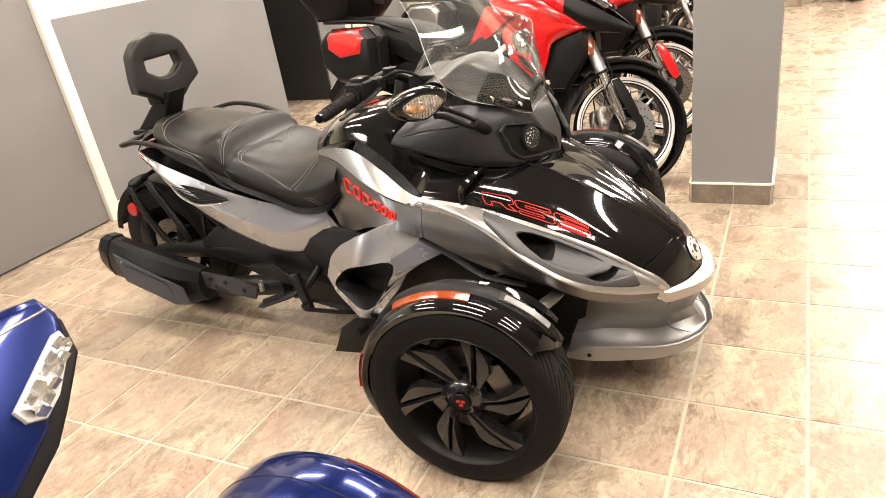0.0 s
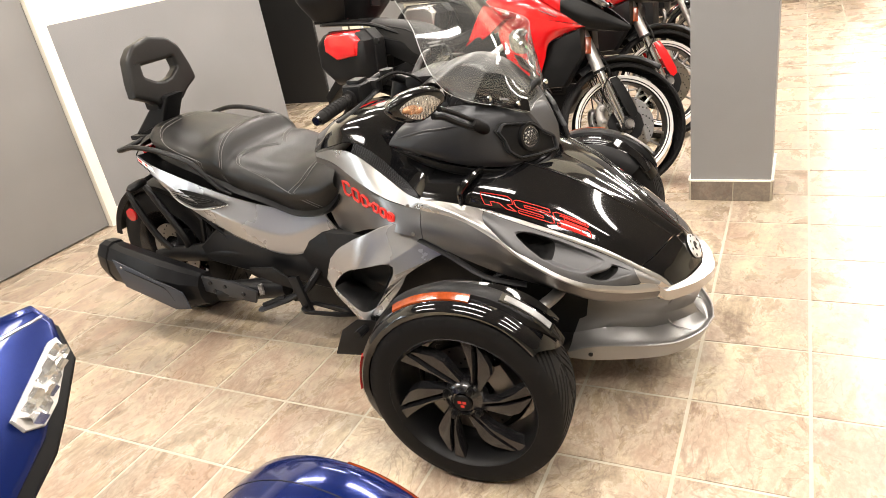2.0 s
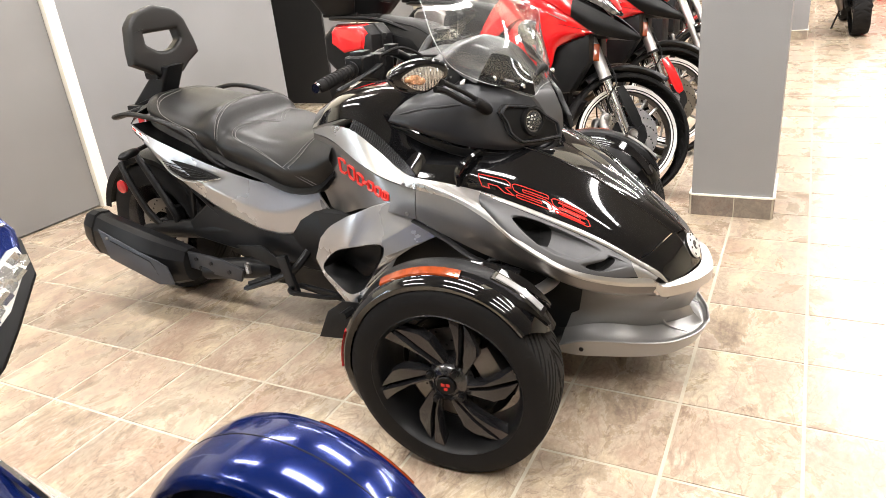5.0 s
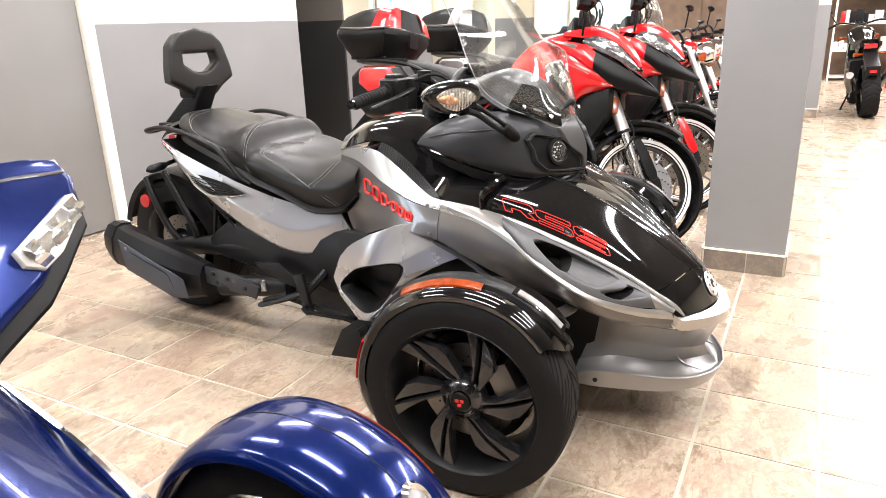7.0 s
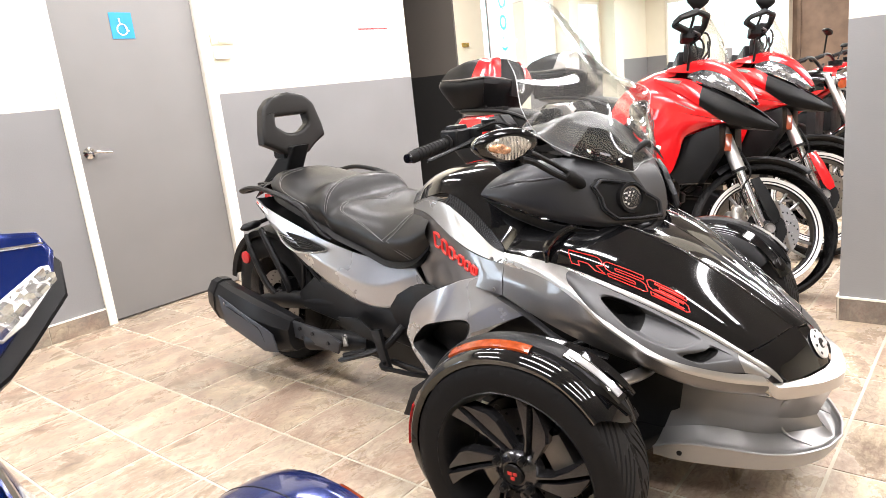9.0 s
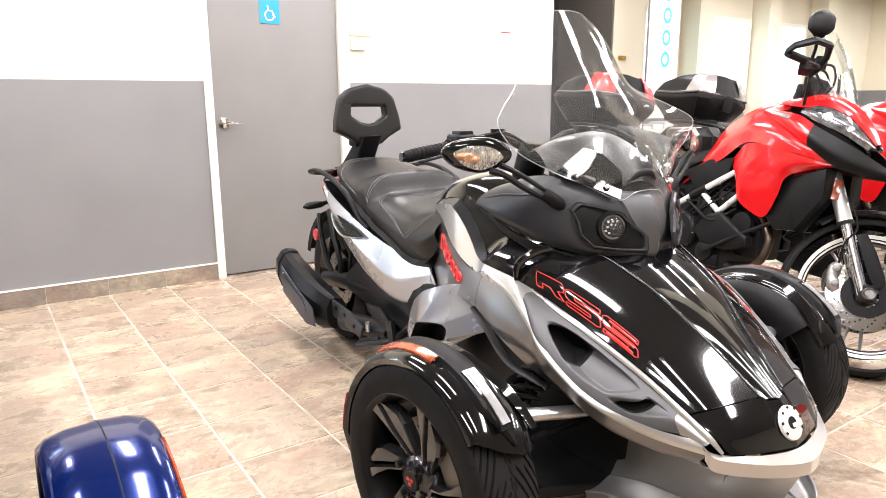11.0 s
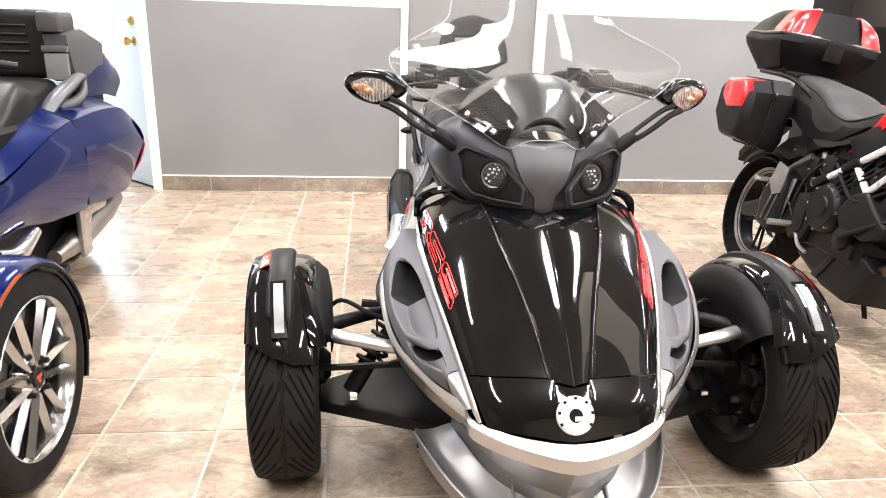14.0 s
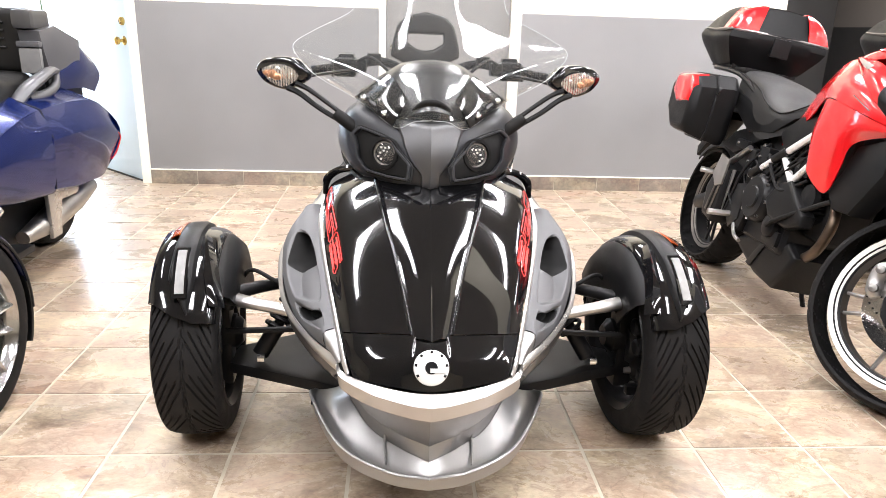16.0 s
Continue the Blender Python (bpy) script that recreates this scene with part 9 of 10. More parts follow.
    tb = skin([[(-0.195, 1.66, 1.045), (-0.205, 1.80, 1.035), (-0.195, 1.97, 1.045), (0, 2.01, 1.045)], [(-0.275, 1.58, 1.14), (-0.29, 1.80, 1.13), (-0.27, 2.05, 1.14), (0, 2.12, 1.14)], [(-0.27, 1.58, 1.18), (-0.285, 1.80, 1.17), (-0.265, 2.05, 1.18), (0, 2.12, 1.18)]], 22, 8, 0.004, True)
    snug = Matrix.Translation((0.045, 0.36, -0.235)) @ Matrix.Diagonal((0.90, 0.76, 1.19, 1))
    t = part("top_case", tb, M_BLACKP, b, "black top case with a domed lid")
    t.matrix_local = snug
    part("top_case_front", skin([[(-0.195, 1.66, 1.045), (-0.10, 1.615, 1.045), (0, 1.605, 1.045)], [(-0.275, 1.58, 1.14), (-0.13, 1.53, 1.14), (0, 1.52, 1.14)], [(-0.27, 1.58, 1.18), (-0.13, 1.53, 1.18), (0, 1.52, 1.18)]], 14, 6, 0.004, True), M_BLACKP, t)
    part("top_case_bottom", box(-0.19, 0.19, 1.64, 1.98, 1.030, 1.052, 0.01), M_BLACKP, t)
    LD = [[(-0.275, 1.575, 1.182), (-0.285, 1.80, 1.175), (-0.265, 2.05, 1.182)], [(-0.20, 1.60, 1.265), (-0.215, 1.80, 1.275), (-0.20, 2.0, 1.25)], [(0, 1.60, 1.285), (0, 1.80, 1.295), (0, 2.02, 1.27)]]
    part("lid", skin(LD, 16, 14, 0.004, True), M_BLACKP, t)
    part("lid_end", skin([[(-0.275, 1.575, 1.182), (-0.13, 1.53, 1.182), (0, 1.52, 1.182)], [(-0.20, 1.60, 1.265), (-0.10, 1.575, 1.28), (0, 1.57, 1.285)]], 12, 6, 0.004, True), M_BLACKP, t)
    part("lid_pad", skin([[(-0.10, 1.60, 1.289), (-0.11, 1.80, 1.297), (-0.10, 1.98, 1.275)], [(0, 1.59, 1.293), (0, 1.80, 1.303), (0, 1.99, 1.281)]], 12, 6, 0.006, True), M_LEATHER, t)
    for s in (-1, 1):
        own = skin([[(-0.282, 1.70, 1.184), (-0.281, 1.572, 1.186), (-0.200, 1.546, 1.186), (-0.145, 1.528, 1.186)], [(-0.250, 1.69, 1.238), (-0.246, 1.578, 1.236), (-0.175, 1.560, 1.245), (-0.128, 1.545, 1.25)], [(-0.205, 1.68, 1.282), (-0.196, 1.597, 1.274), (-0.150, 1.585, 1.285), (-0.112, 1.572, 1.288)], [(-0.125, 1.67, 1.293), (-0.122, 1.61, 1.293), (-0.118, 1.60, 1.293), (-0.108, 1.585, 1.292)]], 16, 12, 0.004)
        part("lid_panel", own if s < 0 else flipped(own), lid, t, "coloured lid corner panel")
    part("lid_band", tube([(-0.27, 2.02, 1.182), (-0.289, 1.80, 1.175), (-0.280, 1.572, 1.182), (-0.13, 1.526, 1.182), (0.13, 1.526, 1.182), (0.280, 1.572, 1.182), (0.289, 1.80, 1.175), (0.27, 2.02, 1.182)], 0.006, 6), M_STEEL, t)
    part("case_latch", box(-0.05, 0.05, 1.505, 1.53, 1.10, 1.175, 0.006), M_BLACKM, t)
    return b


LEAN = pose(0, 0, 0, 0, 9.5, 0)
adventure_bike(pose(1.367, 0.232, 0, 0, 0, -3) @ LEAN, M_BRED, "red adventure tourer with black luggage on its side stand")
adventure_bike(pose(2.22, 0.16, 0, 0, 0, -3) @ LEAN, M_SILVER, "red adventure tourer with silver-lidded black luggage on its side stand")


def naked_bike(m, paint, frame_mat, label, mirrors=True):
    """A smaller bare motorcycle, seen far down the row."""
    b = thing("motorcycle", m, label, "motorcycle", "row of motorcycles")
    moto_wheel(b, (0, 0, 0.302), 0.124, 0.302, M_STEEL, (-1, 1), "black rim with slim spokes")
    moto_wheel(b, (0, 1.42, 0.302), 0.178, 0.302, M_BLACKM, (1,), "black rim with slim spokes", rear=True)
    for s in (-1, 1):
        part("fork_leg", tube([(s * 0.10, 0.0, 0.30), (s * 0.10, 0.30, 0.95)], 0.022, 10), M_ALU, b)
        part("turn_signal", tube([(s * 0.12, 0.20, 0.86), (s * 0.22, 0.17, 0.86)], [0.008, 0.03], 10), M_AMBER, b, "amber turn signal")
        if mirrors:
            mr = part("mirror", tube([(s * 0.31, 0.36, 1.195), (s * 0.33, 0.36, 1.20), (s * 0.37, 0.36, 1.215), (s * 0.41, 0.37, 1.22), (s * 0.43, 0.37, 1.215)], [0.008, 0.030, 0.034, 0.028, 0.008], 12, None, 14, flat=0.5), M_BLACKP, b, "black mirror")
            part("mirror_stem", tube([(s * 0.26, 0.40, 1.05), (s * 0.34, 0.37, 1.19)], 0.007, 6), M_BLACKM, mr)
    part("front_mudguard", arc_shell(40, 125, [(-0.07, 0.31), (-0.03, 0.338), (0.03, 0.338), (0.07, 0.31)], 16, 0.004), paint, b).location = (0, 0, 0.302)
    part("headlamp", lathe([(-0.06, 0.0), (-0.05, 0.07), (0.0, 0.09), (0.08, 0.07), (0.10, 0.0)], "y", 24, (0, 0.16, 0.92)), M_CHROME, b, "round headlamp")
    part("lamp_glass", lathe([(-0.064, 0.0), (-0.052, 0.068)], "y", 24, (0, 0.158, 0.92)), M_LENSW, b)
    part("tank", skin([[(-0.12, 0.30, 0.84), (-0.15, 0.50, 0.82), (-0.10, 0.72, 0.78)], [(-0.12, 0.30, 0.93), (-0.14, 0.48, 0.95), (-0.09, 0.72, 0.84)], [(0, 0.28, 0.97), (0, 0.46, 1.0), (0, 0.72, 0.87)]], 16, 12, 0.004, True), paint, b, "glossy fuel tank")
    part("seat", skin([[(-0.10, 0.70, 0.80), (-0.13, 0.95, 0.76), (-0.09, 1.35, 0.82)], [(-0.09, 0.70, 0.84), (-0.12, 0.95, 0.81), (-0.08, 1.35, 0.87)], [(0, 0.70, 0.86), (0, 0.95, 0.82), (0, 1.35, 0.88)]], 16, 10, 0.004, True), M_LEATHER, b, "black seat")
    both_sides("tail_side", lambda: flank([(0.85, 0.76), (1.10, 0.68), (1.45, 0.80), (1.45, 0.85), (1.10, 0.79)], -0.11, 0.04, 0.01), paint, b)
    both_sides("frame_tube", lambda: tube([(-0.10, 0.30, 0.86), (-0.15, 0.60, 0.66), (-0.13, 0.92, 0.45)], 0.02, 8), frame_mat, b)
    part("engine", box(-0.15, 0.15, 0.45, 0.92, 0.25, 0.62, 0.05, None, 3), M_BLACKM, b)
    both_sides("clutch_cover", lambda: lathe([(0.0, 0.10), (-0.03, 0.09), (-0.04, 0)], "x", 24, (-0.15, 0.78, 0.42)), M_STEEL, b)
    both_sides("swingarm", lambda: tube([(-0.10, 0.90, 0.44), (-0.11, 1.42, 0.302)], 0.03, 8), M_BLACKM, b)
    part("radiator", box(-0.14, 0.14, 0.34, 0.40, 0.45, 0.72, 0.01), M_BLACKP, b)
    part("header_pipe", tube([(-0.05, 0.42, 0.50), (-0.07, 0.34, 0.36), (-0.07, 0.50, 0.22), (-0.12, 0.95, 0.24)], 0.022, 8, None, 16), M_STEEL, b)
    both_sides("silencer", lambda: tube([(-0.14, 0.95, 0.26), (-0.18, 1.15, 0.40), (-0.20, 1.50, 0.50)], [0.025, 0.045, 0.04], 12, None, 12), M_STEEL, b, "bright silencer")
    part("handlebar", tube([(-0.38, 0.46, 1.0), (-0.22, 0.38, 1.06), (0, 0.36, 1.02), (0.22, 0.38, 1.06), (0.38, 0.46, 1.0)], 0.012, 8, None, 24), M_BLACKM, b)
    for s in (-1, 1):
        part("grip", tube([(s * 0.39, 0.465, 0.998), (s * 0.28, 0.405, 1.04)], 0.017, 8), M_RUBBER, b)
    part("tail_lamp", box(-0.06, 0.06, 1.44, 1.48, 0.78, 0.83, 0.01), M_REDL, b, "red tail lamp")
    part("rear_mudguard", flank([(1.40, 0.76), (1.75, 0.60), (1.74, 0.50), (1.70, 0.50), (1.36, 0.70)], -0.07, 0.14, 0.01), M_BLACKP, b)
    part("rear_reflector", box(-0.035, 0.035, 1.748, 1.756, 0.53, 0.56, 0.002), M_REDL, b)
    part("instrument", lathe([(0, 0.0), (0, 0.045), (0.03, 0.05), (0.03, 0)], "z", 20, (0, 0.26, 1.02)), M_BLACKM, b)
    part("side_stand", tube([(0.12, 0.80, 0.26), (0.22, 0.76, 0.01)], 0.011, 8), M_BLACKM, b)
    for s in (-1, 1):
        part("rear_signal", tube([(s * 0.07, 1.45, 0.72), (s * 0.17, 1.48, 0.72)], [0.007, 0.026], 10), M_AMBER, b, "amber rear signal")
    return b


naked_bike(pose(3.65, 0.10, 0) @ LEAN, M_BLACKG, M_BRED, "black motorcycle with a red frame", False)
naked_bike(pose(4.50, 0.15, 0) @ LEAN, M_BRED, M_BLACKM, "red motorcycle with black fittings")
naked_bike(pose(5.35, 0.15, 0) @ LEAN, M_BRED, M_BLACKM, "red motorcycle with pale fittings", False)
naked_bike(pose(6.2, 0.2, 0) @ LEAN, M_BLACKG, M_BLACKM, "black motorcycle with dark fittings")
naked_bike(pose(8.66, -1.0, 0, 0, 0, 94) @ pose(0, 0, 0, 0, 5, 0), M_BLACKG, M_BLACKM, "black roadster motorcycle with twin bright silencers")


# ---- far end of the showroom ----
M_PANEL = glow("lit_office_window", (0.62, 0.86, 0.88), 0.9)
M_DAY = glow("daylight_beyond", (0.74, 0.87, 1.0), 13.0)
wall_seg("wall_office", 4.05, 12.9, 5.6, 5.74, M_GREY, M_CREAM, "office wall, grey below and cream above")
setting("wall_east_1", box(12.9, 13.04, -7.0, 2.7, 0, CEIL), M_WOOD, "brown wood end wall")
wall_seg("wall_east_2", 12.9, 13.04, 2.7, 5.74, M_GREY, M_CREAM, "end wall, grey below and cream above")
for k in range(7):
    setting("wall_batten_%d" % (k + 1), box(12.87, 12.9, 2.55 - 0.9 * k, 2.62 - 0.9 * k, 0, CEIL, 0.004), M_WOOD, "brown wood batten")
for k, (y0, y1) in enumerate(((3.05, 3.75), (4.4, 5.1))):
    w = thing("window_%d" % (k + 7), pose(12.9, 0, 0), "pale office window in a cream frame", "window", kind="structure")
    fr = box(-0.03, 0, y0 - 0.05, y0, 0.9, 2.35, 0.004)
    box(-0.03, 0, y1, y1 + 0.05, 0.9, 2.35, 0.004, fr)
    box(-0.03, 0, y0, y1, 0.9, 0.95, 0.004, fr)
    box(-0.03, 0, y0, y1, 2.30, 2.35, 0.004, fr)
    part("window_frame", fr, M_TRIM, w)
    part("pane", box(-0.012, -0.004, y0, y1, 0.95, 2.30), M_PANEL, w, "pale lit pane", smooth=False)
setting("pilaster_5", box(12.6, 12.9, 2.7, 2.95, 0, CEIL), M_CREAM, "cream wall pilaster")
setting("pilaster_6", box(12.6, 12.9, 3.95, 4.25, 0, CEIL), M_CREAM, "cream wall pilaster")
setting("wall_pier_side", box(3.9, 4.05, 4.5, 5.74, 0, CEIL), M_CREAM, "cream side wall")
for k, (x0, x1) in enumerate(((4.55, 5.35), (5.9, 7.1), (7.7, 8.9), (9.4, 10.6))):
    w = thing("window_%d" % (k + 3), pose(0, 5.6, 0), "pale office window in a cream frame", "window", kind="structure")
    fr = box(x0 - 0.05, x0, -0.03, 0, 0.9, 2.35, 0.004)
    box(x1, x1 + 0.05, -0.03, 0, 0.9, 2.35, 0.004, fr)
    box(x0, x1, -0.03, 0, 0.9, 0.95, 0.004, fr)
    box(x0, x1, -0.03, 0, 2.30, 2.35, 0.004, fr)
    part("window_frame", fr, M_TRIM, w)
    part("pane", box(x0, x1, -0.012, -0.004, 0.95, 2.30), M_PANEL, w, "pale lit pane", smooth=False)
for k, x in enumerate((5.6, 7.4, 9.15, 10.9)):
    setting("pilaster_%d" % (k + 1), box(x - 0.17, x + 0.17, 5.30, 5.6, 0, CEIL), M_CREAM, "cream wall pilaster")
dk = thing("desk", pose(5.1, 4.75, 0), "white office desk below the windows", "desk")
part("desk_top", box(-0.7, 0.7, -0.3, 0.3, 0.72, 0.76, 0.006), M_WHITE, dk)
for sx in (-0.66, 0.66):
    part("desk_side", box(sx - 0.02, sx + 0.02, -0.28, 0.28, 0, 0.72, 0.004), M_WHITE, dk)
part("desk_front", box(-0.64, 0.64, -0.26, -0.24, 0.25, 0.72, 0.002), M_CREAM, dk)
mo = thing("monitor", pose(4.95, 4.75, 0.76), "black flat computer monitor on a desk", "monitor")
part("screen", box(-0.20, 0.20, -0.02, 0.01, 0.10, 0.36, 0.008), M_BLACKP, mo)
part("stand", tube([(0, 0.0, 0.0), (0, 0.0, 0.12)], 0.025, 10), M_BLACKP, mo)
part("foot", lathe([(0, 0), (0, 0.10), (0.012, 0.09), (0.012, 0)], "z", 20), M_BLACKP, mo)
for k in range(3):
    pb = thing("paper_stack", pose(5.35 + 0.22 * k, 4.72, 0.76), "small stack of white papers", "papers")
    part("sheets", box(-0.09, 0.09, -0.12, 0.12, 0, 0.03 + 0.025 * k, 0.002), M_PAPER, pb)
bn = thing("banner", pose(3.98, 3.34, 0), "tall white banner with cyan shapes", "banner")
part("cloth", box(-0.22, 0.22, -0.004, 0.004, 0.95, 2.55, 0.002), M_WHITE, bn)
part("banner_pole", tube([(-0.23, 0, 0.0), (-0.23, 0, 2.6)], 0.009, 8), M_STEEL, bn)
part("banner_foot", box(-0.4, 0.1, -0.15, 0.15, 0, 0.02, 0.004), M_BLACKM, bn)
for k in range(4):
    ring = lathe([(-0.007, 0.045), (-0.007, 0.075), (-0.005, 0.075), (-0.005, 0.045)], "y", 24, (0.03, 0, 1.50 + 0.2 * k), close=True)
    ring.transform(Matrix.Translation((0.03, 0, 0)) @ Matrix.Diagonal((0.8, 1, 1, 1)) @ Matrix.Translation((-0.03, 0, 0)))
    part("printed_shape", ring, M_CYAN, bn)
th = thing("wall_thermostat", pose(3.72, 3.62, 1.52), "small brown wall thermostat on the pier", "thermostat")
part("body", box(-0.05, 0.05, -0.02, 0, -0.02, 0.02, 0.004), M_BRASS, th)

# glazed vestibule behind the pale blue door
setting("wall_vestibule_side", box(-1.98, -1.86, WALL_Y + 0.14, 5.2, 0, CEIL), M_CREAM, "cream vestibule side wall")
setting("backdrop", box(-5.3, -1.86, 5.2, 5.24, 0, CEIL), M_DAY, "bright daylight beyond the glass")
pl = thing("potted_plant", pose(-2.95, 4.1, 0), "leafy plant with red flowers in a white pot", "plant")
part("pot", lathe([(0, 0.0), (0, 0.13), (0.30, 0.17), (0.32, 0.16), (0.28, 0.14), (0.28, 0)], "z", 28), M_WHITE, pl)
M_LEAF = mat("leaf_green", (0.05, 0.10, 0.035), 0.5, var=0.25, scale=20)
lf = bmesh.new()
fl = bmesh.new()
for k in range(150):
    a, r, z = random.uniform(0, 6.28), random.uniform(0.0, 0.22), random.uniform(1.43, 1.80)
    c = Vector((r * math.cos(a), r * math.sin(a), z))
    own = bmesh.new()
    bmesh.ops.create_grid(own, x_segments=2, y_segments=3, size=0.5)
    own.transform(Matrix.Translation(c) @ pose(0, 0, 0, random.uniform(-70, 70), random.uniform(-50, 50), random.uniform(0, 360)) @ Matrix.Diagonal((0.03, 0.075, 1, 1)))
    join(lf if k % 6 else fl, own)
tagged(part("leaves", lf, M_LEAF, pl, "green leaves"), kind="stuff")
tagged(part("flowers", fl, M_RED, pl, "red flowers"), kind="stuff")
part("stem", tube([(0, 0, 0.25), (0.02, 0.01, 0.8), (0, 0, 1.62)], [0.02, 0.015, 0.008], 8), M_LEAF, pl)

# shop shelves and counter far to the east
M_BOXES = [M_BRED, M_WHITE, M_PAPER, M_BLACKM, M_WHITE, M_BLACKP, mat("orange_card", (0.45, 0.17, 0.03), 0.5), mat("green_card", (0.05, 0.2, 0.07), 0.5), M_TRIM]
for k in range(2):
    sh = thing("shelf_unit", pose(12.4, -1.4 - 1.5 * k, 0), "white shelf unit packed with small goods", "shelf", "shop shelves")
    for z in (0.05, 0.5, 0.95, 1.4, 1.85):
        part("shelf_board", box(-0.2, 0.2, -0.7, 0.7, z, z + 0.03, 0.003), M_TRIM, sh)
    for y in (-0.7, 0.7):
        part("upright", box(-0.2, 0.2, y - 0.015, y + 0.015, 0, 2.1, 0.003), M_TRIM, sh)
    for z in (0.53, 0.98, 1.43, 1.88):
        y = -0.66
        while y < 0.6:
            wd, hh = random.uniform(0.05, 0.13), random.uniform(0.06, 0.24)
            g = thing("goods_box", pose(12.3, -1.4 - 1.5 * k + y + wd / 2, z), "coloured goods box on a shop shelf", "box", "shelf goods")
            part("carton", box(-0.1, 0.1, -wd / 2 + 0.005, wd / 2 - 0.005, 0, hh, 0.004), random.choice(M_BOXES), g)
            y += wd
ct = thing("counter", pose(11.2, -2.4, 0), "red and black sales counter", "counter")
part("counter_body", box(-0.3, 0.3, -0.9, 0.9, 0, 0.9, 0.01), M_BRED, ct)
part("counter_top", box(-0.34, 0.34, -0.94, 0.94, 0.9, 0.94, 0.006), M_BLACKG, ct)
sgn = thing("lit_sign", pose(12.9, -1.2, 2.2), "small lit green wall sign", "sign")
part("sign_face", box(-0.04, 0.0, -0.35, 0.35, -0.1, 0.1, 0.01), glow("green_sign_face", (0.2, 1.0, 0.35), 1.5), sgn)


# ---- floor tiles and skirting ----
TILE = 0.33


def tile_mesh(w, d, hgt, bev):
    bm = box(-w / 2, w / 2, -d / 2, d / 2, -0.004, hgt, 0)
    top = [e for e in bm.edges if all(v.co.z > 0 for v in e.verts)]
    bmesh.ops.bevel(bm, geom=top, offset=bev, segments=1, affect="EDGES")
    return bm


floor = setting("floor", box(-5.34, 13.0, -7.14, 7.2, -0.15, -0.0018), M_GROUT, "floor of slate-look square tiles with pale grout")
first = part("tile", tile_mesh(TILE - 0.0105, TILE - 0.0105, 0.0, 0.0018), M_TILE, floor, smooth=False)
first.location = (TILE * 0.5, TILE * 0.5, 0)
near = [(i, j) for i in range(-7, 8) for j in range(-5, 11) if not (i > 5 and j > 6)]
near = sorted(near, key=lambda q: (q[0] + 1.5) ** 2 + (q[1] - 2.5) ** 2)[:290]
for i, j in near:
    if (i, j) == (0, 0):
        continue
    o = new("tile", first.data)
    o.parent, o.location = floor, ((i + 0.5) * TILE, (j + 0.5) * TILE, random.uniform(-0.0004, 0.0004))
taken = set(near)
rest = []
faces = []
for i in range(-16, 39):
    for j in range(-21, 21):
        if (i, j) in taken:
            continue
        x0, y0, e = i * TILE + 0.005, j * TILE + 0.005, TILE - 0.010
        k = len(rest)
        rest += [(x0, y0, 0), (x0 + e, y0, 0), (x0 + e, y0 + e, 0), (x0, y0 + e, 0), (x0, y0, -0.004), (x0 + e, y0, -0.004), (x0 + e, y0 + e, -0.004), (x0, y0 + e, -0.004)]
        faces += [(k, k + 1, k + 2, k + 3), (k, k + 4, k + 5, k + 1), (k + 1, k + 5, k + 6, k + 2), (k + 2, k + 6, k + 7, k + 3), (k + 3, k + 7, k + 4, k)]
me = bpy.data.meshes.new("far_tiles")
me.from_pydata(rest, [], faces)
me.materials.append(M_TILE)
far = tagged(new("far_tiles", me), "far floor tiles", "", "", "stuff")
far.parent = floor


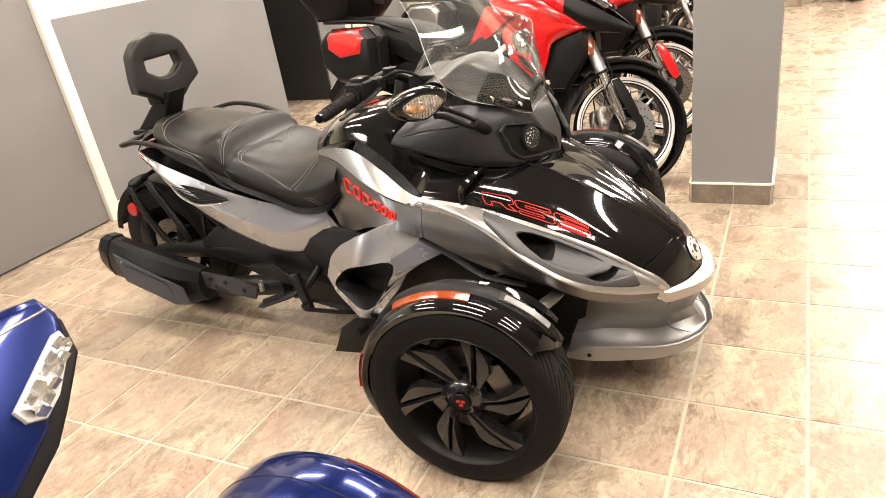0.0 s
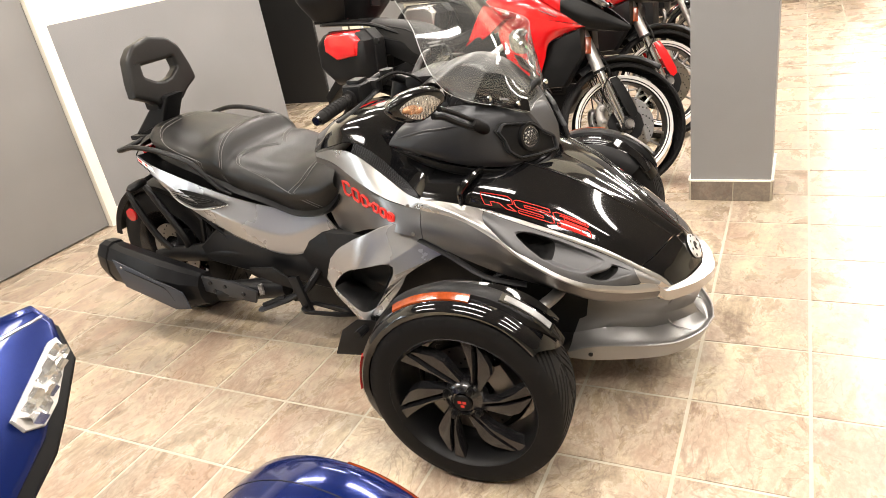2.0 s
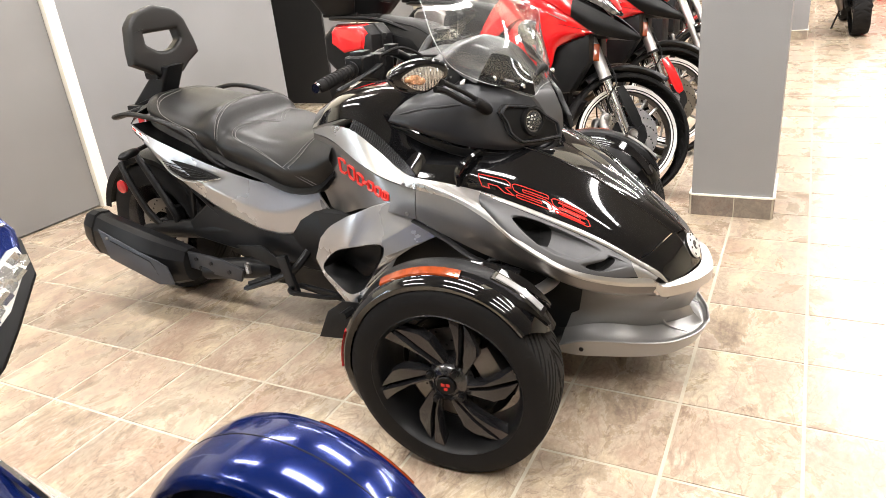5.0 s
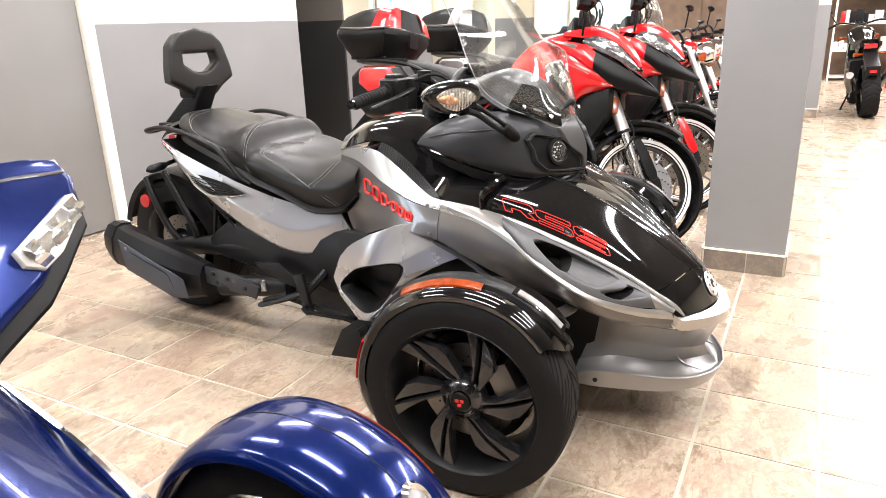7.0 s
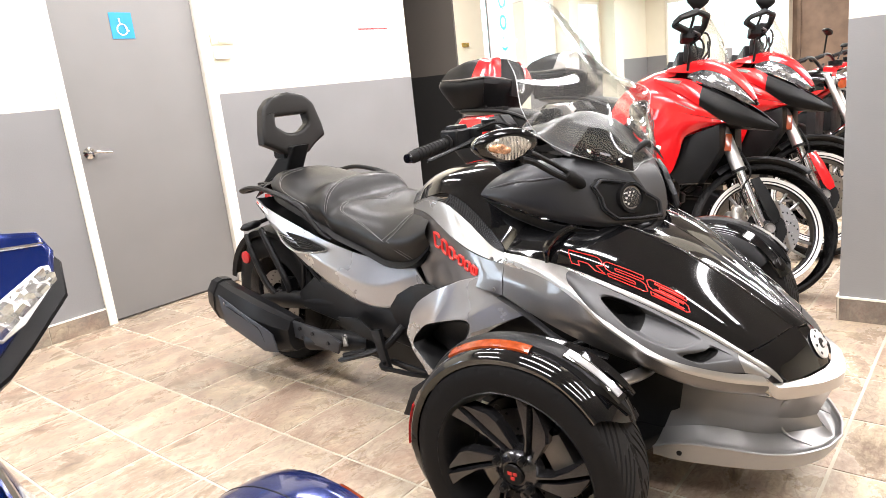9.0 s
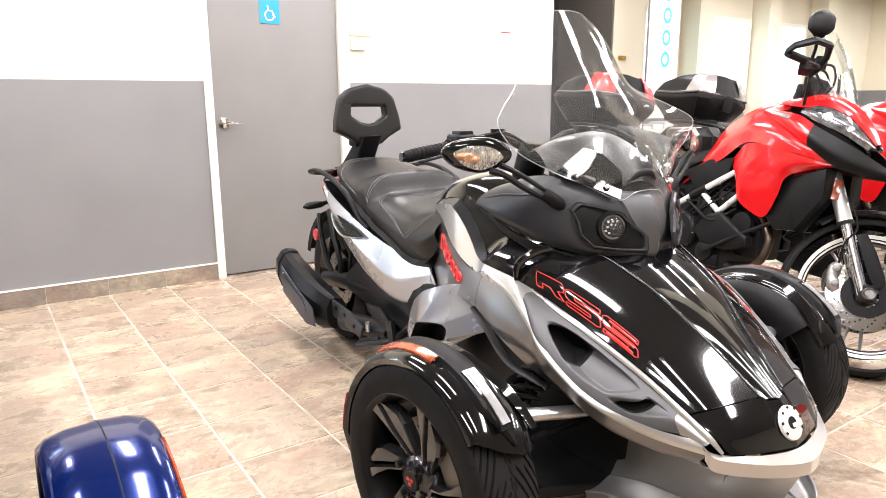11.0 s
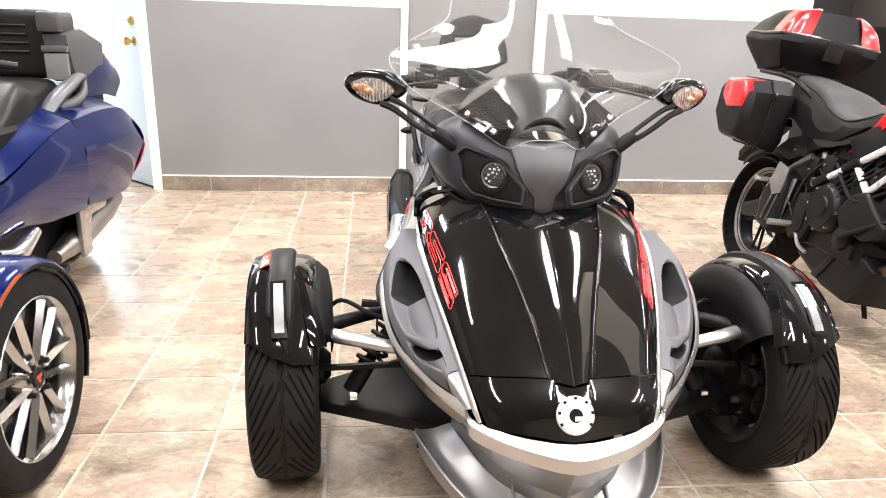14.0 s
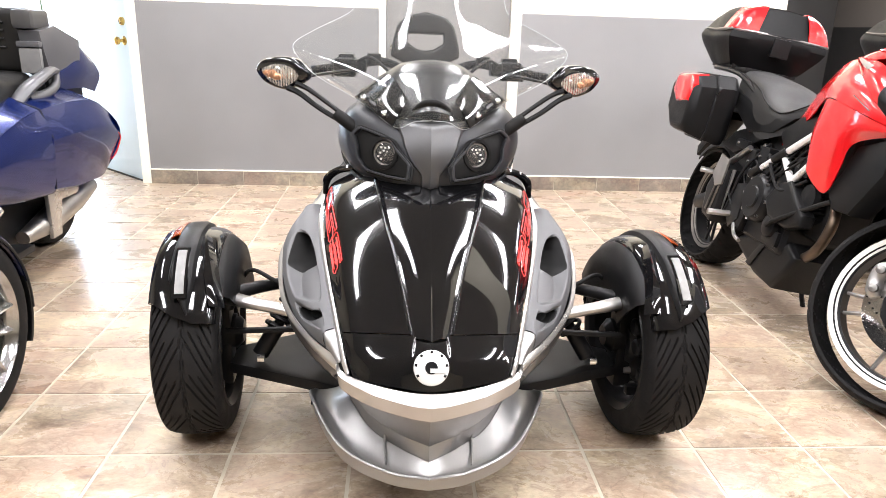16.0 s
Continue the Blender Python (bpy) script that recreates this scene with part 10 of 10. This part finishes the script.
def skirting(name, x0, y0, x1, y1, out):
    """A run of base tiles from one point to another; out is the side they face."""
    a, b = Vector((x0, y0, 0)), Vector((x1, y1, 0))
    d = (b - a).normalized()
    n = Vector(out)
    base = setting(name, bmesh.new(), M_TRIM, "tiled skirting with white top bead")
    ln = (b - a).length
    ang = math.degrees(math.atan2(d.y, d.x))
    flip = 1 if d.cross(n).z > 0 else -1
    bead = box(0, ln, 0, flip * 0.012, BASE_H - 0.008, BASE_H)
    bead.transform(pose(x0, y0, 0, 0, 0, ang))
    ob = part("bead", bead, M_TRIM, base, smooth=False)
    s = 0.0
    # joints fall on the floor's grid
    start = (x0 if abs(d.x) > 0.5 else y0)
    sgn = d.x if abs(d.x) > 0.5 else d.y
    cuts = [0.0] + sorted(v for v in ((k * TILE - start) * sgn for k in range(-20, 40)) if 0.02 < v < ln - 0.02) + [ln]
    for u, v in zip(cuts, cuts[1:]):
        t = box(u + 0.002, v - 0.002, 0, flip * 0.010, 0, BASE_H - 0.009, 0.0012, None, 1)
        t.transform(pose(x0, y0, 0, 0, 0, ang))
        part("base_tile", t, M_BASET, base, smooth=False)
    g = box(0, ln, 0.0005 * flip, flip * 0.007, 0.0, BASE_H - 0.009)
    g.transform(pose(x0, y0, 0, 0, 0, ang))
    part("joint", g, M_GROUT, base, smooth=False)


skirting("baseboard_1", -1.98, WALL_Y, DOOR_L - 0.05, WALL_Y, (0, -1, 0))
skirting("baseboard_2", DOOR_R + 0.075, WALL_Y, 2.58, WALL_Y, (0, -1, 0))
skirting("baseboard_3", 2.58, WALL_Y, 2.58, 4.36, (1, 0, 0))
skirting("baseboard_4", 2.58, 4.36, 3.60, 4.36, (0, -1, 0))
skirting("baseboard_5", 3.60, 4.36, 3.60, 3.62, (-1, 0, 0))
skirting("baseboard_6", 3.60, 3.62, 4.05, 3.62, (0, -1, 0))
skirting("baseboard_7", 1.245, -0.495, 1.245, -0.135, (-1, 0, 0))
skirting("baseboard_8", 1.245, -0.495, 1.62, -0.495, (0, -1, 0))
skirting("baseboard_9", 1.245, -0.135, 1.62, -0.135, (0, 1, 0))
skirting("baseboard_10", 7.05, -0.58, 7.05, -0.2, (-1, 0, 0))
skirting("baseboard_11", 7.05, -0.58, 7.42, -0.58, (0, -1, 0))
